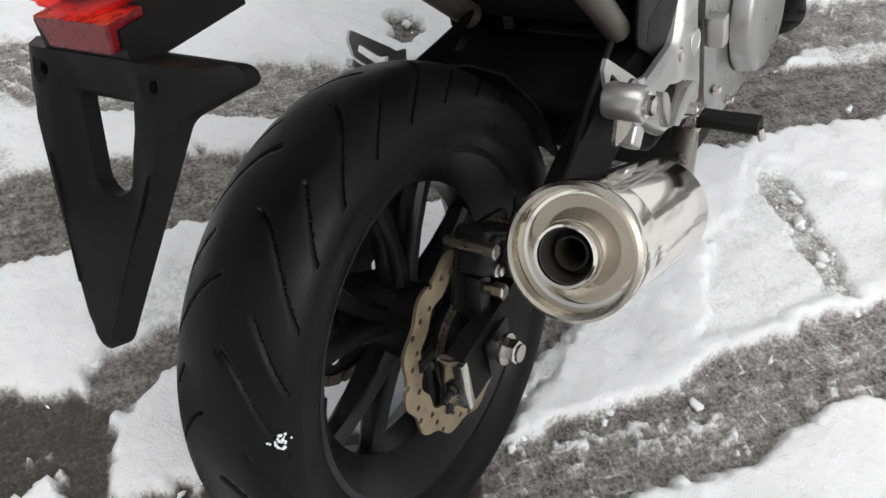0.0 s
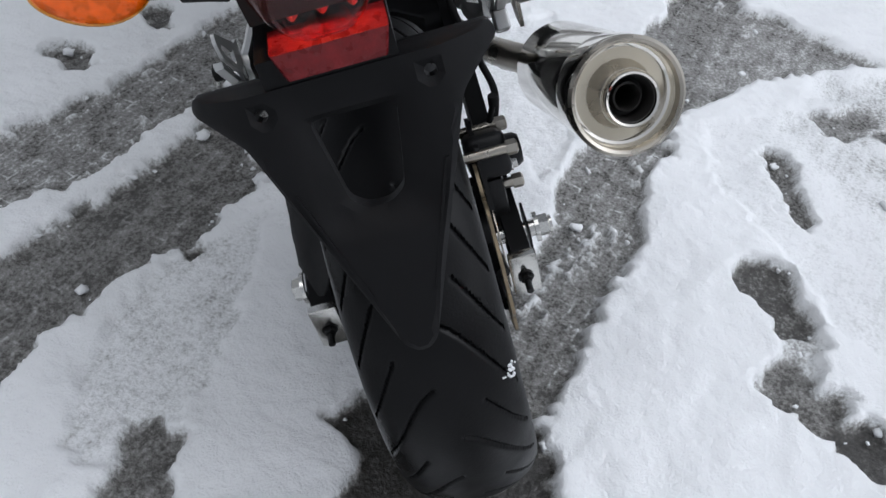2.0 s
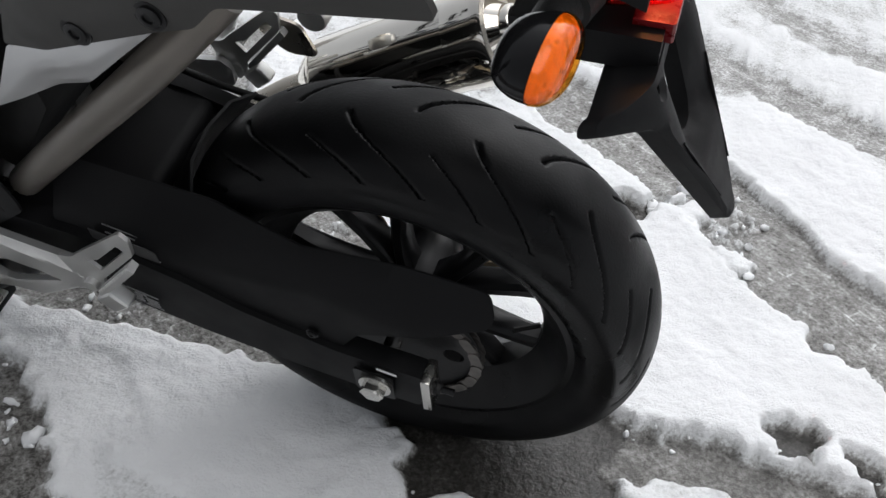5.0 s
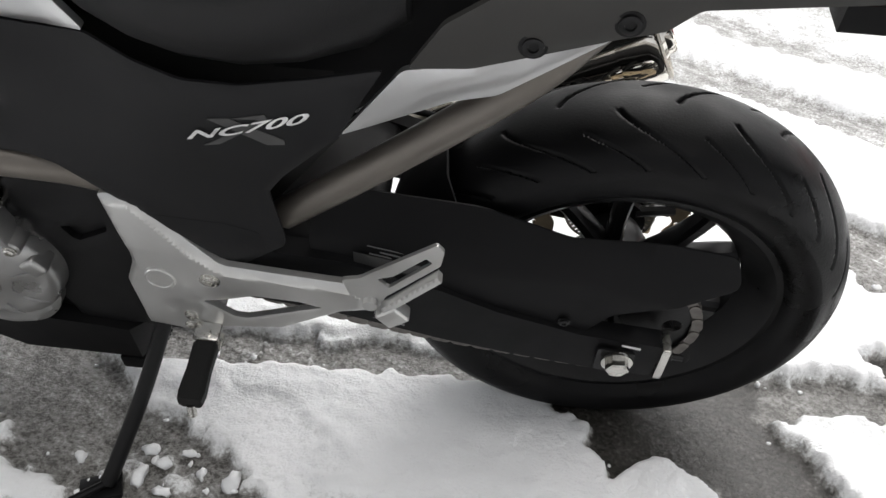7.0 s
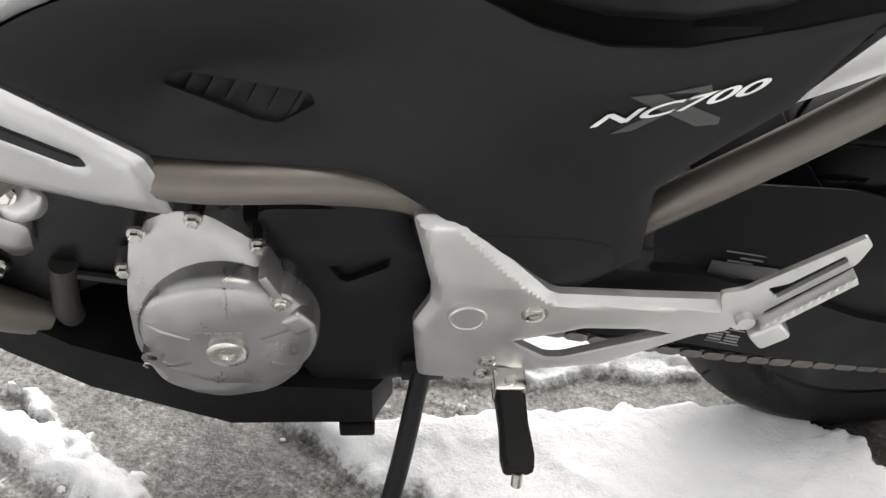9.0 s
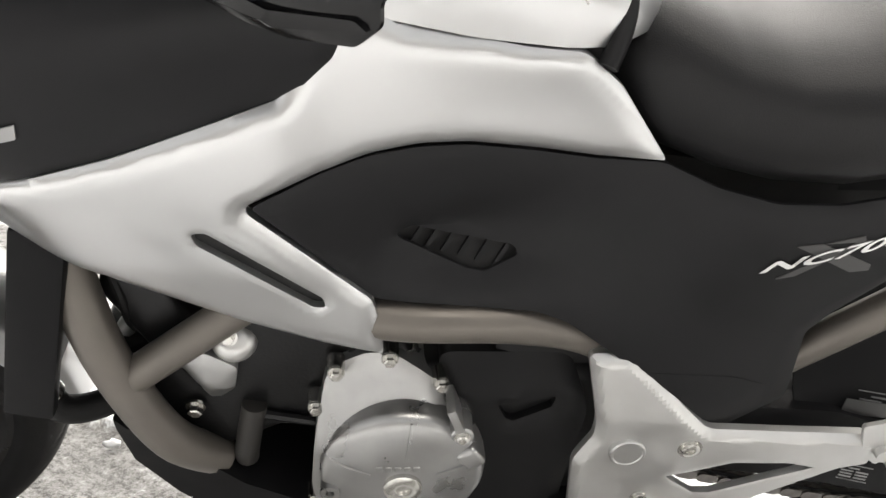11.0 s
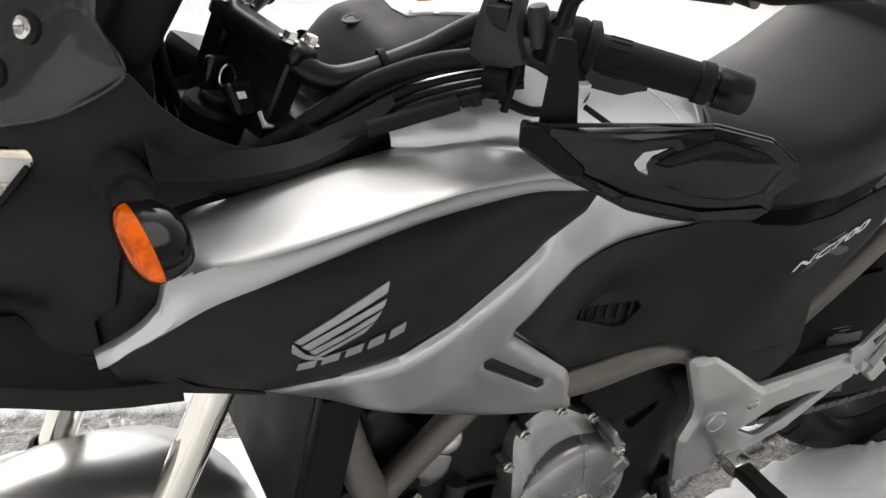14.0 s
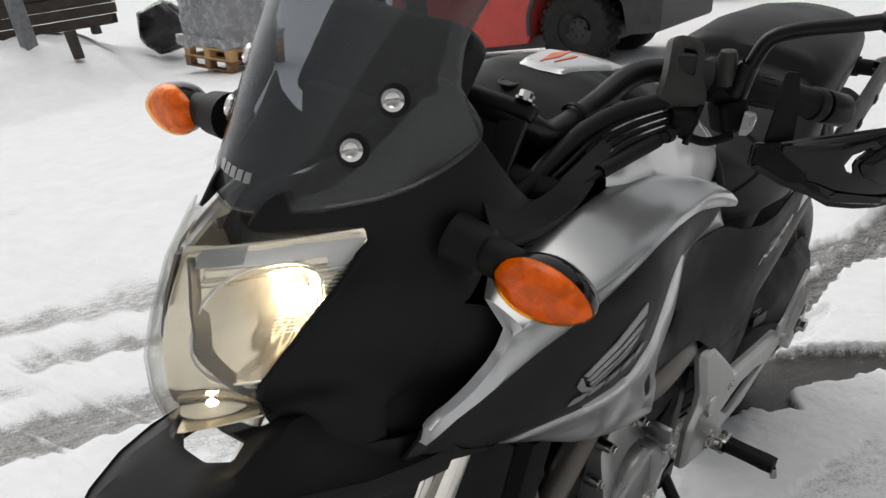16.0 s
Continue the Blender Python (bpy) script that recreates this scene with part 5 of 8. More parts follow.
def dish(a, b, d):
    """The holder's face: hollow towards the window, its wings swept forward."""
    hollow = 0.010 * (1 - smooth01(0.0, 0.030, math.hypot(max(abs(a) - 0.026, 0.0), max(b - 0.108, 0.030 - b, 0.0))))
    return PO + Vector((0, a - 0.005, 0)) + PU * b + PN * (d + hollow + 3.2 * max(0.0, abs(a) - 0.070) ** 1.5 - 0.004 * smooth01(0.10, 0.16, b))


ph = part("plate_holder", sheet(rounded(holder, 0.007, 4), dish, 0.020, [rounded(window, 0.006, 3), hole(0.064, 0.020), hole(-0.064, 0.020)], 0.007, 0.004), BLACK, bike, "black plastic number-plate holder without a plate", 28)
for sd in (1, -1):
    part("rib", sheet([(sd * 0.060, 0.085), (sd * 0.0575, 0.085), (sd * 0.024, 0.185), (sd * 0.0255, 0.187)], lambda a, b, d: dish(a, b, d - 0.0025), 0.004, (), 0.012, 0.001), BLACK, ph)
part("holder_arm", loft([[PO + Vector((dx, y * w, dz)) for y, dz in ((-1, -0.012), (1, -0.012), (1, 0.02), (-1, 0.02))] for dx, w in ((0.0, 0.05), (0.06, 0.05), (0.12, 0.05))]), BLACK, ph)


def indicator(c, out, back, label):
    """A leaf-shaped turn signal: black shell in front, clear amber lens over a faceted reflector behind."""
    out, back = Vector(out).normalized(), Vector(back).normalized()
    up = back.cross(out).normalized()
    c = Vector(c)
    ring = []
    for j in range(32):
        a = 2 * math.pi * j / 32
        ca, sa = math.cos(a), math.sin(a)
        ring.append((0.045 * ca, 0.0265 * math.copysign(abs(sa) ** 1.25, sa) * (1 - 0.12 * ca)))
    dome = lambda deep, k0: [[c + back * deep * math.sin(t) + (out * x + up * y) * (k0 + (1 - k0) * math.cos(t) ** 0.8) for x, y in ring] for t in (math.pi / 2 * k / 8 for k in range(9))]
    sh = part("turn_signal", loft([[c + (p - c) * 0.985 - back * 0.0005 for p in r] for r in dome(-0.034, 0.15)]), GLOSSBLACK, bike, label, 50)
    ln = part("amber_lens", loft(dome(0.017, 0.3), True), AMBER, sh, "clear amber lens", 30)
    ln.visible_shadow = False
    part("reflector", loft([[c + (p - c) * 0.965 - back * 0.0003 for p in r] for r in dome(0.014, 0.3)]), AMBERBACK, sh, "faceted amber body under the lens", 20)
    part("stalk", merge(tube([c - out * 0.030 - back * 0.012, c - out * 0.062 - back * 0.013], 0.017, 18, 1), lathe([(0, 0.017), (0.002, 0.0215), (0.02, 0.0225), (0.034, 0.024), (0.034, 0.0)], c - out * 0.060 - back * 0.013, -out, 20)), GRIPRUB, sh, "ribbed rubber stalk")


for sd in (1, -1):
    indicator((-0.185, sd * 0.150, 0.863), (0.12, sd, 0.12), (-1, 0.1 * sd, 0.0), "rear turn signal, black with an amber lens")
    indicator((1.325, 0.212, 0.985) if sd > 0 else (1.342, -0.226, 1.026), (-0.14, sd, -0.16), (1, 0.02 * sd, -0.05), "front turn signal, black with an amber lens")

# -- foot-peg bracket, left and right
bracket = [(0.640, 0.543), (0.599, 0.547), (0.506, 0.458), (0.497, 0.454), (0.420, 0.458), (0.334, 0.464), (0.320, 0.450), (0.321, 0.420), (0.352, 0.408), (0.435, 0.344), (0.497, 0.326), (0.530, 0.318), (0.560, 0.300), (0.630, 0.298), (0.637, 0.390), (0.620, 0.432), (0.620, 0.455)]
brhole = [(0.536, 0.384), (0.502, 0.394), (0.467, 0.411), (0.408, 0.417), (0.380, 0.413), (0.406, 0.399), (0.481, 0.358), (0.499, 0.356)]
brsegs = [(Vector(a), Vector(b)) for a, b in zip(bracket, bracket[1:] + bracket[:1])]


def bevelled(a, b):
    rim = min(seg_far(Vector((a, b)), p, q) for p, q in brsegs)
    return 0.172 + 0.10 * max(0, 0.50 - a) - 0.12 * max(0, a - 0.53) - 0.12 * max(0, b - 0.47) - 0.9 * max(0.0, 0.0085 - rim)



for sd in (1, -1):
    br = part("step_bracket", sheet(rounded(bracket, 0.008), lambda a, b, d: Vector((a, sd * (bevelled(a, b) - d), b)), 0.010, [rounded(brhole, 0.003)], 0.0045, 0.0012), CAST, bike, "cast aluminium footrest bracket", 24)
    part("bracket_bolt", bolt((0.519, sd * 0.171, 0.432), (0, sd, 0), 0.010, 0.005, False), BRIGHT, br)
    part("bracket_boss", lathe([(-0.006, 0.0205), (0.0022, 0.0200), (0.0036, 0.0185), (0.0036, 0.0165), (0.0026, 0.0155), (0.0026, 0.0)], (0.584, sd * 0.1665, 0.420), (0, sd, 0), 24), CAST, br)
    for x, z, r in ((0.557, 0.345, 0.008), (0.562, 0.322, 0.007)):
        part("bracket_bolt", bolt((x, sd * 0.168, z), (0, sd, 0), r, 0.005, False), BRIGHT, br)
    clevis = part("peg_clevis", merge(box((0.535, sd * 0.185, 0.335), (0.034, 0.028, 0.006)), box((0.535, sd * 0.185, 0.312), (0.034, 0.028, 0.006)), tube([(0.535, sd * 0.188, 0.345), (0.535, sd * 0.188, 0.30)], 0.006, 10)), BRIGHT, br)
    peg = part("foot_peg", loft([[Vector((0.535 + x * w, y, 0.323 + z * 0.011)) for x, z in ((-1, -0.5), (-0.7, -1), (0.7, -1), (1, -0.5), (1, 0.6), (0.7, 1), (-0.7, 1), (-1, 0.6))] for y, w in ((sd * 0.193, 0.011), (sd * 0.20, 0.016), (sd * 0.235, 0.015), (sd * 0.27, 0.017), (sd * 0.283, 0.015))]), GRIPRUB, br, "black rubber foot peg")
    part("peg_feeler", merge(tube([(0.535, sd * 0.282, 0.318), (0.535, sd * 0.287, 0.300)], 0.006, 10)), BRIGHT, br)
    hanger = [(0.351, 0.484), (0.329, 0.490), (0.315, 0.503), (0.242, 0.563), (0.233, 0.552), (0.237, 0.526), (0.300, 0.458), (0.306, 0.436), (0.318, 0.424), (0.338, 0.440)]
    hh = [(0.309, 0.492), (0.291, 0.499), (0.253, 0.538), (0.246, 0.530), (0.296, 0.476)]
    ph = part("pillion_peg_bracket", sheet(rounded(hanger, 0.004), lambda a, b, d: Vector((a, sd * (0.190 - d), b)), 0.007, [rounded(hh, 0.003)], 0.0, 0.002), CAST, br, "folded aluminium pillion step")
    ledge = [Vector((0.304 - 0.066 * k / 22, sd * 0.196, 0.446 + 0.074 * k / 22)) for k in range(23)]
    tread = [[p + Vector((0.001, -sd * 0.008, 0.001)), p + Vector((0.001, sd * (0.003 + 0.002 * (k % 2)), 0.001 + 0.002 * (k % 2))), p + Vector((0, sd * 0.005, -0.002)), p + Vector((-0.004, sd * 0.004, -0.008)), p + Vector((-0.004, -sd * 0.008, -0.007))] for k, p in enumerate(ledge)]
    part("tread", loft(tread), CAST, ph, "serrated edge of the step", 20)
    part("step_pivot", merge(box((0.291, sd * 0.192, 0.432), (0.034, 0.022, 0.030), pose(0, 0, 0, 0, 40), 0.006, 3), tube([(0.318, sd * 0.180, 0.446), (0.318, sd * 0.196, 0.446)], 0.009, 16, 1)), CAST, ph, smooth=35)

for k, (y0, tip) in enumerate(((-0.205, (0.300, -0.230, 0.495)), (-0.215, (0.345, -0.250, 0.490)))):
    base = Vector((0.375, y0, 0.400 + 0.004 * k))
    tipv = Vector(tip)
    mid = base.lerp(tipv, 0.5)
    part("pillion_peg", loft([[c + Vector((x * w, y * 0.006, -x * w * 0.5)) for x, y in ((-1, -0.6), (-0.6, -1), (0.6, -1), (1, -0.6), (1, 0.6), (0.6, 1), (-0.6, 1), (-1, 0.6))] for c, w in ((base, 0.008), (mid, 0.016), (base.lerp(tipv, 0.85), 0.013), (tipv, 0.004))]), CAST, bike, "folded bare aluminium pillion peg", 40)

# -- engine and frame
case = part("engine", box((0.72, 0, 0.36), (0.34, 0.22, 0.26), None, 0.02, 3), ENGINE, bike, "black engine block")
part("cylinder_block", box((0.98, 0, 0.47), (0.32, 0.20, 0.17), pose(0, 0, 0, 0, 28), 0.015, 3), ENGINE, case)
part("head_cover", box((1.06, 0, 0.52), (0.06, 0.20, 0.19), pose(0, 0, 0, 0, 28), 0.012, 3), ENGINE, case)
part("gearbox_top", box((0.62, 0, 0.49), (0.22, 0.2, 0.1), None, 0.02), ENGINE, case)
head = [(1.071, 0.498), (1.03, 0.515), (0.997, 0.494), (1.003, 0.459), (1.021, 0.431), (1.037, 0.426), (1.039, 0.465), (1.053, 0.487)]
hb = part("head_bracket", sheet(rounded(head, 0.006), lambda a, b, d: Vector((a, 0.118 - 0.5 * max(0.0, 0.470 - b) - 0.25 * max(0.0, a - 1.03) - d, b)), 0.045, (), 0.009, 0.004), ENGCAST, bike, "bare cast bracket at the cylinder head", 30)
part("bracket_dome", lathe([(-0.03, 0.026), (0.004, 0.024), (0.012, 0.019), (0.015, 0.012), (0.015, 0.0)], (1.000, 0.098, 0.520), (-0.1, 0.75, 0.65), 24), CAST, hb)
part("bracket_bolt", bolt((1.002, 0.116, 0.540), (0, 1, 0.3), 0.007, 0.008), BRIGHT, hb, smooth=30)
part("bracket_bolt", bolt((1.048, 0.104, 0.428), (0, 1, -0.2), 0.008, 0.012), BRIGHT, hb, smooth=30)
cyl = [(1.006, 0.530), (0.975, 0.540), (0.905, 0.505), (0.905, 0.392), (0.985, 0.392), (1.010, 0.440)]
pock = lambda a, b, c, d: rounded([(a, b), (c, b - 0.012), (c, d - 0.012), (a, d)], 0.004)
cy = part("cylinder", sheet(rounded(cyl, 0.008), lambda a, b, d: Vector((a, 0.102 - d, b)), 0.05, [pock(0.972, 0.512, 0.948, 0.480), pock(0.943, 0.503, 0.920, 0.470), pock(0.978, 0.470, 0.948, 0.442), pock(0.943, 0.460, 0.920, 0.432)], 0.0, 0.003), SOOT, bike, "black finned cylinder with square pockets", 30)
part("pocket_floor", box((0.95, 0.086, 0.465), (0.09, 0.012, 0.13), None, 0.002), SOOT, cy)
part("cylinder_rib", tube([(1.0, 0.104, 0.418), (0.915, 0.104, 0.400)], 0.006, 8, 1), ENGINE, cy)
part("water_pipe", tube([(0.985, 0.105, 0.430), (0.997, 0.108, 0.365), (1.0, 0.10, 0.34)], 0.014, 14), SOOT, bike, "black water pipe")
part("hose_clamp", lathe([(-0.006, 0.0165), (-0.006, 0.018), (0.006, 0.018), (0.006, 0.0165)], (1.198, 0.111, 0.455), (0.4, 0, 1), 20, True), BRIGHT, bike)
part("spark_lead", tube([(1.12, 0.085, 0.63), (1.105, 0.10, 0.58), (1.10, 0.09, 0.53), (1.06, 0.08, 0.50)], 0.005, 8), GRIPRUB, bike)
part("front_pipe", tube([(1.115, 0.06, 0.60), (1.10, 0.07, 0.545), (1.12, 0.06, 0.50)], 0.011, 10), CAST, bike, "thin bare pipe behind the frame")
cover = [(0.905, 0.495), (0.862, 0.516), (0.833, 0.512), (0.785, 0.478), (0.770, 0.426), (0.758, 0.380), (0.747, 0.334), (0.757, 0.290), (0.790, 0.252), (0.850, 0.235), (0.908, 0.265), (0.925, 0.334), (0.918, 0.420)]
lift = lambda a, b: 0.118 + 0.030 * (1 - smooth01(0.40, 0.52, b))
gc = part("alternator_cover", merge(sheet(rounded(cover, 0.02, 5), lambda a, b, d: Vector((a, lift(a, b) - d, b)), 0.05, (), 0.012, 0.006), lathe([(-0.03, 0.092), (0.000, 0.091), (0.006, 0.0895), (0.011, 0.086), (0.0145, 0.080), (0.0185, 0.066), (0.0215, 0.045), (0.0235, 0.022), (0.024, 0.0)], (0.824, 0.146, 0.374), (0, 1, 0), 72)), ENGCAST, bike, "cast aluminium alternator cover", 30)
part("cover_plug", lathe([(0, 0.021), (0.006, 0.021), (0.008, 0.018), (0.007, 0.008), (0.004, 0.007), (0.004, 0)], (0.824, 0.169, 0.370), (0, 1, 0), 28), BRIGHT, gc)
for x, z in ((0.840, 0.520), (0.785, 0.483), (0.772, 0.398), (0.925, 0.290), (0.917, 0.448), (0.895, 0.500)):
    part("cover_bolt", merge(lathe([(-0.02, 0.010), (0.0, 0.009), (0.0, 0.0)], (x, 0.126, z), (0, 1, 0), 16), bolt((x, 0.126, z), (0, 1, 0), 0.0065, 0.008)), BRIGHT, gc, smooth=30)
part("cover_boss", lathe([(-0.05, 0.013), (0.0, 0.012), (0.002, 0.010), (0.002, 0.0)], (0.764, 0.166, 0.447), (0, 1, 0), 20), ENGCAST, gc, smooth=30)
part("cover_fin", box((0.772, 0.150, 0.470), (0.010, 0.04, 0.035), pose(0, 0, 0, 0, 20), 0.003), ENGCAST, gc)
part("cover_lug", box((0.752, 0.148, 0.405), (0.026, 0.036, 0.030), pose(0, 0, 0, 0, 35), 0.007, 3), ENGCAST, gc)
part("cover_eye", lathe([(-0.05, 0.012), (0.0, 0.011), (0.0, 0.005), (-0.006, 0.0045), (-0.006, 0.0)], (0.903, 0.166, 0.352), (0, 1, 0), 18), ENGCAST, gc, smooth=30)
part("cover_bolt", bolt((0.764, 0.168, 0.447), (0, 1, 0), 0.0065, 0.006, False), BRIGHT, gc, smooth=30)
for q in range(7):
    a = radians((95, 20, 160, 215, 255, 285, 325)[q])
    part("cover_rib", loft([[Vector((0.824 + r * math.cos(a) + w * math.sin(a), y, 0.374 + r * math.sin(a) - w * math.cos(a))) for w, y in ((-0.003, y0 - 0.01), (-0.0012, y0), (0.0012, y0), (0.003, y0 - 0.01))] for r, y0 in ((0.050 if q > 2 else 0.038, 0.1695), (0.066, 0.1675), (0.084, 0.1600))]), ENGCAST, gc)
for q in range(5):
    part("cover_letter", box((0.850 - 0.010 * q, 0.1685, 0.397), (0.007, 0.003, 0.007), None, 0.0008), ENGCAST, gc)
# right-hand engine cover
rc = part("clutch_cover", sheet(rounded([(0.66, 0.50), (0.655, 0.27), (0.72, 0.21), (0.90, 0.205), (0.99, 0.28), (1.0, 0.44), (0.90, 0.51)], 0.03, 5), lambda a, b, d: Vector((a, -(0.165 + 0.02 * (1 - smooth01(0.03, 0.12, math.hypot(a - 0.84, b - 0.36))) - d), b)), 0.06, (), 0.016, 0.008), ENGCAST, bike, "cast grey clutch cover", 35)
part("cover_face", lathe([(-0.01, 0.105), (0.016, 0.102), (0.022, 0.096), (0.026, 0.085), (0.026, 0.0)], (0.84, -0.180, 0.36), (0, -1, 0), 48), ENGCAST, rc)
for x, z in ((0.685, 0.47), (0.68, 0.29), (0.75, 0.235), (0.89, 0.232), (0.965, 0.30), (0.97, 0.42)):
    part("cover_bolt", bolt((x, -0.166, z), (0, -1, 0), 0.0065, 0.010), BRIGHT, rc, smooth=30)
part("cover_lug", box((0.67, -0.172, 0.40), (0.03, 0.03, 0.05), None, 0.006), CAST, rc)
sc = part("sprocket_cover", sheet(rounded([(0.79, 0.505), (0.645, 0.505), (0.620, 0.44), (0.632, 0.32), (0.634, 0.24), (0.745, 0.225), (0.775, 0.33), (0.78, 0.46)], 0.02), lambda a, b, d: Vector((a, 0.125 - 0.02 * smooth01(0.46, 0.50, b) - d, b)), 0.06, [rounded([(0.721, 0.443), (0.658, 0.457), (0.661, 0.441), (0.702, 0.418), (0.711, 0.423)], 0.003)], 0.016, 0.005), COWL, bike, "matte black sprocket cover")
# black plate put in as the shade of the cover's slot
part("cover_recess_shade", plate_y([(0.74, 0.47), (0.64, 0.47), (0.64, 0.40), (0.74, 0.40)], 0.095, 0.091, (), 0), DARK, sc)
part("sump_cowl", loft([[Vector((x, y * w, z)) for y, z in ((-1, t), (-0.97, b + 0.03), (-0.6, b), (0.6, b), (0.97, b + 0.03), (1, t))] for x, w, t, b in ((0.655, 0.10, 0.22, 0.135), (0.68, 0.135, 0.235, 0.125), (0.85, 0.14, 0.26, 0.135), (1.0, 0.13, 0.325, 0.205), (1.08, 0.12, 0.385, 0.265), (1.125, 0.11, 0.395, 0.31), (1.142, 0.10, 0.40, 0.35))]), BLACK, bike, "matte black belly cover")
part("belly_foot", box((0.70, 0.10, 0.122), (0.045, 0.05, 0.03)), BLACK, bike)
for sd in (1, -1):
    fr = part("frame_tube", tube([(1.16, sd * 0.09, 0.74), (1.145, sd * 0.11, 0.62), (1.12, sd * 0.125, 0.51), (1.075, sd * 0.125, 0.40), (1.03, sd * 0.10, 0.34)], 0.0235, 18), TUBE, bike, "bronze-grey painted steel frame tube")
    part("brace_tube", tube([(1.108, sd * 0.125, 0.487), (0.965, sd * 0.12, 0.60)], 0.019, 16, 1), TUBE, fr)
    part("side_rail", tube([(0.90, sd * 0.135, 0.592), (0.82, sd * 0.14, 0.584), (0.72, sd * 0.132, 0.575), (0.64, sd * 0.115, 0.545), (0.56, sd * 0.095, 0.48)], 0.021, 16), TUBE, fr)
    part("subframe_tube", tube([(0.43, sd * 0.115, 0.505), (0.30, sd * 0.13, 0.63), (0.165, sd * 0.132, 0.755), (0.09, sd * 0.10, 0.825)], 0.019, 16), TUBE, fr)
rad = part("radiator", box((1.185, 0, 0.57), (0.04, 0.25, 0.22), pose(0, 0, 0, 0, -14), 0.006), DARK, bike, "black radiator behind the fork")
for sd in (1, -1):
    part("radiator_tank", box((1.178, sd * 0.135, 0.57), (0.05, 0.022, 0.24), pose(0, 0, 0, 0, -14), 0.006), BLACK, rad)
part("coolant_hose", tube([(1.20, 0.11, 0.46), (1.185, 0.115, 0.435), (1.15, 0.10, 0.425), (1.09, 0.07, 0.44)], 0.016, 14), GRIPRUB, bike)
# side stand
st = part("side_stand", merge(tube([(0.622, 0.125, 0.265), (0.650, 0.21, 0.185), (0.690, 0.310, 0.100)], 0.0115, 12), tube([(0.690, 0.308, 0.102), (0.745, 0.372, 0.135)], 0.0055, 10), box((0.70, 0.315, 0.093), (0.06, 0.045, 0.008), pose(0, 0, 0, TILT, 0, 20), 0.002), box((0.622, 0.118, 0.27), (0.05, 0.03, 0.04))), SATIN, bike, "black steel side stand, lowered")
part("stand_spring", tube([(0.612 + 0.035 * t + 0.004 * math.cos(110 * t), 0.118 + 0.08 * t, 0.262 - 0.075 * t + 0.004 * math.sin(110 * t)) for t in (k / 150 for k in range(151))], 0.0015, 6, 1), SATIN, st)


# -- luggage lid in place of a tank
def lid_shape(x):
    """The flanks go from full and round at the back to flat at the front."""
    k = smooth01(0.82, 0.98, x)
    return 0.75 + 0.10 * k, 0.8 + 0.10 * k


def lid_ring(x, top, side_z, half, n=24):
    out = []
    e1, e2 = lid_shape(x)
    for k in range(n + 1):
        a = math.pi * k / n
        c, s = math.cos(a), math.sin(a)
        out.append(Vector((x, half * math.copysign(abs(c) ** e1, c), side_z + (top - side_z) * abs(s) ** e2)))
    return out


lid_rows = ((0.608, 0.886, 0.872, 0.055), (0.625, 0.905, 0.866, 0.085), (0.66, 0.935, 0.858, 0.106), (0.70, 0.962, 0.860, 0.116), (0.78, 1.002, 0.872, 0.128), (0.86, 1.034, 0.892, 0.141), (0.93, 1.050, 0.936, 0.150), (1.00, 1.054, 0.962, 0.150), (1.055, 1.044, 0.970, 0.146), (1.085, 1.022, 0.978, 0.136), (1.10, 1.008, 0.976, 0.13))


def lid_row(x):
    i, u = between(x, [r[0] for r in lid_rows])
    return [a + (b - a) * u for a, b in zip(lid_rows[i], lid_rows[i + 1])]


def lid_z(x, y):
    _, top, low, half = lid_row(x)
    e1, e2 = lid_shape(x)
    c = min(abs(y) / half, 1.0) ** (1 / e1)
    return low + (top - low) * max(1 - c * c, 0.0) ** (e2 / 2)


on_lid = lambda lift: (lambda a, b, d: Vector((a, b, lid_z(a, b) + lift - d)))
fine_rows = [lid_row(0.608 + 0.475 * k / 40) for k in range(41)]
lid = part("luggage_lid", loft([lid_ring(*r, 36) for r in fine_rows], False, False), SILVER, bike, "silver luggage-compartment lid", 60)
sym = lambda pts: pts + [(x, -y) for x, y in reversed(pts) if abs(y) > 1e-6]
part("lid_top", sheet(rounded(sym([(1.098, 0.0), (1.098, 0.07), (1.06, 0.088), (1.0, 0.090), (0.955, 0.092), (0.945, 0.0)]), 0.008), on_lid(0.006), 0.008, (), 0.010, 0.003), COWL, lid, "matte black front of the lid", 50)
for sd in (1, -1):
    wing = [(0.975, 0.050), (0.90, 0.046), (0.855, 0.052), (0.797, 0.077), (0.748, 0.098), (0.80, 0.112), (0.88, 0.118), (0.96, 0.108), (0.985, 0.09)]
    part("lid_wing", sheet(rounded([(x, sd * y) for x, y in wing], 0.006), on_lid(0.005), 0.008, (), 0.010, 0.003), COWL, lid, "black plastic strip along the lid", 50)
    part("lid_seam", tube([(x, sd * y, lid_z(x, y) + 0.0005) for x, y in ((0.75, 0.098), (0.72, 0.104), (0.69, 0.110))], 0.0011, 6, 3), BRIGHT, lid)
part("lid_trim", sheet(rounded(sym([(1.026, 0.0), (1.022, 0.034), (0.99, 0.043), (0.93, 0.057), (0.885, 0.050), (0.868, 0.0)]), 0.005), on_lid(0.005), 0.008, (), 0.006, 0.002), COWL, lid, smooth=50)
part("lid_inset", sheet(rounded(sym([(1.018, 0.0), (1.014, 0.028), (0.985, 0.036), (0.93, 0.049), (0.893, 0.043), (0.880, 0.0)]), 0.004), on_lid(0.0098), 0.009, (), 0.006, 0.0025), SILVER, lid, "silver wedge-shaped inset with an orange stripe", 50)
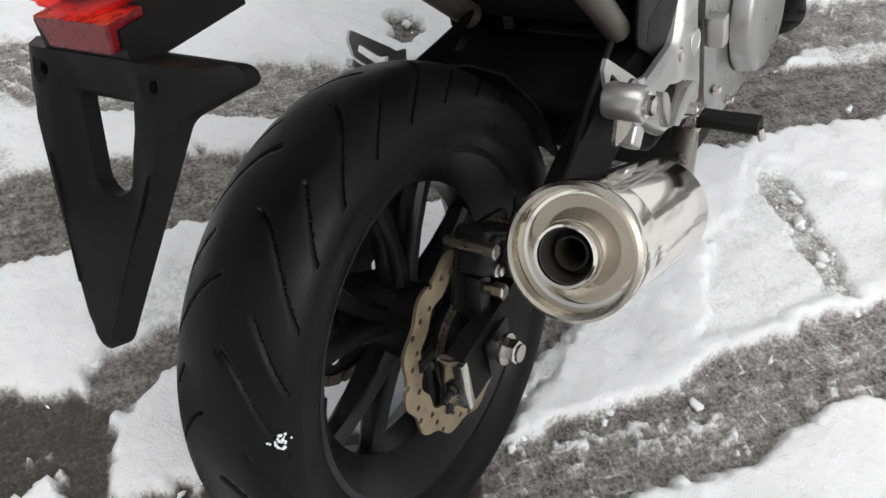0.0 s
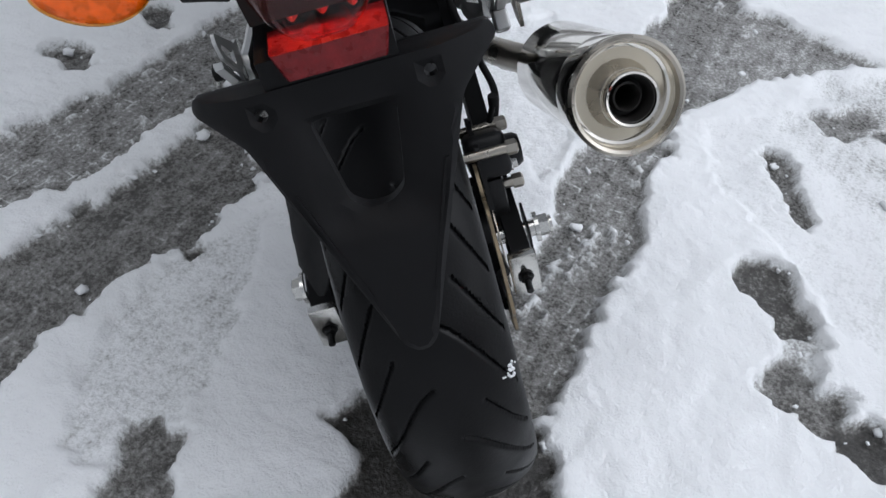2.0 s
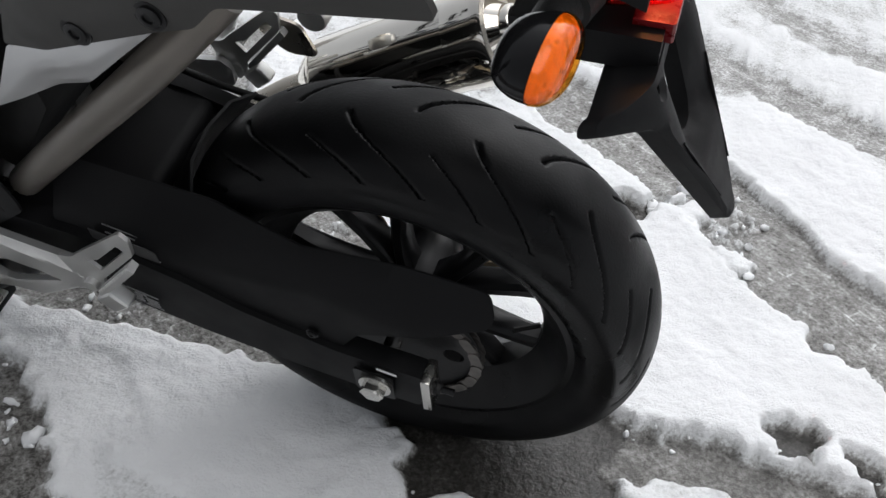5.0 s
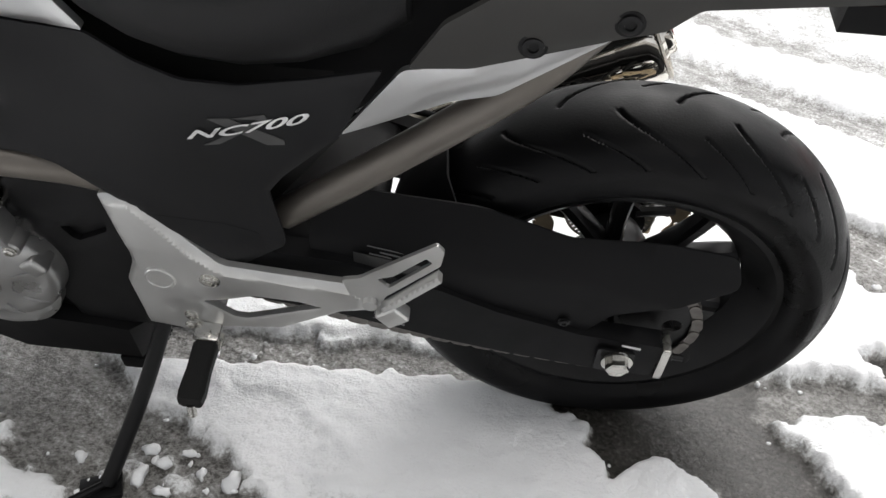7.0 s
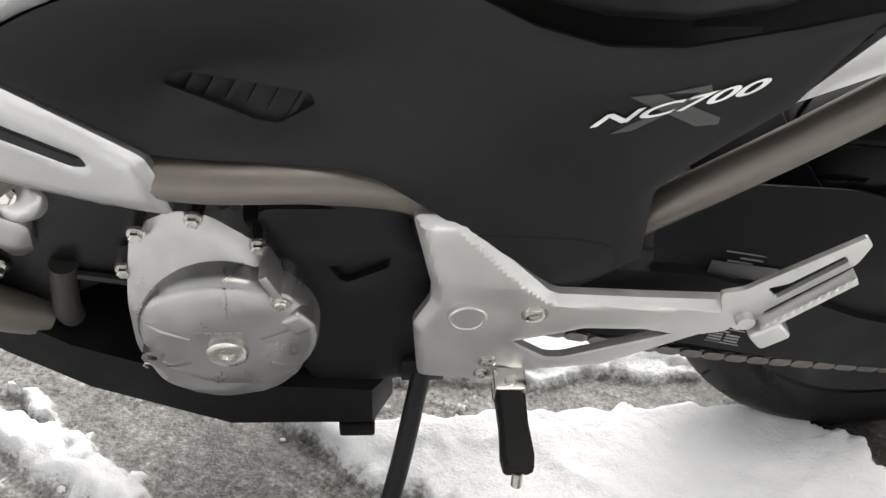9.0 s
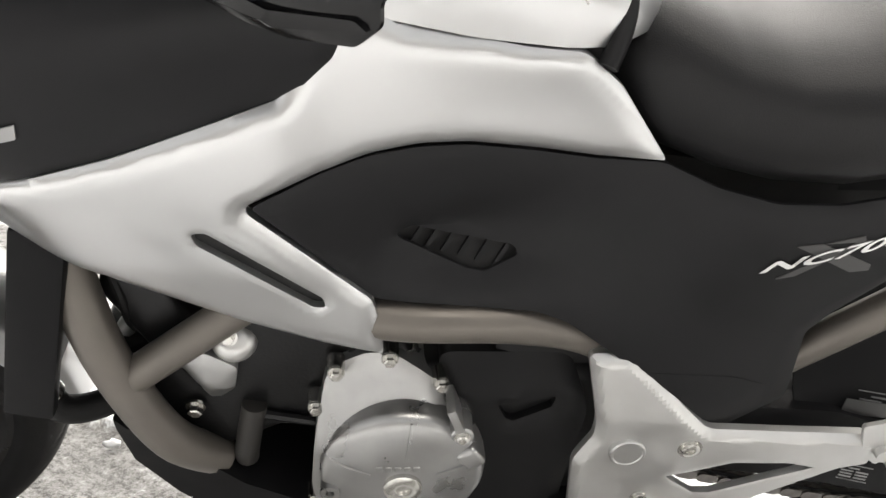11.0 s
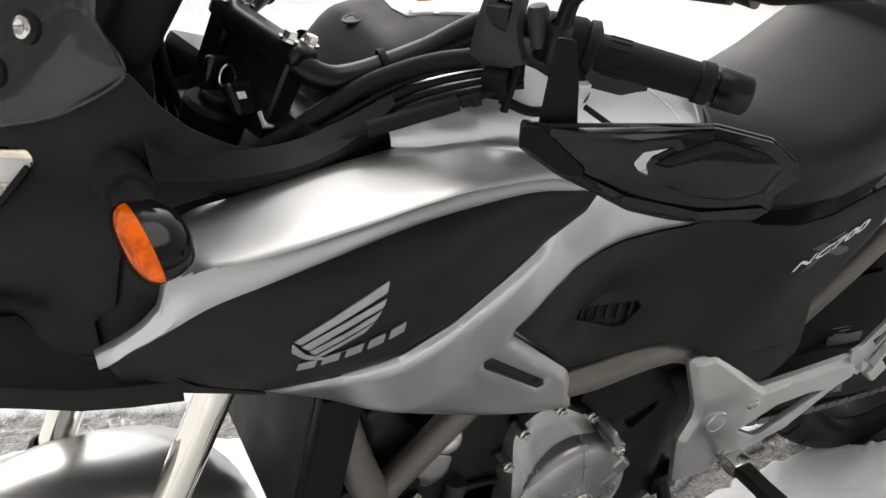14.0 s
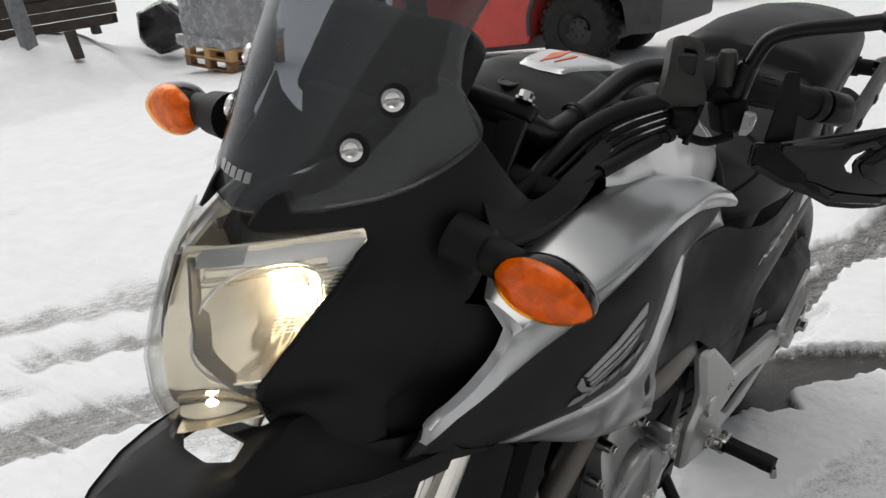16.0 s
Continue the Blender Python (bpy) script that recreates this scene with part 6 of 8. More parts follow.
for pts in ([(1.005, -0.006), (0.955, -0.020), (0.905, -0.024), (0.925, -0.012), (0.965, -0.004)], [(0.995, 0.006), (0.95, 0.002), (0.905, -0.006), (0.90, -0.001), (0.95, 0.008)]):
    part("stripe", sheet(rounded(pts, 0.003), on_lid(0.0108), 0.001, (), 0.008, 0.0), ORANGE, lid)
part("lid_lock", lathe([(0.0, 0.0125), (0.0015, 0.012), (0.0015, 0.0095), (0.0005, 0.009), (0.0005, 0)], (1.056, -0.012, lid_z(1.056, 0.012) + 0.005), (0.12, 0, 1), 24), TAILGREY, lid)
part("lid_rear_seam", tube([(0.6665, y, lid_z(0.6665, y) + 0.0008) for y in (-0.10 + 0.01 * k for k in range(21))], 0.0012, 6, 1), LETTER, lid)
part("tank_side", loft([[Vector((x, y, z)) for y, z in ((-w, a), (-w, b), (w, b), (w, a))] for x, w, a, b in ((0.62, 0.07, 0.78, 0.868), (0.8, 0.085, 0.80, 0.89), (1.0, 0.12, 0.75, 0.945), (1.12, 0.10, 0.75, 0.955))]), COWL, bike, "black inner body under the lid")
part("seat_lip", tube([(0.655, -0.10, 0.872), (0.648, -0.07, 0.900), (0.642, 0.0, 0.913), (0.648, 0.07, 0.900), (0.655, 0.10, 0.872), (0.668, 0.118, 0.845)], 0.009, 10), COWL, bike, "black rim between the lid and the seat")

# -- steering: everything here turns with the bars
RAKE = radians(27)
SO = Vector((1.115, 0, 1.05))
SA = Vector((-math.sin(RAKE), 0, math.cos(RAKE)))
SF = Vector((math.cos(RAKE), 0, math.sin(RAKE)))
STEER = 22.0
TURN = Matrix.Translation(SO) @ Matrix.Rotation(radians(STEER), 4, SA) @ Matrix.Translation(-SO)


def st3(f, l, a):
    return SO + SF * f + Vector((0, l, 0)) + SA * a


def steer(name, bm, mat, parent=None, label="", smooth=40):
    bm.transform(TURN)
    return part(name, bm, mat, parent or bike, label, smooth)


FA = Vector((1.54, 0, 0.30))
rim, arms = rim_bm(FA, 0.218, 0.045, hub=0.04, hubhalf=0.05, phase=0.4)
fw = steer("front_wheel", rim, SATIN, None, "black cast front wheel", 35)
for arm in arms:
    steer("spoke", arm, SATIN, fw, smooth=35)
steer("tyre", tyre_bm(FA, 0.060, 0.300, 0.256, 0.219, 0.042, 300, 32), RUBBER, fw, "black front tyre", 50)
steer("brake_disc", wave_disc(FA, 0.075, 0.155, 0.12), DISC, fw, "wavy drilled front brake disc", 30)
offset = (FA - SO).dot(SF)
down = (FA - SO).dot(SA)
for sd in (1, -1):
    fk = steer("fork_leg", merge(tube([st3(offset - 0.005, sd * 0.1, down - 0.02), st3(offset - 0.005, sd * 0.1, down + 0.24)], 0.026, 20, 1)), CAST, None, "silver lower fork leg")
    steer("fork_tube", tube([st3(offset - 0.005, sd * 0.1, down + 0.2), st3(offset - 0.005, sd * 0.1, -0.27)], 0.0205, 24, 1), CHROME, fk, "polished fork tube")
    steer("dust_seal", lathe([(0, 0.0275), (0.004, 0.029), (0.018, 0.029), (0.022, 0.024)], st3(offset - 0.005, sd * 0.1, down + 0.235), SA, 24), GRIPRUB, fk)
    steer("fork_clamp", lathe([(0, 0.031), (0.03, 0.031), (0.036, 0.026), (-0.02, 0.024)], st3(offset - 0.005, sd * 0.1, -0.24), SA, 24), SATIN, fk)
fender = []
for k in range(19):
    a = radians(20 + 9 * k)
    fender.append([FA + Vector(((0.315 + dr) * math.cos(a), y, (0.315 + dr) * math.sin(a))) for y, dr in ((-0.074, -0.05), (-0.07, -0.015), (-0.045, 0.008), (0, 0.014), (0.045, 0.008), (0.07, -0.015), (0.074, -0.05))])
fd = steer("front_mudguard", loft(fender, False, False), SILVER, None, "silver front mudguard, wet", 60)
steer("lower_yoke", merge(box(None, (0.07, 0.26, 0.035), Matrix.Translation(st3(0.02, 0, -0.25)) @ Matrix.Rotation(-RAKE, 4, "Y"), 0.01)), SATIN, None)
top_yoke = steer("top_yoke", merge(box(None, (0.075, 0.25, 0.03), Matrix.Translation(st3(0.015, 0, -0.075)) @ Matrix.Rotation(-RAKE, 4, "Y"), 0.01)), SATIN, None, "black top yoke")
BF = 0.050
BA = -0.018
half_bar = lambda sd: [st3(BF, 0, BA), st3(BF, sd * 0.05, BA), st3(0.015, sd * 0.078, BA), st3(-0.050, sd * 0.105, 0.030), st3(-0.090, sd * 0.135, 0.083), st3(-0.1, sd * 0.18, 0.102), st3(-0.105, sd * 0.24, 0.106)]
bar = steer("handlebar", tube(half_bar(1), 0.0135, 20), SATIN, None, "black steel handlebar turned to the left")
steer("bar_half", tube(half_bar(-1), 0.0135, 20), SATIN, bar)
cl = steer("bar_clamp", merge(box(None, (0.034, 0.128, 0.020), Matrix.Translation(st3(BF, 0, BA + 0.008)) @ Matrix.Rotation(-RAKE, 4, "Y"), 0.008, 3)), SATIN, bar, "black bridge clamp over the bar")
for sd in (1, -1):
    steer("riser", loft([[st3(BF + f * w, sd * (0.045 + l * w), a) for f, l in ((-1, -0.8), (-0.8, -1), (0.8, -1), (1, -0.8), (1, 0.8), (0.8, 1), (-0.8, 1), (-1, 0.8))] for w, a in ((0.0145, BA + 0.004), (0.014, BA - 0.02), (0.0125, -0.095))]), SATIN, bar, "tall black riser")
    for df in (0.014, -0.014):
        steer("clamp_bolt", bolt(st3(BF + df, sd * 0.048, BA + 0.018), SA, 0.0070, 0.009, True), BRIGHT, bar, smooth=30)
    steer("riser_gusset", merge(box(None, (0.018, 0.05, 0.075), Matrix.Translation(st3(BF, sd * 0.024, BA - 0.042)) @ Matrix.Rotation(-RAKE, 4, "Y"), 0.004)), SATIN, bar)
    steer("cable_tie", lathe([(-0.003, 0.0155), (-0.003, 0.017), (0.003, 0.017), (0.003, 0.0155)], st3(-0.022, sd * 0.093, 0.008), st3(-0.092, sd * 0.135, 0.085) - st3(0.005, sd * 0.078, 0.0), 20, True), GRIPRUB, bar)


def grip(g0, g1, end):
    """Rubber grip with a flange, a collar and a bar-end weight."""
    d = (g1 - g0).normalized()
    L = (g1 - g0).length
    prof = [(-0.008, 0.0), (-0.008, 0.026), (0.0, 0.027), (0.004, 0.020)]
    prof += [(0.004 + (L - 0.018) * k / 12, 0.0172 + 0.0006 * math.sin(math.pi * k / 12)) for k in range(13)]
    prof += [(L - 0.013, 0.0195), (L - 0.002, 0.0198), (L, 0.0185), (L, 0.0)]
    g = part("grip", lathe(prof, g0, d, 28), GRIPRUB, bar, "black rubber grip", bend=False)
    for k in range(14):
        a = 2 * math.pi * k / 14
        u = d.orthogonal().normalized()
        o = u * math.cos(a) + d.cross(u) * math.sin(a)
        part("grip_rib", tube([g0 + d * 0.012 + o * 0.0176, g0 + d * 0.032 + o * 0.0178], 0.0008, 5, 1), GRIPRUB, g, bend=False)
    part("bar_end", lathe([(0.001, 0.0), (0.001, 0.0145), (0.004, 0.0145), (0.004, 0.0188), (0.006, 0.0195), (end - 0.003, 0.0190), (end, 0.0165), (end, 0.0)], g1, d, 28), SATIN, bar, "black bar-end weight", bend=False)
    return d


GI, GE = Vector((0.908, 0.188, 1.064)), Vector((0.822, 0.254, 1.040))
gdir = grip(GI, GE, 0.036)
sb = part("switch_box", lathe([(-0.052, 0.0), (-0.052, 0.019), (-0.046, 0.024), (-0.014, 0.0265), (-0.008, 0.024), (-0.008, 0.0)], GI, gdir, 14), BLACK, bar, "black switch housing", 30, bend=False)
part("switch_lower", box((0.930, 0.187, 1.036), (0.034, 0.036, 0.036), pose(0, 0, 0, 10, 15, -38), 0.008, 3), BLACK, sb, bend=False)
part("switch_button", loft([[Vector((0.934, 0.206, 1.035)) + Vector((x * k, y, z * k)) for x, z in ((-0.010, 0.010), (0.004, 0.012), (0.008, -0.014))] for k, y in ((1.0, 0.0), (0.9, 0.008), (0.5, 0.012))]), LETTER, sb, "beige horn button", 20, bend=False)
AX = Vector((-0.64, 0.77, 0.0)).normalized()
CN = Vector((0.72, 0.60, 0.35))
CN = (CN - AX * CN.dot(AX)).normalized()
UPB = CN.cross(AX)
UPB = UPB if UPB.z > 0 else -UPB
PC = Vector((0.978, 0.142, 1.086))
pb_out = [(-0.014, 0.036), (0.020, 0.032), (0.018, -0.004), (0.030, -0.036), (-0.026, -0.044), (-0.020, -0.012)]
pb_hole = [(-0.003, 0.022), (0.012, 0.019), (0.010, -0.008), (-0.003, -0.004)]
pm = part("lever_perch", sheet(rounded(pb_out, 0.013, 5), lambda a, b, d: PC + AX * a + UPB * b + CN * (0.018 - 7.0 * b * b - d), 0.024, [rounded(pb_hole, 0.003)], 0.009, 0.003), TAILGREY, bar, "flared dark grey perch with a window", 35, bend=False)
part("perch_recess", box(PC + CN * 0.004, (0.022, 0.022, 0.036), pose(0, 0, 0, 0, 0, 40), 0.004), DARK, pm, bend=False)
part("lever_pivot", merge(box((0.987, 0.155, 1.036), (0.022, 0.026, 0.03), pose(0, 0, 0, 0, 20, 40), 0.005), tube([(0.985, 0.158, 1.02), (0.965, 0.180, 1.012), (0.945, 0.20, 1.020)], 0.005, 10), tube([(0.975, 0.17, 1.055), (0.985, 0.165, 1.01)], 0.004, 8)), BLACK, pm, bend=False)
part("pivot_cap", lathe([(-0.03, 0.009), (0.0, 0.010), (0.006, 0.008), (0.008, 0.0)], (0.968, 0.185, 1.108), (0.1, -0.1, 1), 18), TAILGREY, pm, bend=False)
mr_ = part("mirror", merge(tube([(0.957, 0.198, 1.075), (0.957, 0.208, 1.105), (0.956, 0.219, 1.131), (0.951, 0.245, 1.145), (0.941, 0.29, 1.158), (0.931, 0.318, 1.166)], 0.0078, 14), lathe([(0, 0.008), (0.003, 0.0105), (0.04, 0.0145), (0.042, 0.012), (0.058, 0.017), (0.058, 0.0)], (0.933, 0.312, 1.164), (-0.40, 0.88, 0.2), 20), lathe([(-0.02, 0.0), (-0.02, 0.012), (0.012, 0.011), (0.016, 0.0085)], (0.957, 0.202, 1.088), (0, 0.2, 1), 16)), SATIN, bike, "black mirror stalk with a rubber cone", bend=False)
M0 = Vector((0.913, 0.350, 1.157))
MU = Vector((-0.072, 0.135, 0.036)).normalized()
MV = Vector((0.02, -0.22, 0.97))
MV = (MV - MU * MV.dot(MU)).normalized()
MN = MU.cross(MV)
MN = MN if MN.x > 0 else -MN
mo = rounded([(0.0, 0.016), (0.022, 0.0), (0.150, 0.004), (0.168, 0.03), (0.165, 0.085), (0.14, 0.105), (0.03, 0.100), (0.004, 0.075)], 0.02, 4)
part("mirror_head", loft([[M0 + MU * (0.084 + (p.x - 0.084) * k) + MV * (0.052 + (p.y - 0.052) * k) + MN * n for p in mo] for k, n in ((0.94, -0.012), (1.0, -0.008), (1.0, 0.008), (0.88, 0.03), (0.6, 0.042), (0.2, 0.046))]), BLACK, mr_, "black mirror head", 50, bend=False)
part("mirror_glass", loft([[M0 + MU * (0.084 + (p.x - 0.084) * 0.9) + MV * (0.052 + (p.y - 0.052) * 0.88) + MN * n for p in mo] for n in (-0.011, -0.0135)]), CHROME, mr_, "mirror glass", bend=False)
# right-hand end of the bar, mirrored
r0, r1 = TURN @ st3(-0.118, -0.262, 0.108), TURN @ st3(-0.165, -0.355, 0.122)
grip(r0, r1, 0.036)
steer("switch_box", merge(box(None, (0.045, 0.052, 0.05), Matrix.Translation(st3(-0.108, -0.225, 0.105)) @ Matrix.Rotation(-RAKE, 4, "Y"), 0.012, 3)), BLACK, bar, "black switch housing")
steer("brake_lever", tube([st3(-0.075, -0.20, 0.10), st3(-0.07, -0.25, 0.09), st3(-0.10, -0.31, 0.09), st3(-0.135, -0.375, 0.098)], 0.006, 10), SATIN, bar)
m2 = steer("mirror", tube([st3(-0.085, -0.20, 0.115), st3(-0.08, -0.215, 0.16), st3(-0.08, -0.25, 0.18), st3(-0.085, -0.33, 0.20)], 0.0078, 12), SATIN, None, "black mirror stalk")
steer("mirror_head", loft([[st3(-0.085 + f, -(0.40 + x * w), 0.235 + z * h) for x, z in ((-1, -0.5), (-0.75, -0.95), (0.5, -1), (0.95, -0.7), (1, 0.4), (0.75, 0.9), (-0.6, 0.8), (-0.95, 0.4))] for f, w, h in ((0.035, 0.03, 0.02), (0.03, 0.06, 0.036), (0.0, 0.078, 0.048), (-0.015, 0.078, 0.048))]), BLACK, m2, "black mirror head", 40)
# hand guard on the left bar
GO = Vector((1.023, 0.253, 1.036))
GU = Vector((-0.7715, 0.6313, -0.0789))
GV = Vector((0.0834, -0.0227, -0.9963))
GN = Vector((0.6307, 0.7752, 0.0351))
guard_out = [(0.004, -0.008), (0.027, -0.012), (0.155, -0.037), (0.199, -0.032), (0.224, -0.016), (0.230, 0.0), (0.216, 0.016), (0.217, 0.028), (0.205, 0.042), (0.165, 0.052), (0.138, 0.054), (0.104, 0.052), (0.075, 0.040), (0.041, 0.031), (0.005, 0.016)]
bulge = lambda a, b: 0.022 * math.sin(math.pi * min(max(a / 0.23, 0), 1)) * (1 - ((b - 0.008) / 0.06) ** 2)
on_guard = lambda lift: (lambda a, b, d: GO + GU * a + GV * b + GN * (bulge(a, b) + lift - d))
hg = part("hand_guard", sheet(rounded(guard_out, 0.003), on_guard(0), 0.005, [rounded([(0.099, 0.003), (0.105, -0.008), (0.127, -0.016), (0.112, -0.005), (0.109, 0.002), (0.113, 0.011), (0.104, 0.009)], 0.001)], 0.007, 0.002), GLOSSBLACK, bar, "glossy black plastic hand guard", 40)
part("guard_pad", sheet(rounded([(0.113, 0.0), (0.130, -0.014), (0.158, -0.028), (0.198, -0.021), (0.214, -0.010), (0.208, 0.013), (0.180, 0.022), (0.153, 0.022), (0.122, 0.013)], 0.006), on_guard(0.006), 0.008, (), 0.007, 0.004), GLOSSBLACK, hg, "raised panel of the guard", 40)
part("guard_rib", sheet(rounded([(0.006, 0.014), (0.014, 0.010), (0.08, 0.026), (0.10, 0.032), (0.16, 0.036), (0.207, 0.026), (0.214, 0.030), (0.16, 0.046), (0.10, 0.044), (0.05, 0.028)], 0.002), on_guard(0.006), 0.009, (), 0.007, 0.003), GLOSSBLACK, hg, smooth=35)
part("guard_edge", sheet(rounded([(0.030, -0.011), (0.155, -0.036), (0.199, -0.031), (0.223, -0.015), (0.198, -0.026), (0.155, -0.031), (0.10, -0.019), (0.03, -0.004)], 0.002), on_guard(0.005), 0.007, (), 0.007, 0.002), GLOSSBLACK, hg, smooth=35)
part("guard_lug", sheet(rounded([(0.006, -0.005), (0.022, -0.009), (0.062, 0.016), (0.062, 0.030), (0.045, 0.027), (0.006, 0.012)], 0.003), on_guard(0.005), 0.009, (), 0.007, 0.003), BLACK, hg)
part("guard_arm", sheet(rounded([(0.018, 0.000), (0.050, -0.010), (0.044, -0.05), (0.036, -0.080), (0.022, -0.080), (0.020, -0.05)], 0.003), lambda a, b, d: GO + GU * a + GV * b + GN * (-0.003 - 0.10 * max(0.0, -0.05 - b) - d), 0.004, (), 0.012, 0.001), BLACK, bar, "flat black bracket of the hand guard")
# cables: a taped loom, the clutch cable in its sleeve and thin leads
part("cable_loom", tube([(1.23, 0.055, 0.95), (1.17, 0.078, 0.985), (1.12, 0.085, 1.012), (1.08, 0.092, 1.030), (1.03, 0.112, 1.046), (0.985, 0.145, 1.056)], 0.0095, 12), GRIPRUB, bar, "taped black cable loom", bend=False)
cc = part("clutch_cable", tube([(1.25, 0.075, 0.94), (1.17, 0.105, 0.975), (1.105, 0.130, 1.003), (1.06, 0.140, 1.012), (1.0, 0.155, 1.026), (0.985, 0.160, 1.030)], 0.0040, 10), GRIPRUB, bar, "black clutch cable", bend=False)
part("cable_sleeve", merge(tube([(1.108, 0.129, 1.002), (1.06, 0.140, 1.012), (1.025, 0.149, 1.020)], 0.0078, 14), lathe([(0, 0.006), (0.01, 0.006), (0.01, 0.0075), (0.018, 0.0075), (0.018, 0.004)], (1.022, 0.150, 1.0205), (-0.8, 0.25, 0.15), 12)), GRIPRUB, cc, "rubber adjuster sleeve", bend=False)
for q in range(4):
    part("cable", tube([(1.22, 0.06 + 0.012 * q, 0.945), (1.14, 0.092 + 0.008 * q, 0.992 - 0.004 * q), (1.06, 0.105 + 0.006 * q, 1.028 - 0.006 * q), (1.0, 0.135 + 0.005 * q, 1.046 - 0.006 * q), (0.965, 0.165, 1.05 - 0.006 * q)], 0.0030 + 0.0007 * (q % 2), 8), GRIPRUB, bar, bend=False)
for q in range(3):
    part("cable", tube([(1.235 + 0.01 * q, -0.04 - 0.01 * q, 0.96), (1.245, -0.055 - 0.01 * q, 1.05), (1.20, -0.10 - 0.012 * q, 1.13), (1.13, -0.15, 1.14)], 0.0042, 8), GRIPRUB, bar, bend=False)
part("lead", tube([(0.925, 0.208, 1.02), (0.89, 0.225, 0.99), (0.865, 0.215, 0.955), (0.86, 0.19, 0.92)], 0.0028, 8), GRIPRUB, bar, bend=False)
# ignition and key
ig = part("ignition_lock", merge(lathe([(-0.05, 0.0), (-0.05, 0.030), (0.0, 0.032), (0.005, 0.028), (0.005, 0.019), (0.010, 0.018), (0.010, 0)], (1.215, 0.015, 1.0), (-0.35, 0.1, 0.93), 28)), BLACK, bike, "ignition lock with a key and tags", bend=False)
part("lock_ring", lathe([(0, 0.019), (0.003, 0.019), (0.003, 0.014), (0, 0.014)], (1.211, 0.016, 1.011), (-0.35, 0.1, 0.93), 24, True), TAILGREY, ig, bend=False)
part("key_head", box((1.214, 0.022, 1.036), (0.030, 0.010, 0.034), pose(0, 0, 0, -10, -20, 35), 0.006, 3), GLOSSBLACK, ig, "black key head", bend=False)
part("key_ring", tube([Vector((1.205, 0.032, 1.032)) + Vector((0.009 * math.cos(a), 0.006 * math.cos(a), 0.013 * math.sin(a))) for a in (2 * math.pi * k / 20 for k in range(21))], 0.0014, 6, 1, False), BRIGHT, ig, bend=False)
fob = part("key_fob", box((1.196, 0.043, 1.014), (0.036, 0.012, 0.034), pose(0, 0, 0, 35, -15, 30), 0.0055, 3), GLOSSBLACK, ig, "rounded black key fob", bend=False)
part("fob_mark", box(Vector((1.198, 0.0475, 1.020)), (0.012, 0.002, 0.008), pose(0, 0, 0, 35, -15, 30), 0.0008), LETTER, fob, bend=False)
part("key_tag", box((1.181, 0.060, 0.997), (0.013, 0.004, 0.017), pose(0, 0, 0, 40, -25, 30), 0.001), LETTER, ig, "small pale tag", bend=False)
part("key_tag", box((1.163, 0.078, 0.984), (0.011, 0.004, 0.018), pose(0, 0, 0, 40, 25, 30), 0.001), BRIGHT, ig, "small metal tag", bend=False)
trim_in = spline([(1.30, 0.115, 1.035), (1.24, 0.12, 1.008), (1.18, 0.113, 0.998), (1.13, 0.108, 1.004), (1.075, 0.112, 1.024)], 6)
trim_out = spline([(1.30, 0.132, 0.998), (1.24, 0.138, 0.988), (1.18, 0.136, 0.984), (1.13, 0.132, 0.992), (1.076, 0.124, 1.018)], 6)
part("cockpit_trim", loft([[a, b, b + Vector((0, -0.004, -0.012)), a + Vector((0, -0.002, -0.045))] for a, b in zip(trim_in, trim_out)]), COWL, bike, "matte black trim along the cockpit", 40, bend=False)

# -- front cowl, lamp and screen
cowl = [(1.196, 0.976), (1.245, 0.966), (1.292, 0.962), (1.325, 0.945), (1.338, 0.93), (1.352, 0.862), (1.372, 0.842), (1.372, 0.802), (1.355, 0.765), (1.40, 0.768), (1.435, 0.780), (1.452, 0.80), (1.458, 0.835), (1.474, 0.874), (1.477, 0.890), (1.460, 0.921), (1.436, 0.954), (1.410, 0.977), (1.383, 1.003), (1.386, 1.016), (1.424, 1.020), (1.462, 1.022), (1.468, 1.026), (1.450, 1.046), (1.44, 1.050), (1.40, 1.054), (1.345, 1.066), (1.30, 1.085), (1.285, 1.060), (1.262, 1.034), (1.228, 1.008), (1.196, 0.994)]
for sd in (1, -1):
    panel("front_cowl", cowl, COWL, 0.0, thick=0.005, side=sd, label="matte black plastic front cowl", step=0.012, surface=tucked)
    panel("inner_cowl", [(1.350, 0.945), (1.285, 0.930), (1.275, 0.890), (1.290, 0.830), (1.310, 0.765), (1.385, 0.765), (1.385, 0.850)], COWL, -0.010, thick=0.004, side=sd, step=0.014)
    panel("lower_cowl", [(1.405, 0.800), (1.405, 0.752), (1.356, 0.749), (1.315, 0.750), (1.268, 0.735), (1.229, 0.712), (1.229, 0.720), (1.30, 0.762), (1.34, 0.80)], COWL, 0.002, thick=0.005, side=sd)
    for q in range(5):
        z = 0.87 + 0.016 * q
        panel("cowl_fin", [(1.373 - 0.4 * (z - 0.86), z), (1.390 - 0.2 * (z - 0.86), z + 0.003), (1.390 - 0.2 * (z - 0.86), z + 0.007), (1.373 - 0.4 * (z - 0.86), z + 0.005)], COWL, 0.0015, thick=0.004, step=0, side=sd, round_=0.001)
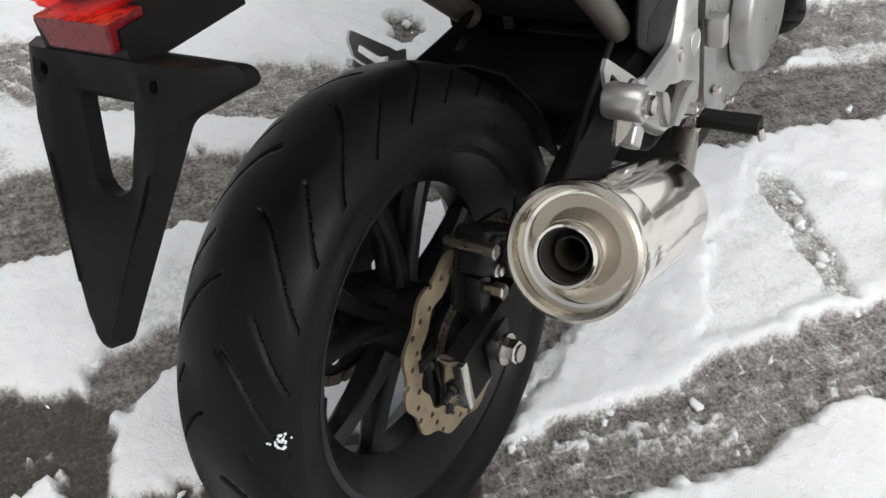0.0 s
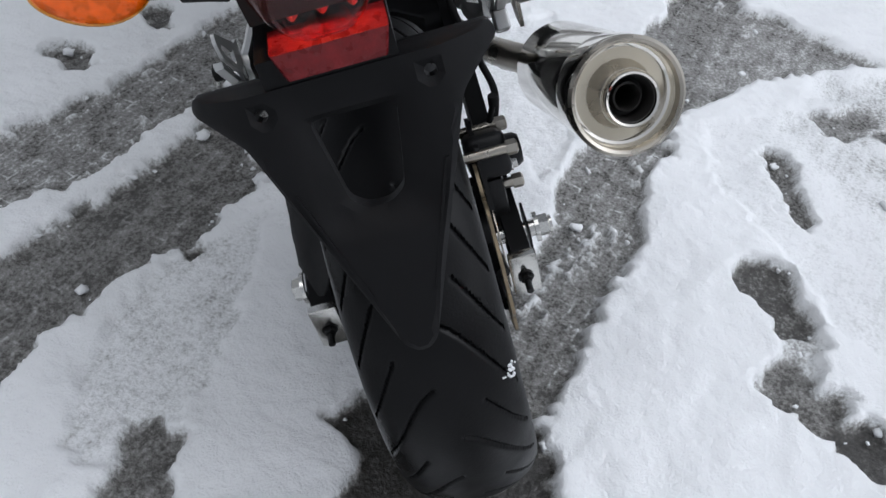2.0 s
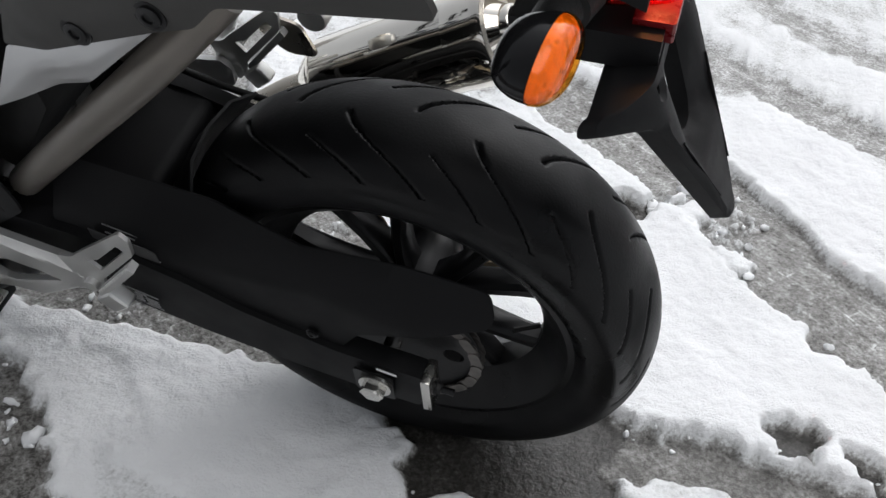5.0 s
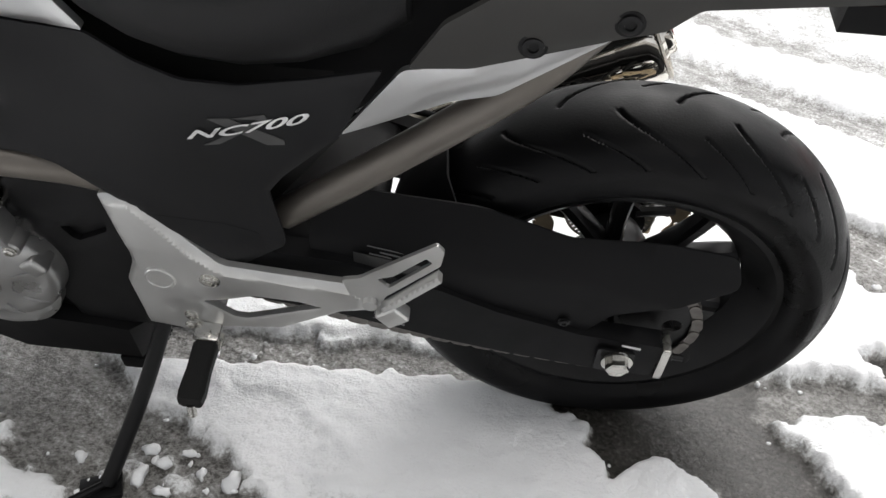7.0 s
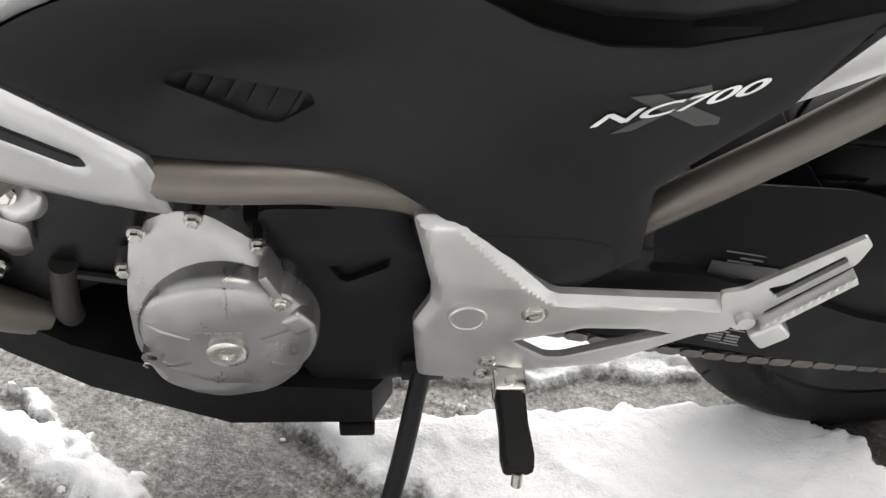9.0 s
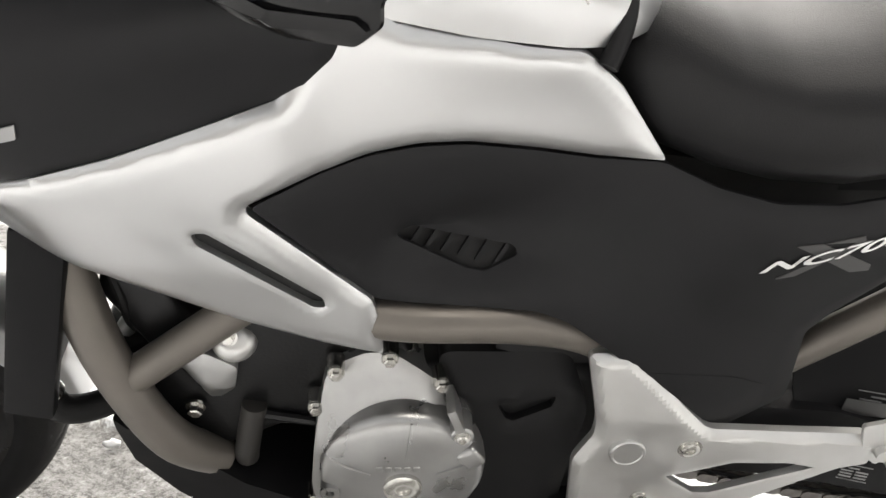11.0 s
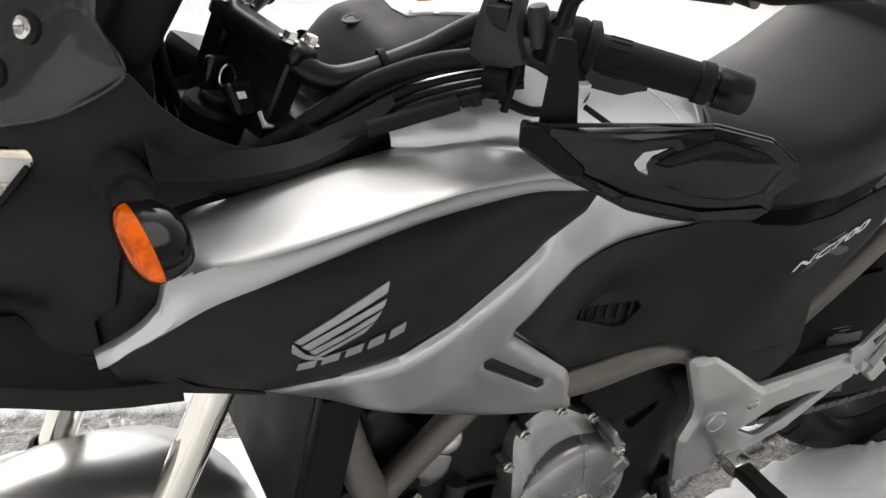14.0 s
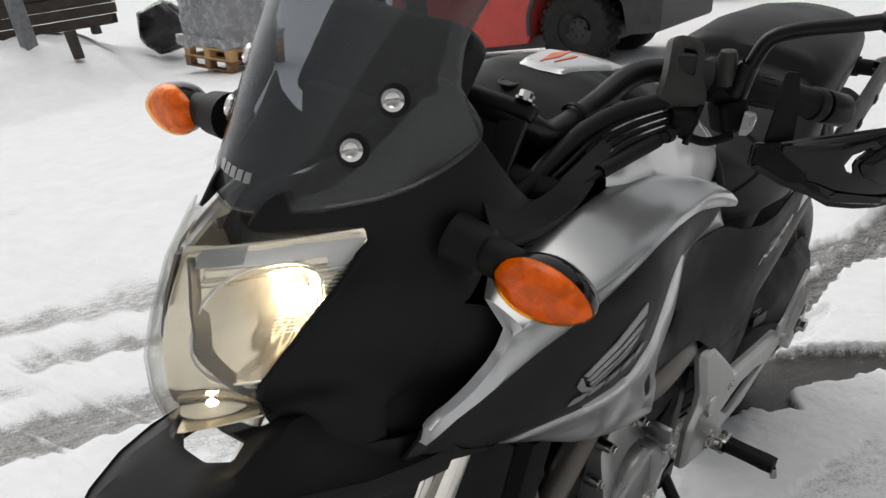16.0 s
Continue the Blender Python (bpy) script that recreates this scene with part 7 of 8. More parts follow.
# beak under the lamp: two flanks that meet in a point, with an opening behind it
BEAK = ((1.31, 0.131, 0.768, 0.035), (1.36, 0.118, 0.769, 0.055), (1.405, 0.106, 0.773, 0.062), (1.45, 0.092, 0.784, 0.060), (1.475, 0.085, 0.790, 0.040), (1.50, 0.079, 0.794, 0.022), (1.54, 0.070, 0.793, 0.018), (1.58, 0.056, 0.786, 0.014), (1.61, 0.036, 0.779, 0.010), (1.632, 0.012, 0.773, 0.006))


def beak_z(x, y):
    """Height of the beak: it rises from its outer edge to a flat ridge."""
    i, u = between(x, [b[0] for b in BEAK])
    half, low, rise = (BEAK[i][k] + (BEAK[i + 1][k] - BEAK[i][k]) * u for k in (1, 2, 3))
    return low + rise * smooth01(0.0, 0.45, (half - abs(y)) / max(half, 0.01))


beak = [(b[0], b[1]) for b in BEAK] + [(1.636, 0.0)] + [(b[0], -b[1]) for b in reversed(BEAK)] + [(1.43, -0.05), (1.466, -0.034), (1.473, 0.0), (1.466, 0.034), (1.43, 0.05)]
gap = [(1.482, 0.0), (1.480, 0.030), (1.497, 0.033), (1.512, 0.014), (1.512, -0.014), (1.497, -0.033), (1.480, -0.030)]
bk = part("beak", sheet(rounded(beak, 0.008), lambda a, b, d: Vector((a, b, beak_z(a, b) - d)), 0.006, [rounded(gap, 0.004)], 0.009, 0.002), COWL, bike, "matte black beak under the headlamp", 25)
for sd in (1, -1):
    part("beak_flank", loft([[Vector((x, sd * (h + dy), z + dz)) for dy, dz in ((0.0, 0.001), (0.002, -0.004), (-0.004, -0.030), (-0.010, -0.030), (-0.006, -0.004))] for x, h, z, _ in BEAK]), COWL, bk, smooth=35)

LAMP_EDGE = ((0.838, 1.480), (0.843, 1.459), (0.876, 1.476), (0.890, 1.479), (0.921, 1.462), (0.954, 1.438), (0.977, 1.412), (1.003, 1.386), (1.013, 1.388))


def lens_x(y, z):
    return nose_x(z) - 0.2 * (abs(y) / (0.122 * (1 - 0.10 * math.exp(-((z - 1.005) / 0.03) ** 2) - 0.32 * math.exp(-((z - 0.85) / 0.022) ** 2)))) ** 1.25


half_lens = [(0.0, 1.044), (0.020, 1.042), (0.033, 1.024), (0.058, 1.017)] + [(skin(x, z), z) for z, x in reversed(LAMP_EDGE)] + [(0.016, 0.841), (0.0, 0.842)]
lens_ring = rounded(half_lens + [(-y, z) for y, z in half_lens[-2:0:-1]], 0.004, 3)
hl = part("headlamp", sheet(lens_ring, lambda a, b, d: Vector((lens_x(a, b) + 0.004 - d, a, b)), 0.003, (), 0.008, 0.001), LENS, bike, "clear headlamp lens, lamp lit", 60)
hl.visible_shadow = False


def back_x(y, z):
    """The reflector: a shell behind the lens with two round bowls, a low chamber and a ribbed brow."""
    x = lens_x(y, z) - 0.013
    r = math.hypot((abs(y) - 0.043) / 0.028, (z - 0.945) / 0.052)
    x -= 0.047 * max(0.0, 1 - r * r)
    if r < 1:
        x += 0.0007 * math.sin(abs(y) * 1100) * (1 - r)
    r = math.hypot((abs(y) - 0.016) / 0.018, (z - 0.872) / 0.018)
    x -= 0.014 * max(0.0, 1 - r * r)
    if z > 0.982 and abs(y) > 0.015:
        x += 0.003 + 0.0012 * math.sin(z * 2200)
    return x


def edge_y(z):
    """Half-width of the lens at a height."""
    j, v = between(z, [p[0] for p in LAMP_EDGE])
    return skin(LAMP_EDGE[j][1] + (LAMP_EDGE[j + 1][1] - LAMP_EDGE[j][1]) * v, z)


rows = []
for j in range(81):
    z = 0.842 + 0.172 * j / 80
    half = edge_y(z) + 0.003
    rows.append([Vector((back_x(u * half, z), u * half, z)) for u in (-1 + 2 * i / 96 for i in range(97))])
part("reflector", loft(rows, False, False), REFLECT, hl, "bright faceted lamp reflector", 35)
for sd in (1, -1):
    # curved septum beside the bowl, running down round the low chamber
    sep = spline([(0.007, 1.006), (0.013, 0.979), (0.019, 0.947), (0.022, 0.925), (0.028, 0.907), (0.037, 0.882)], 5)
    part("lamp_divider", loft([[Vector((lens_x(p.x, p.y) - dx, sd * (p.x + dy), p.y)) for dx, dy in ((0.007, -0.002), (0.007, 0.002), (0.022, 0.0018), (0.022, -0.0018))] for p in sep]), TUBE, hl, "brown-grey divider between the chambers", 30)
    ring = [(0.043 + 0.027 * math.copysign(abs(math.cos(a)) ** 0.8, math.cos(a)), 0.944 + 0.051 * math.copysign(abs(math.sin(a)) ** 0.8, math.sin(a))) for a in (2 * math.pi * k / 28 for k in range(29))]
    ring = [(min(y, edge_y(z) - 0.002), z) for y, z in ring]
    part("bowl_rim", tube([(lens_x(y, z) - 0.011, sd * y, z) for y, z in ring], 0.0011, 6, 1, False), LAMPGREY, hl)
    part("brow", sheet(rounded([(sd * y, z) for y, z in ((0.009, 1.009), (0.060, 1.008), (0.077, 1.006), (0.073, 0.983), (0.067, 0.984), (0.064, 0.995), (0.050, 0.996), (0.033, 0.996), (0.018, 0.998), (0.010, 1.003))], 0.002), lambda a, b, d: Vector((lens_x(a, b) - 0.007 - d, a, b)), 0.012, (), 0.006, 0.002), LAMPGREY, hl, "pale grey frame above the bowl", 40)
    for k in range(16):
        z = 1.013 - 0.0009 * k
        part("lens_rib", tube([(lens_x(y, z) - 0.0055, sd * y, z) for y in (0.012, 0.022, 0.032)], 0.0004, 4, 1), LENSRIB, hl)
    for k in range(18):
        z = 0.990 - 0.0030 * k
        y1 = edge_y(z) - 0.003
        part("lens_rib", tube([(lens_x(y, z) - 0.009, sd * y, z) for y in (y1 - 0.016, y1 - 0.008, y1)], 0.0003, 4, 1), LENSRIB, hl)
    part("lens_gasket", tube([(lens_x(edge_y(z), z) + 0.002, sd * (edge_y(z) + 0.001), z) for z in (0.880 + 0.0135 * k for k in range(10))], 0.0032, 8, 3), COWL, hl)
part("reflector_floor", loft([[Vector((lens_x(u * 0.034, 0.846) - 0.004 - k, u * 0.034, 0.846 - 0.002 * k)) for u in (-1 + i / 10 for i in range(21))] for k in (0.0, 0.02, 0.05)], False, False), REFLECT, hl)
for sd in (1, -1):
    part("bulb", lathe([(0, 0), (0, 0.008), (0.014, 0.008), (0.020, 0.005), (0.022, 0)], (1.425, sd * 0.046, 0.950), (1, 0.15 * sd, 0), 18), BULB if sd > 0 else DULLSTEEL, hl)
part("position_bulb", lathe([(0, 0), (0, 0.004), (0.008, 0.004), (0.011, 0)], (1.492, 0.010, 0.866), (1, 0, 0.3), 12), BULB, hl)


def screen_x(y, z):
    d = z - 1.029
    return 1.459 - 0.42 * d - 0.35 * d * d - 8.4 * y * y


scr = [(0.0, 1.029), (0.036, 1.032), (0.038, 1.035), (0.07, 1.040), (0.102, 1.052), (0.124, 1.085), (0.108, 1.125), (0.103, 1.16), (0.108, 1.20), (0.110, 1.25), (0.095, 1.30), (0.055, 1.328), (0.0, 1.335)]
scr = scr + [(-y, z) for y, z in scr[-2:0:-1]]
ws = part("windscreen", sheet(rounded(scr, 0.006, 3), lambda a, b, d: Vector((screen_x(a, b) - d, a, b)), 0.003, (), 0.011, 0.0008), SMOKE, bike, "smoked transparent windscreen with four bolts", 60)
ws.visible_shadow = False
for k in range(5):
    y0 = -0.030 + 0.0085 * k
    part("logo_bar", sheet([(y0, 1.051), (y0 + 0.0065, 1.0515), (y0 + 0.0065, 1.0595), (y0, 1.059)], lambda a, b, d: Vector((screen_x(a, b) + 0.001 - d, a, b)), 0.0006, (), 0, 0), BADGE, ws)
edge = spline([(screen_x(y, z) - 0.0015, y, z) for y, z in scr], 4, True)
part("screen_edge", tube([*edge, edge[0]], 0.0024, 8, 1, False), LENS, ws)
for sd in (1, -1):
    part("screen_bracket", sheet(rounded([(sd * y, z) for y, z in ((0.030, 1.030), (0.10, 1.048), (0.121, 1.083), (0.104, 1.125), (0.094, 1.135), (0.070, 1.105))], 0.008), lambda a, b, d: Vector((screen_x(a, b) - 0.008 - d, a, b)), 0.004, (), 0.012, 0.001), COWL, bike, "black plastic screen bracket")
    for y, z in ((0.0815, 1.119), (0.0695, 1.083)):
        part("bolt_washer", lathe([(-0.004, 0.006), (-0.004, 0.0135), (0.0005, 0.0135), (0.0015, 0.011), (0.0015, 0.006)], (screen_x(y, z) + 0.001, sd * y, z), (0.75, sd * 0.55, 0.35), 20, True), GRIPRUB, ws)
        part("screen_bolt", lathe([(-0.006, 0.007), (0.0, 0.0098), (0.003, 0.009), (0.0045, 0.006), (0.003, 0.0045), (0.002, 0.0)], (screen_x(y, z) + 0.002, sd * y, z), (0.75, sd * 0.55, 0.35), 20), BRIGHT, ws)
part("instrument_panel", merge(box((1.275, 0, 1.11), (0.05, 0.16, 0.10), pose(0, 0, 0, 0, -35), 0.018, 3), box((1.30, 0, 1.06), (0.06, 0.12, 0.07), None, 0.015)), BLACK, bike, "black instrument panel behind the screen")
part("cockpit_floor", loft([[Vector((x, y * w, z)) for y, z in ((-1, t), (1, t), (1, b), (-1, b))] for x, w, t, b in ((1.10, 0.12, 0.955, 0.90), (1.20, 0.13, 0.95, 0.85), (1.32, 0.11, 0.98, 0.84), (1.40, 0.06, 1.0, 0.86))]), DARK, bike)

label_bars(0.328, 0.474, guard_y, 0.066, 4, 0.22)
label_bars(0.322, 0.376, lambda a, b: 0.1505, 0.040, 4, 0.30)


# ---- plain unseen walls, added behind the camera to darken reflections in the bodywork ----
RENDERW = material("grey_brown_wall_render", (0.24, 0.23, 0.22), 0.85, vary=0.25, scale=1.2, bump=0.4, grain=40, depth=0.01)
wn = new("unseen_wall_north", finish(box((0, 8.6, 1.2), (34, 0.4, 2.8), None, 0.02), "unseen_wall_north", RENDERW))
tagged(wn, "plain grey-brown wall, added out of view to darken reflections", "wall", kind="structure")
we = new("unseen_wall_east", finish(box((13.2, -1.0, 1.5), (0.4, 18.8, 3.4), None, 0.02), "unseen_wall_east", RENDERW))
tagged(we, "plain grey-brown wall, added out of view to darken reflections", "wall", kind="structure")


# ---- the yard behind: fork-lift truck, pallets, timber ----
REDPAINT = material("worn_red_paint", (0.52, 0.045, 0.032), 0.42, vary=0.14, scale=7, bump=0.12, grain=90, coat=0.2, rough_vary=0.15)
IRON = material("dirty_dark_grey_iron", (0.045, 0.044, 0.043), 0.6, 0.2, vary=0.35, scale=9, bump=0.4, grain=60, depth=0.004)
TRUCKTYRE = material("dusty_truck_rubber", (0.024, 0.023, 0.022), 0.8, vary=0.4, scale=12, bump=0.4, grain=80, spec=0.2)
PINE = material("fresh_pine_board", (0.50, 0.31, 0.13), 0.7, vary=0.25, scale=6, bump=0.3, grain=90, depth=0.003)
OLDWOOD = material("weathered_pallet_wood", (0.22, 0.125, 0.06), 0.75, vary=0.4, scale=9, bump=0.4, grain=70, depth=0.003)
DARKWOOD = material("wet_dark_timber", (0.045, 0.036, 0.028), 0.75, vary=0.4, scale=8, bump=0.4, grain=60, depth=0.003)
SLATE = material("grey_stacked_slabs", (0.16, 0.165, 0.17), 0.6, vary=0.3, scale=15, bump=0.3, grain=60)
TARP = material("black_plastic_tarp", (0.012, 0.012, 0.013), 0.3, vary=0.3, scale=10, bump=0.3, grain=30, depth=0.01)
FILM = material("crumpled_clear_film", (0.62, 0.63, 0.65), 0.25, vary=0.25, scale=9, bump=0.8, grain=28, depth=0.02, coat=0.4)
FILM.node_tree.nodes["Principled BSDF"].inputs["Transmission Weight"].default_value = 0.3
FILM.node_tree.nodes["Principled BSDF"].inputs["Alpha"].default_value = 0.62


def shake(bm, size, amount, seed):
    """Uneven surface: shifts every corner by smooth noise."""
    from mathutils import noise
    off = Vector((seed * 7.3, seed * 3.1, seed * 1.7))
    for v in bm.verts:
        v.co += noise.noise_vector(v.co / size + off) * amount
    return bm


def fine_box(c, size, cut, m=None):
    bm = box(None, size, None, 0)
    bmesh.ops.subdivide_edges(bm, edges=bm.edges, cuts=cut, use_grid_fill=True)
    bm.transform(Matrix.Translation(c) @ (m or Matrix()))
    return bm


def truck_tyre(c, r, rim, half, side):
    prof = [(-half, rim), (-half, rim + 0.03), (-half * 1.02, r * 0.8), (-half * 0.9, r * 0.95), (-half * 0.6, r), (half * 0.6, r), (half * 0.9, r * 0.95), (half * 1.02, r * 0.8), (half, rim + 0.03), (half, rim)]
    bms = []
    for k in range(26):
        a = 2 * math.pi * k / 26
        for s in (-1, 1):
            b = box(None, (half * 0.95, r * 0.13, r * 0.10), None, 0.006, 1)
            b.transform(Matrix.Translation(c) @ Matrix.Rotation(a + 0.06 * s, 4, "X") @ Matrix.Translation((s * half * 0.52, 0, r * 0.97)) @ Matrix.Rotation(s * 0.35, 4, "Z"))
            bms.append(b)
    return lathe(prof, c, (1, 0, 0), 64, True), bms


FX, FY, FZ = -5.03, -5.75, 0.10
truck = thing("forklift", pose(FX, FY, FZ), "red and dark grey fork-lift truck standing in the snow", "forklift")


def side_plate(outline, x0, x1, holes=(), bevel=0.02):
    """A plate in the truck's side plane: outline of (along, up)."""
    return sheet(rounded(outline, 0.04, 4), lambda a, b, d: Vector((x0 - d, a, b)), abs(x0 - x1), holes, 0.0, bevel)


arch = [(2.50 + 0.47 * math.cos(radians(a)), 0.33 + 0.47 * math.sin(radians(a))) for a in range(185, 70, -8)]
part("body", side_plate([(0.44, 0.26), (0.44, 1.02), (0.62, 1.5), (2.52, 1.5), (2.52, 0.83)] + arch[::-1] + [(2.0, 0.22), (0.6, 0.20)], -0.04, -1.15, [rounded([(0.62, 0.72), (1.12, 0.74), (1.38, 0.98), (1.38, 1.3), (0.62, 1.3)], 0.05)]), REDPAINT, truck, "scratched red body", bend=False)
part("step_well", box((-0.6, 0.98, 1.0), (0.9, 0.9, 0.75), None, 0.02), IRON, truck, "dark cab step", bend=False)
part("counterweight", side_plate([(2.52, 1.5), (2.52, 0.83), (2.66, 0.80), (2.86, 0.70), (2.98, 0.48), (3.0, 0.22), (3.30, 0.22), (3.36, 0.55), (3.34, 1.1), (3.25, 1.35)], -0.03, -1.17, (), 0.04), IRON, truck, "dark grey cast counterweight", bend=False)
part("fender_lip", tube([(-0.05, a, b) for a, b in arch[::3]], 0.025, 8, 3), IRON, truck, bend=False)
part("floor_pan", box((-0.6, 1.5, 0.22), (0.95, 2.6, 0.12), None, 0.02), IRON, truck, bend=False)
for x, y, r, rim, half, z in ((-0.15, 0.0, 0.385, 0.20, 0.14, 0.375), (-1.05, 0.0, 0.385, 0.20, 0.14, 0.375), (-0.17, 2.50, 0.34, 0.17, 0.12, 0.30), (-1.03, 2.50, 0.34, 0.17, 0.12, 0.30)):
    s = 1 if x > -0.5 else -1
    wh = part("wheel", lathe([(half * 0.2, 0.0), (half * 0.35, 0.05), (half * 0.35, rim * 0.55), (half * 0.1, rim * 0.62), (half * 0.5, rim * 0.92), (half * 0.95, rim + 0.012), (-half, rim + 0.01), (-half, 0.0)], (x, y, z), (s, 0, 0), 40), IRON, truck, "dark steel wheel", bend=False)
    carcass, lugs = truck_tyre(Vector((x, y, z)), r, rim, half, s)
    part("tyre", carcass, TRUCKTYRE, wh, "lugged black tyre", bend=False)
    if s > 0:
        for lug in lugs:
            part("tread_lug", lug, TRUCKTYRE, wh, bend=False)
    for k in range(6):
        a = math.pi * k / 3
        part("wheel_nut", bolt((x + s * half * 0.33, y + rim * 0.4 * math.cos(a), z + rim * 0.4 * math.sin(a)), (s, 0, 0), 0.014, 0.02), IRON, wh, bend=False)
for x in (-0.32, -0.88):
    part("mast_rail", box((x, -0.50, 1.25), (0.10, 0.16, 2.3), None, 0.012), IRON, truck, bend=False)
    part("fork", merge(box((x, -1.25, 0.06), (0.13, 1.25, 0.045), None, 0.01), box((x, -0.63, 0.35), (0.13, 0.05, 0.6), None, 0.01)), IRON, truck, "steel fork near the ground", bend=False)
for z in (0.25, 0.62):
    part("fork_carriage", box((-0.6, -0.60, z), (1.0, 0.05, 0.11), None, 0.012), IRON, truck, bend=False)
part("cab_post", tube([(-0.12, 0.55, 1.45), (-0.15, 0.75, 2.2)], 0.035, 8, 1), IRON, truck, bend=False)
part("cab_post", tube([(-0.12, 2.1, 1.45), (-0.15, 1.9, 2.2)], 0.035, 8, 1), IRON, truck, bend=False)
part("overhead_guard", box((-0.6, 1.33, 2.22), (1.0, 1.3, 0.06), None, 0.02), IRON, truck, bend=False)

# pallets with a wrapped load
PX = Vector((-0.16, -0.98, 0.115)).normalized()
PY = Vector((-0.97, 0.2, 0.0)).normalized()
PZ = -PX.cross(PY).normalized()
if PZ.z < 0:
    PZ = -PZ
PY = PZ.cross(PX)
PALM = Matrix((PX, PY, PZ)).transposed().to_4x4()


def pallet(at, mat, label, seed):
    """A euro pallet: 1.2 by 0.8 m, top boards, cross boards, nine blocks and three runners."""
    p = thing("pallet", Matrix.Translation(at) @ PALM, label, "pallet", "pallets under the wrapped load")
    rnd = random.Random(seed)
    bit = lambda nm, c, s: part(nm, shake(box(c, s, None, 0.004, 1), 0.3, 0.004, rnd.random() * 9), mat, p, bend=False)
    for y, w in ((0.0725, 0.145), (0.24, 0.10), (0.40, 0.145), (0.56, 0.10), (0.7275, 0.145)):
        bit("top_board", (0.6, y, 0.133), (1.2, w, 0.022))
    for x in (0.0725, 0.6, 1.1275):
        bit("cross_board", (x, 0.4, 0.111), (0.145, 0.8, 0.022))
        for y in (0.05, 0.4, 0.75):
            bit("block", (x, y, 0.061), (0.145 if x != 0.6 else 0.145, 0.10, 0.078))
    for y in (0.05, 0.4, 0.75):
        bit("runner", (0.6, y, 0.011), (1.2, 0.10, 0.022))
    return p


P0 = Vector((-6.04, -8.16, 0.24))
pallet(P0, OLDWOOD, "brown weathered wooden pallet lying in the snow", 1)
pallet(P0 + PALM.to_3x3() @ Vector((-0.06, 0.02, 0.146)), PINE, "paler wooden pallet stacked on another", 2)
LOADM = Matrix.Translation(P0 + PALM.to_3x3() @ Vector((-0.02, 0.02, 0.292))) @ PALM
load = thing("wrapped_load", LOADM, "grey slabs wrapped in clear crumpled plastic film, snow on top", "wrapped load")
for k in range(9):
    part("slab", shake(box((0.6 + 0.01 * (k % 3), 0.4 - 0.008 * (k % 2), 0.045 + 0.08 * k), (1.08, 0.70, 0.07), None, 0.012), 0.4, 0.02, k), SLATE, load, bend=False)
part("plastic_film", shake(shake(fine_box((0.6, 0.4, 0.36), (1.16, 0.78, 0.74), 16), 0.25, 0.045, 3), 0.08, 0.025, 5), FILM, load, "crumpled clear plastic film", 60, bend=False)
part("film_skirt", shake(shake(fine_box((0.6, 0.4, 0.05), (1.26, 0.86, 0.13), 14), 0.2, 0.05, 8), 0.07, 0.03, 6), FILM, load, "gathered film skirt", 60, bend=False)
part("snow_cap", shake(fine_box((0.6, 0.4, 0.77), (1.10, 0.72, 0.07), 8), 0.3, 0.04, 9), FRESHSNOW, load, "snow on top", 60, bend=False)


def plank_stack(at, turn, rows, per, size, mat, label, seed, bearers=DARKWOOD, lean=0.0):
    """Long boards stacked in rows on bearers, with snow lying on them."""
    s = thing("timber_stack", Matrix.Translation(at) @ Matrix.Rotation(radians(turn), 4, "Z") @ Matrix.Rotation(radians(lean), 4, "Y"), label, "timber stack")
    rnd = random.Random(seed)
    L, w, h = size
    for x in (-0.38 * L, 0.0, 0.38 * L):
        part("bearer", box((x, 0, 0.05), (0.1, per * w * 1.02, 0.1), None, 0.006, 1), bearers, s, bend=False)
    for k in range(rows):
        for j in range(per):
            part("plank", shake(box((rnd.uniform(-0.07, 0.07), (j - (per - 1) / 2) * w + rnd.uniform(-0.01, 0.01), 0.1 + h * (k + 0.5) + 0.004 * k), (L * rnd.uniform(0.94, 1.0), w * 0.96, h * 0.94), None, 0.003, 1), 0.5, 0.006, rnd.random() * 9), mat, s, bend=False)
    top = 0.1 + rows * (h + 0.004)
    cap = shake(fine_box((0, 0, top + 0.03), (L * 0.98, per * w, 0.10), 12), 0.25, 0.05, seed)
    part("snow_cap", cap, FRESHSNOW, s, "snow lying on the boards", 60, bend=False)
    return s


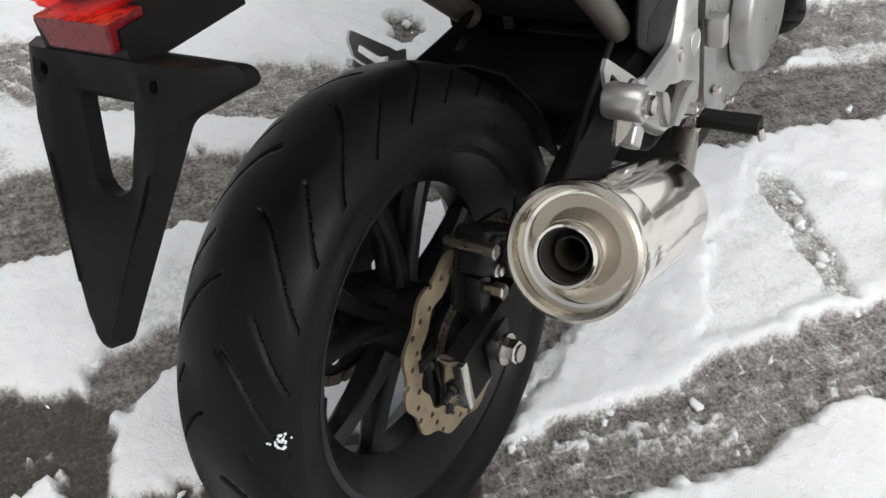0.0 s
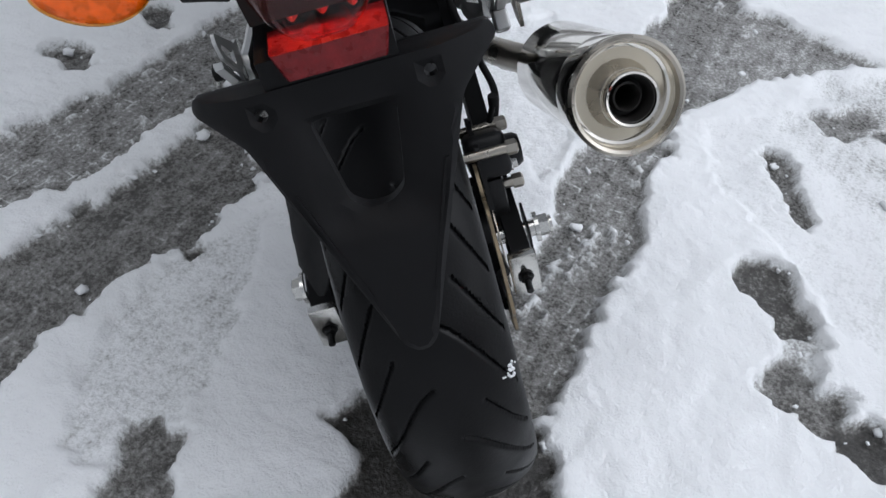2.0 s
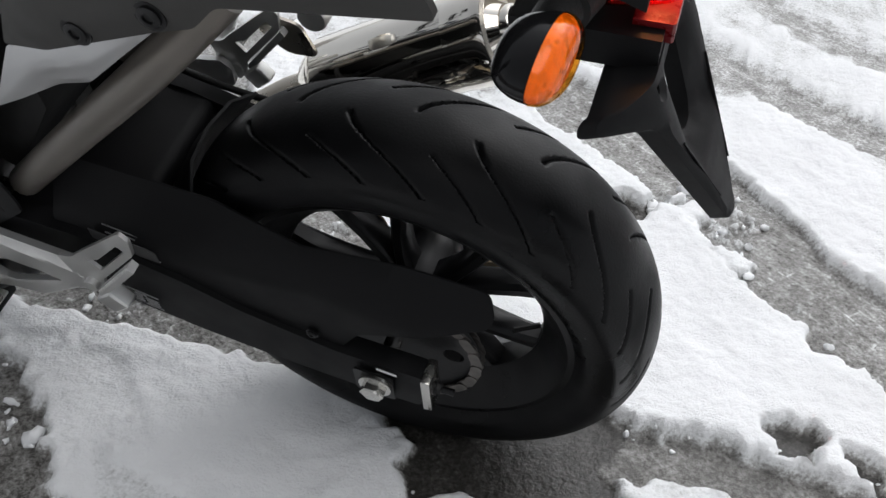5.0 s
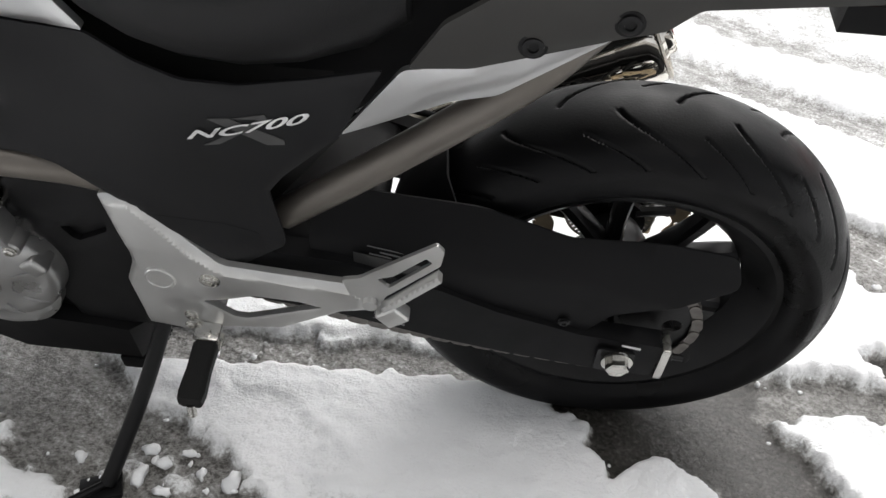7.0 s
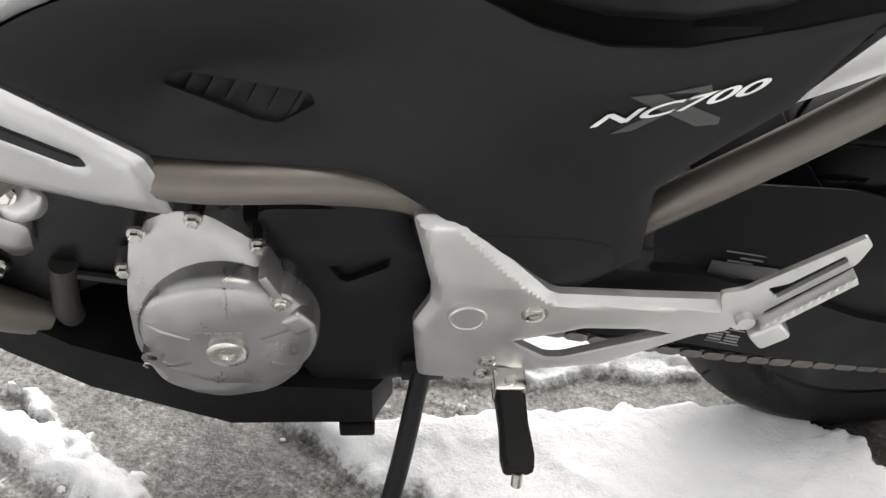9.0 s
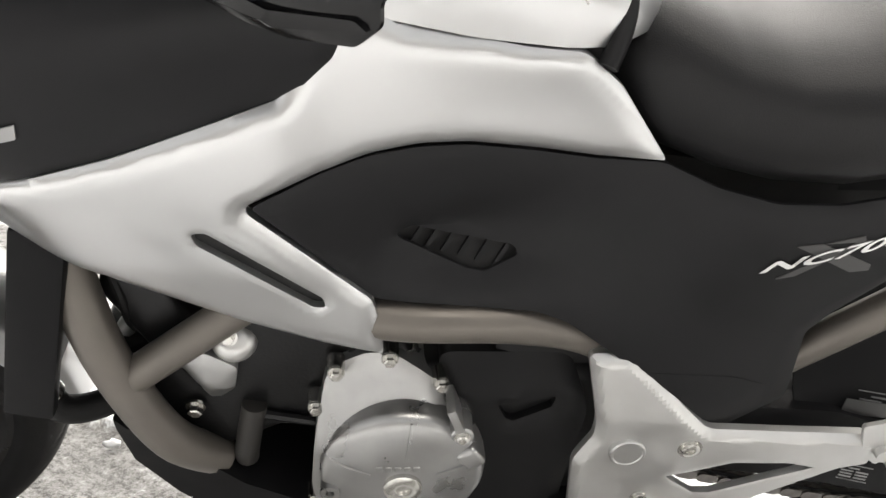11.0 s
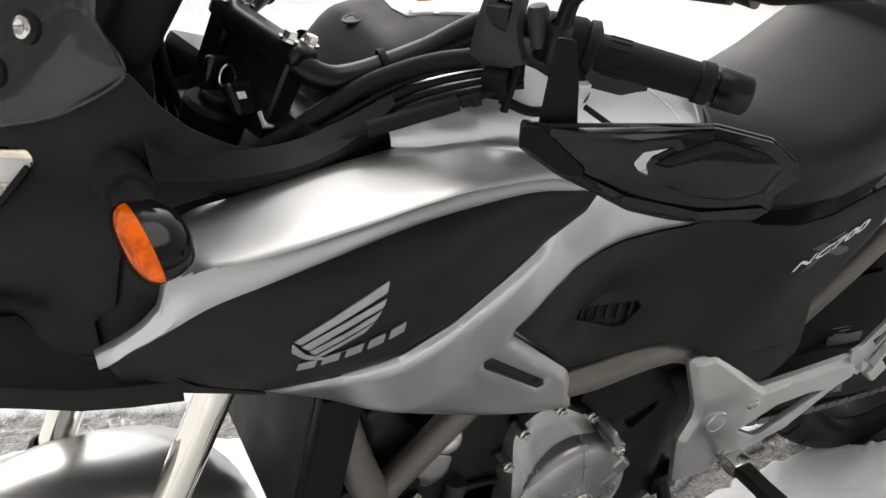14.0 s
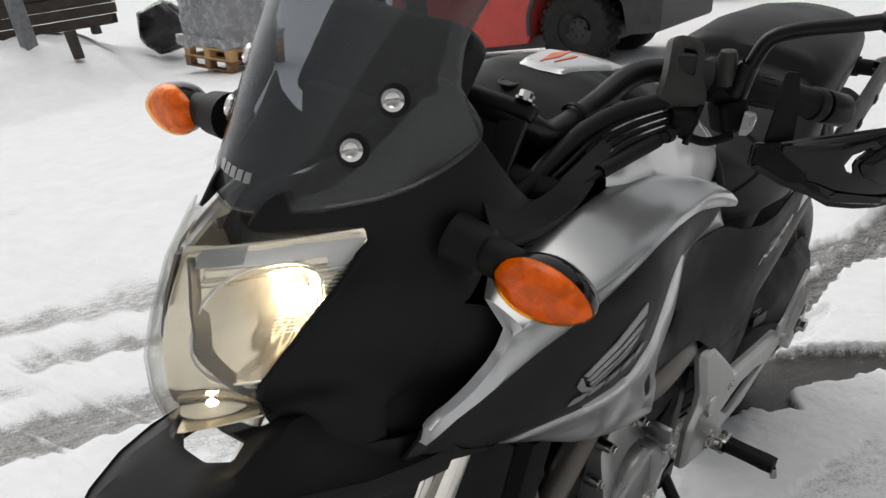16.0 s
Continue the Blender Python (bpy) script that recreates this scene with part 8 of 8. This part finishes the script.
plank_stack((-0.25, -11.25, 0.97), 4, 6, 5, (3.4, 0.16, 0.05), PINE, "stack of long yellowish planks under snow", 4)
plank_stack((-0.1, -11.4, 1.45), 7, 2, 3, (3.0, 0.16, 0.05), PINE, "few loose yellowish planks on top of the stack, snow covered", 5, PINE)
plank_stack((-4.3, -11.3, 0.95), -28, 4, 4, (2.4, 0.2, 0.14), DARKWOOD, "dark wet timber beams half buried in snow", 6)
post = thing("post", pose(-3.75, -10.15, 0.75, 3, 2, 0), "pale grey weathered post standing in the snow bank", "post")
part("shaft", shake(box((0, 0, 0.5), (0.16, 0.16, 1.3), None, 0.01), 0.4, 0.01, 2), SLATE, post, bend=False)
logp = thing("log", pose(0.55, -9.4, 0.86, 0, 90, 20), "short sawn log end with snow on it", "log")
part("wood", shake(tube([(0, 0, -0.35), (0, 0, 0.35)], 0.055, 16, 1), 0.2, 0.01, 1), OLDWOOD, logp, bend=False)
part("snow_cap", shake(fine_box((-0.055, 0, 0.0), (0.05, 0.09, 0.6), 6), 0.2, 0.03, 7), FRESHSNOW, logp, "snow on the log", 60, bend=False)
for k, (x, y, z, w, h) in enumerate(((-6.15, -10.75, 0.62, 0.75, 0.75), (-6.85, -10.35, 0.55, 0.6, 0.62))):
    tp = thing("tarp_bundle", pose(x, y, z, 0, 0, 25 + 30 * k), "black plastic tarpaulin thrown over a heap, snowy", "tarpaulin")
    b = bmesh.new()
    bmesh.ops.create_icosphere(b, subdivisions=4, radius=0.5, matrix=Matrix.Translation((0, 0, h * 0.35)) @ Matrix.Diagonal((w * 1.2, w, h, 1)))
    part("sheet", shake(shake(b, 0.3, 0.10, k + 3), 0.09, 0.035, k + 6), TARP, tp, bend=False, smooth=50)
stump = thing("stump", pose(-4.0, -9.55, 0.72), "dark wooden stump poking out of the snow bank", "stump")
part("wood", shake(tube([(0, 0, 0), (0.03, 0, 0.34)], 0.07, 14, 1), 0.15, 0.02, 4), DARKWOOD, stump, bend=False)
beam = thing("steel_beam_stack", pose(-9.9, -3.9, 0.10, 0, 0, 75), "grey steel beams stacked beyond the truck", "steel beams")
for k in range(3):
    part("beam", merge(box((0, 0, 0.10 + 0.17 * k), (3.0, 0.16, 0.015), None, 0.002, 1), box((0, 0, 0.16 + 0.17 * k), (3.0, 0.02, 0.12), None, 0.002, 1), box((0, 0, 0.22 + 0.17 * k), (3.0, 0.16, 0.015), None, 0.002, 1)), SLATE if k % 2 else IRON, beam, bend=False)
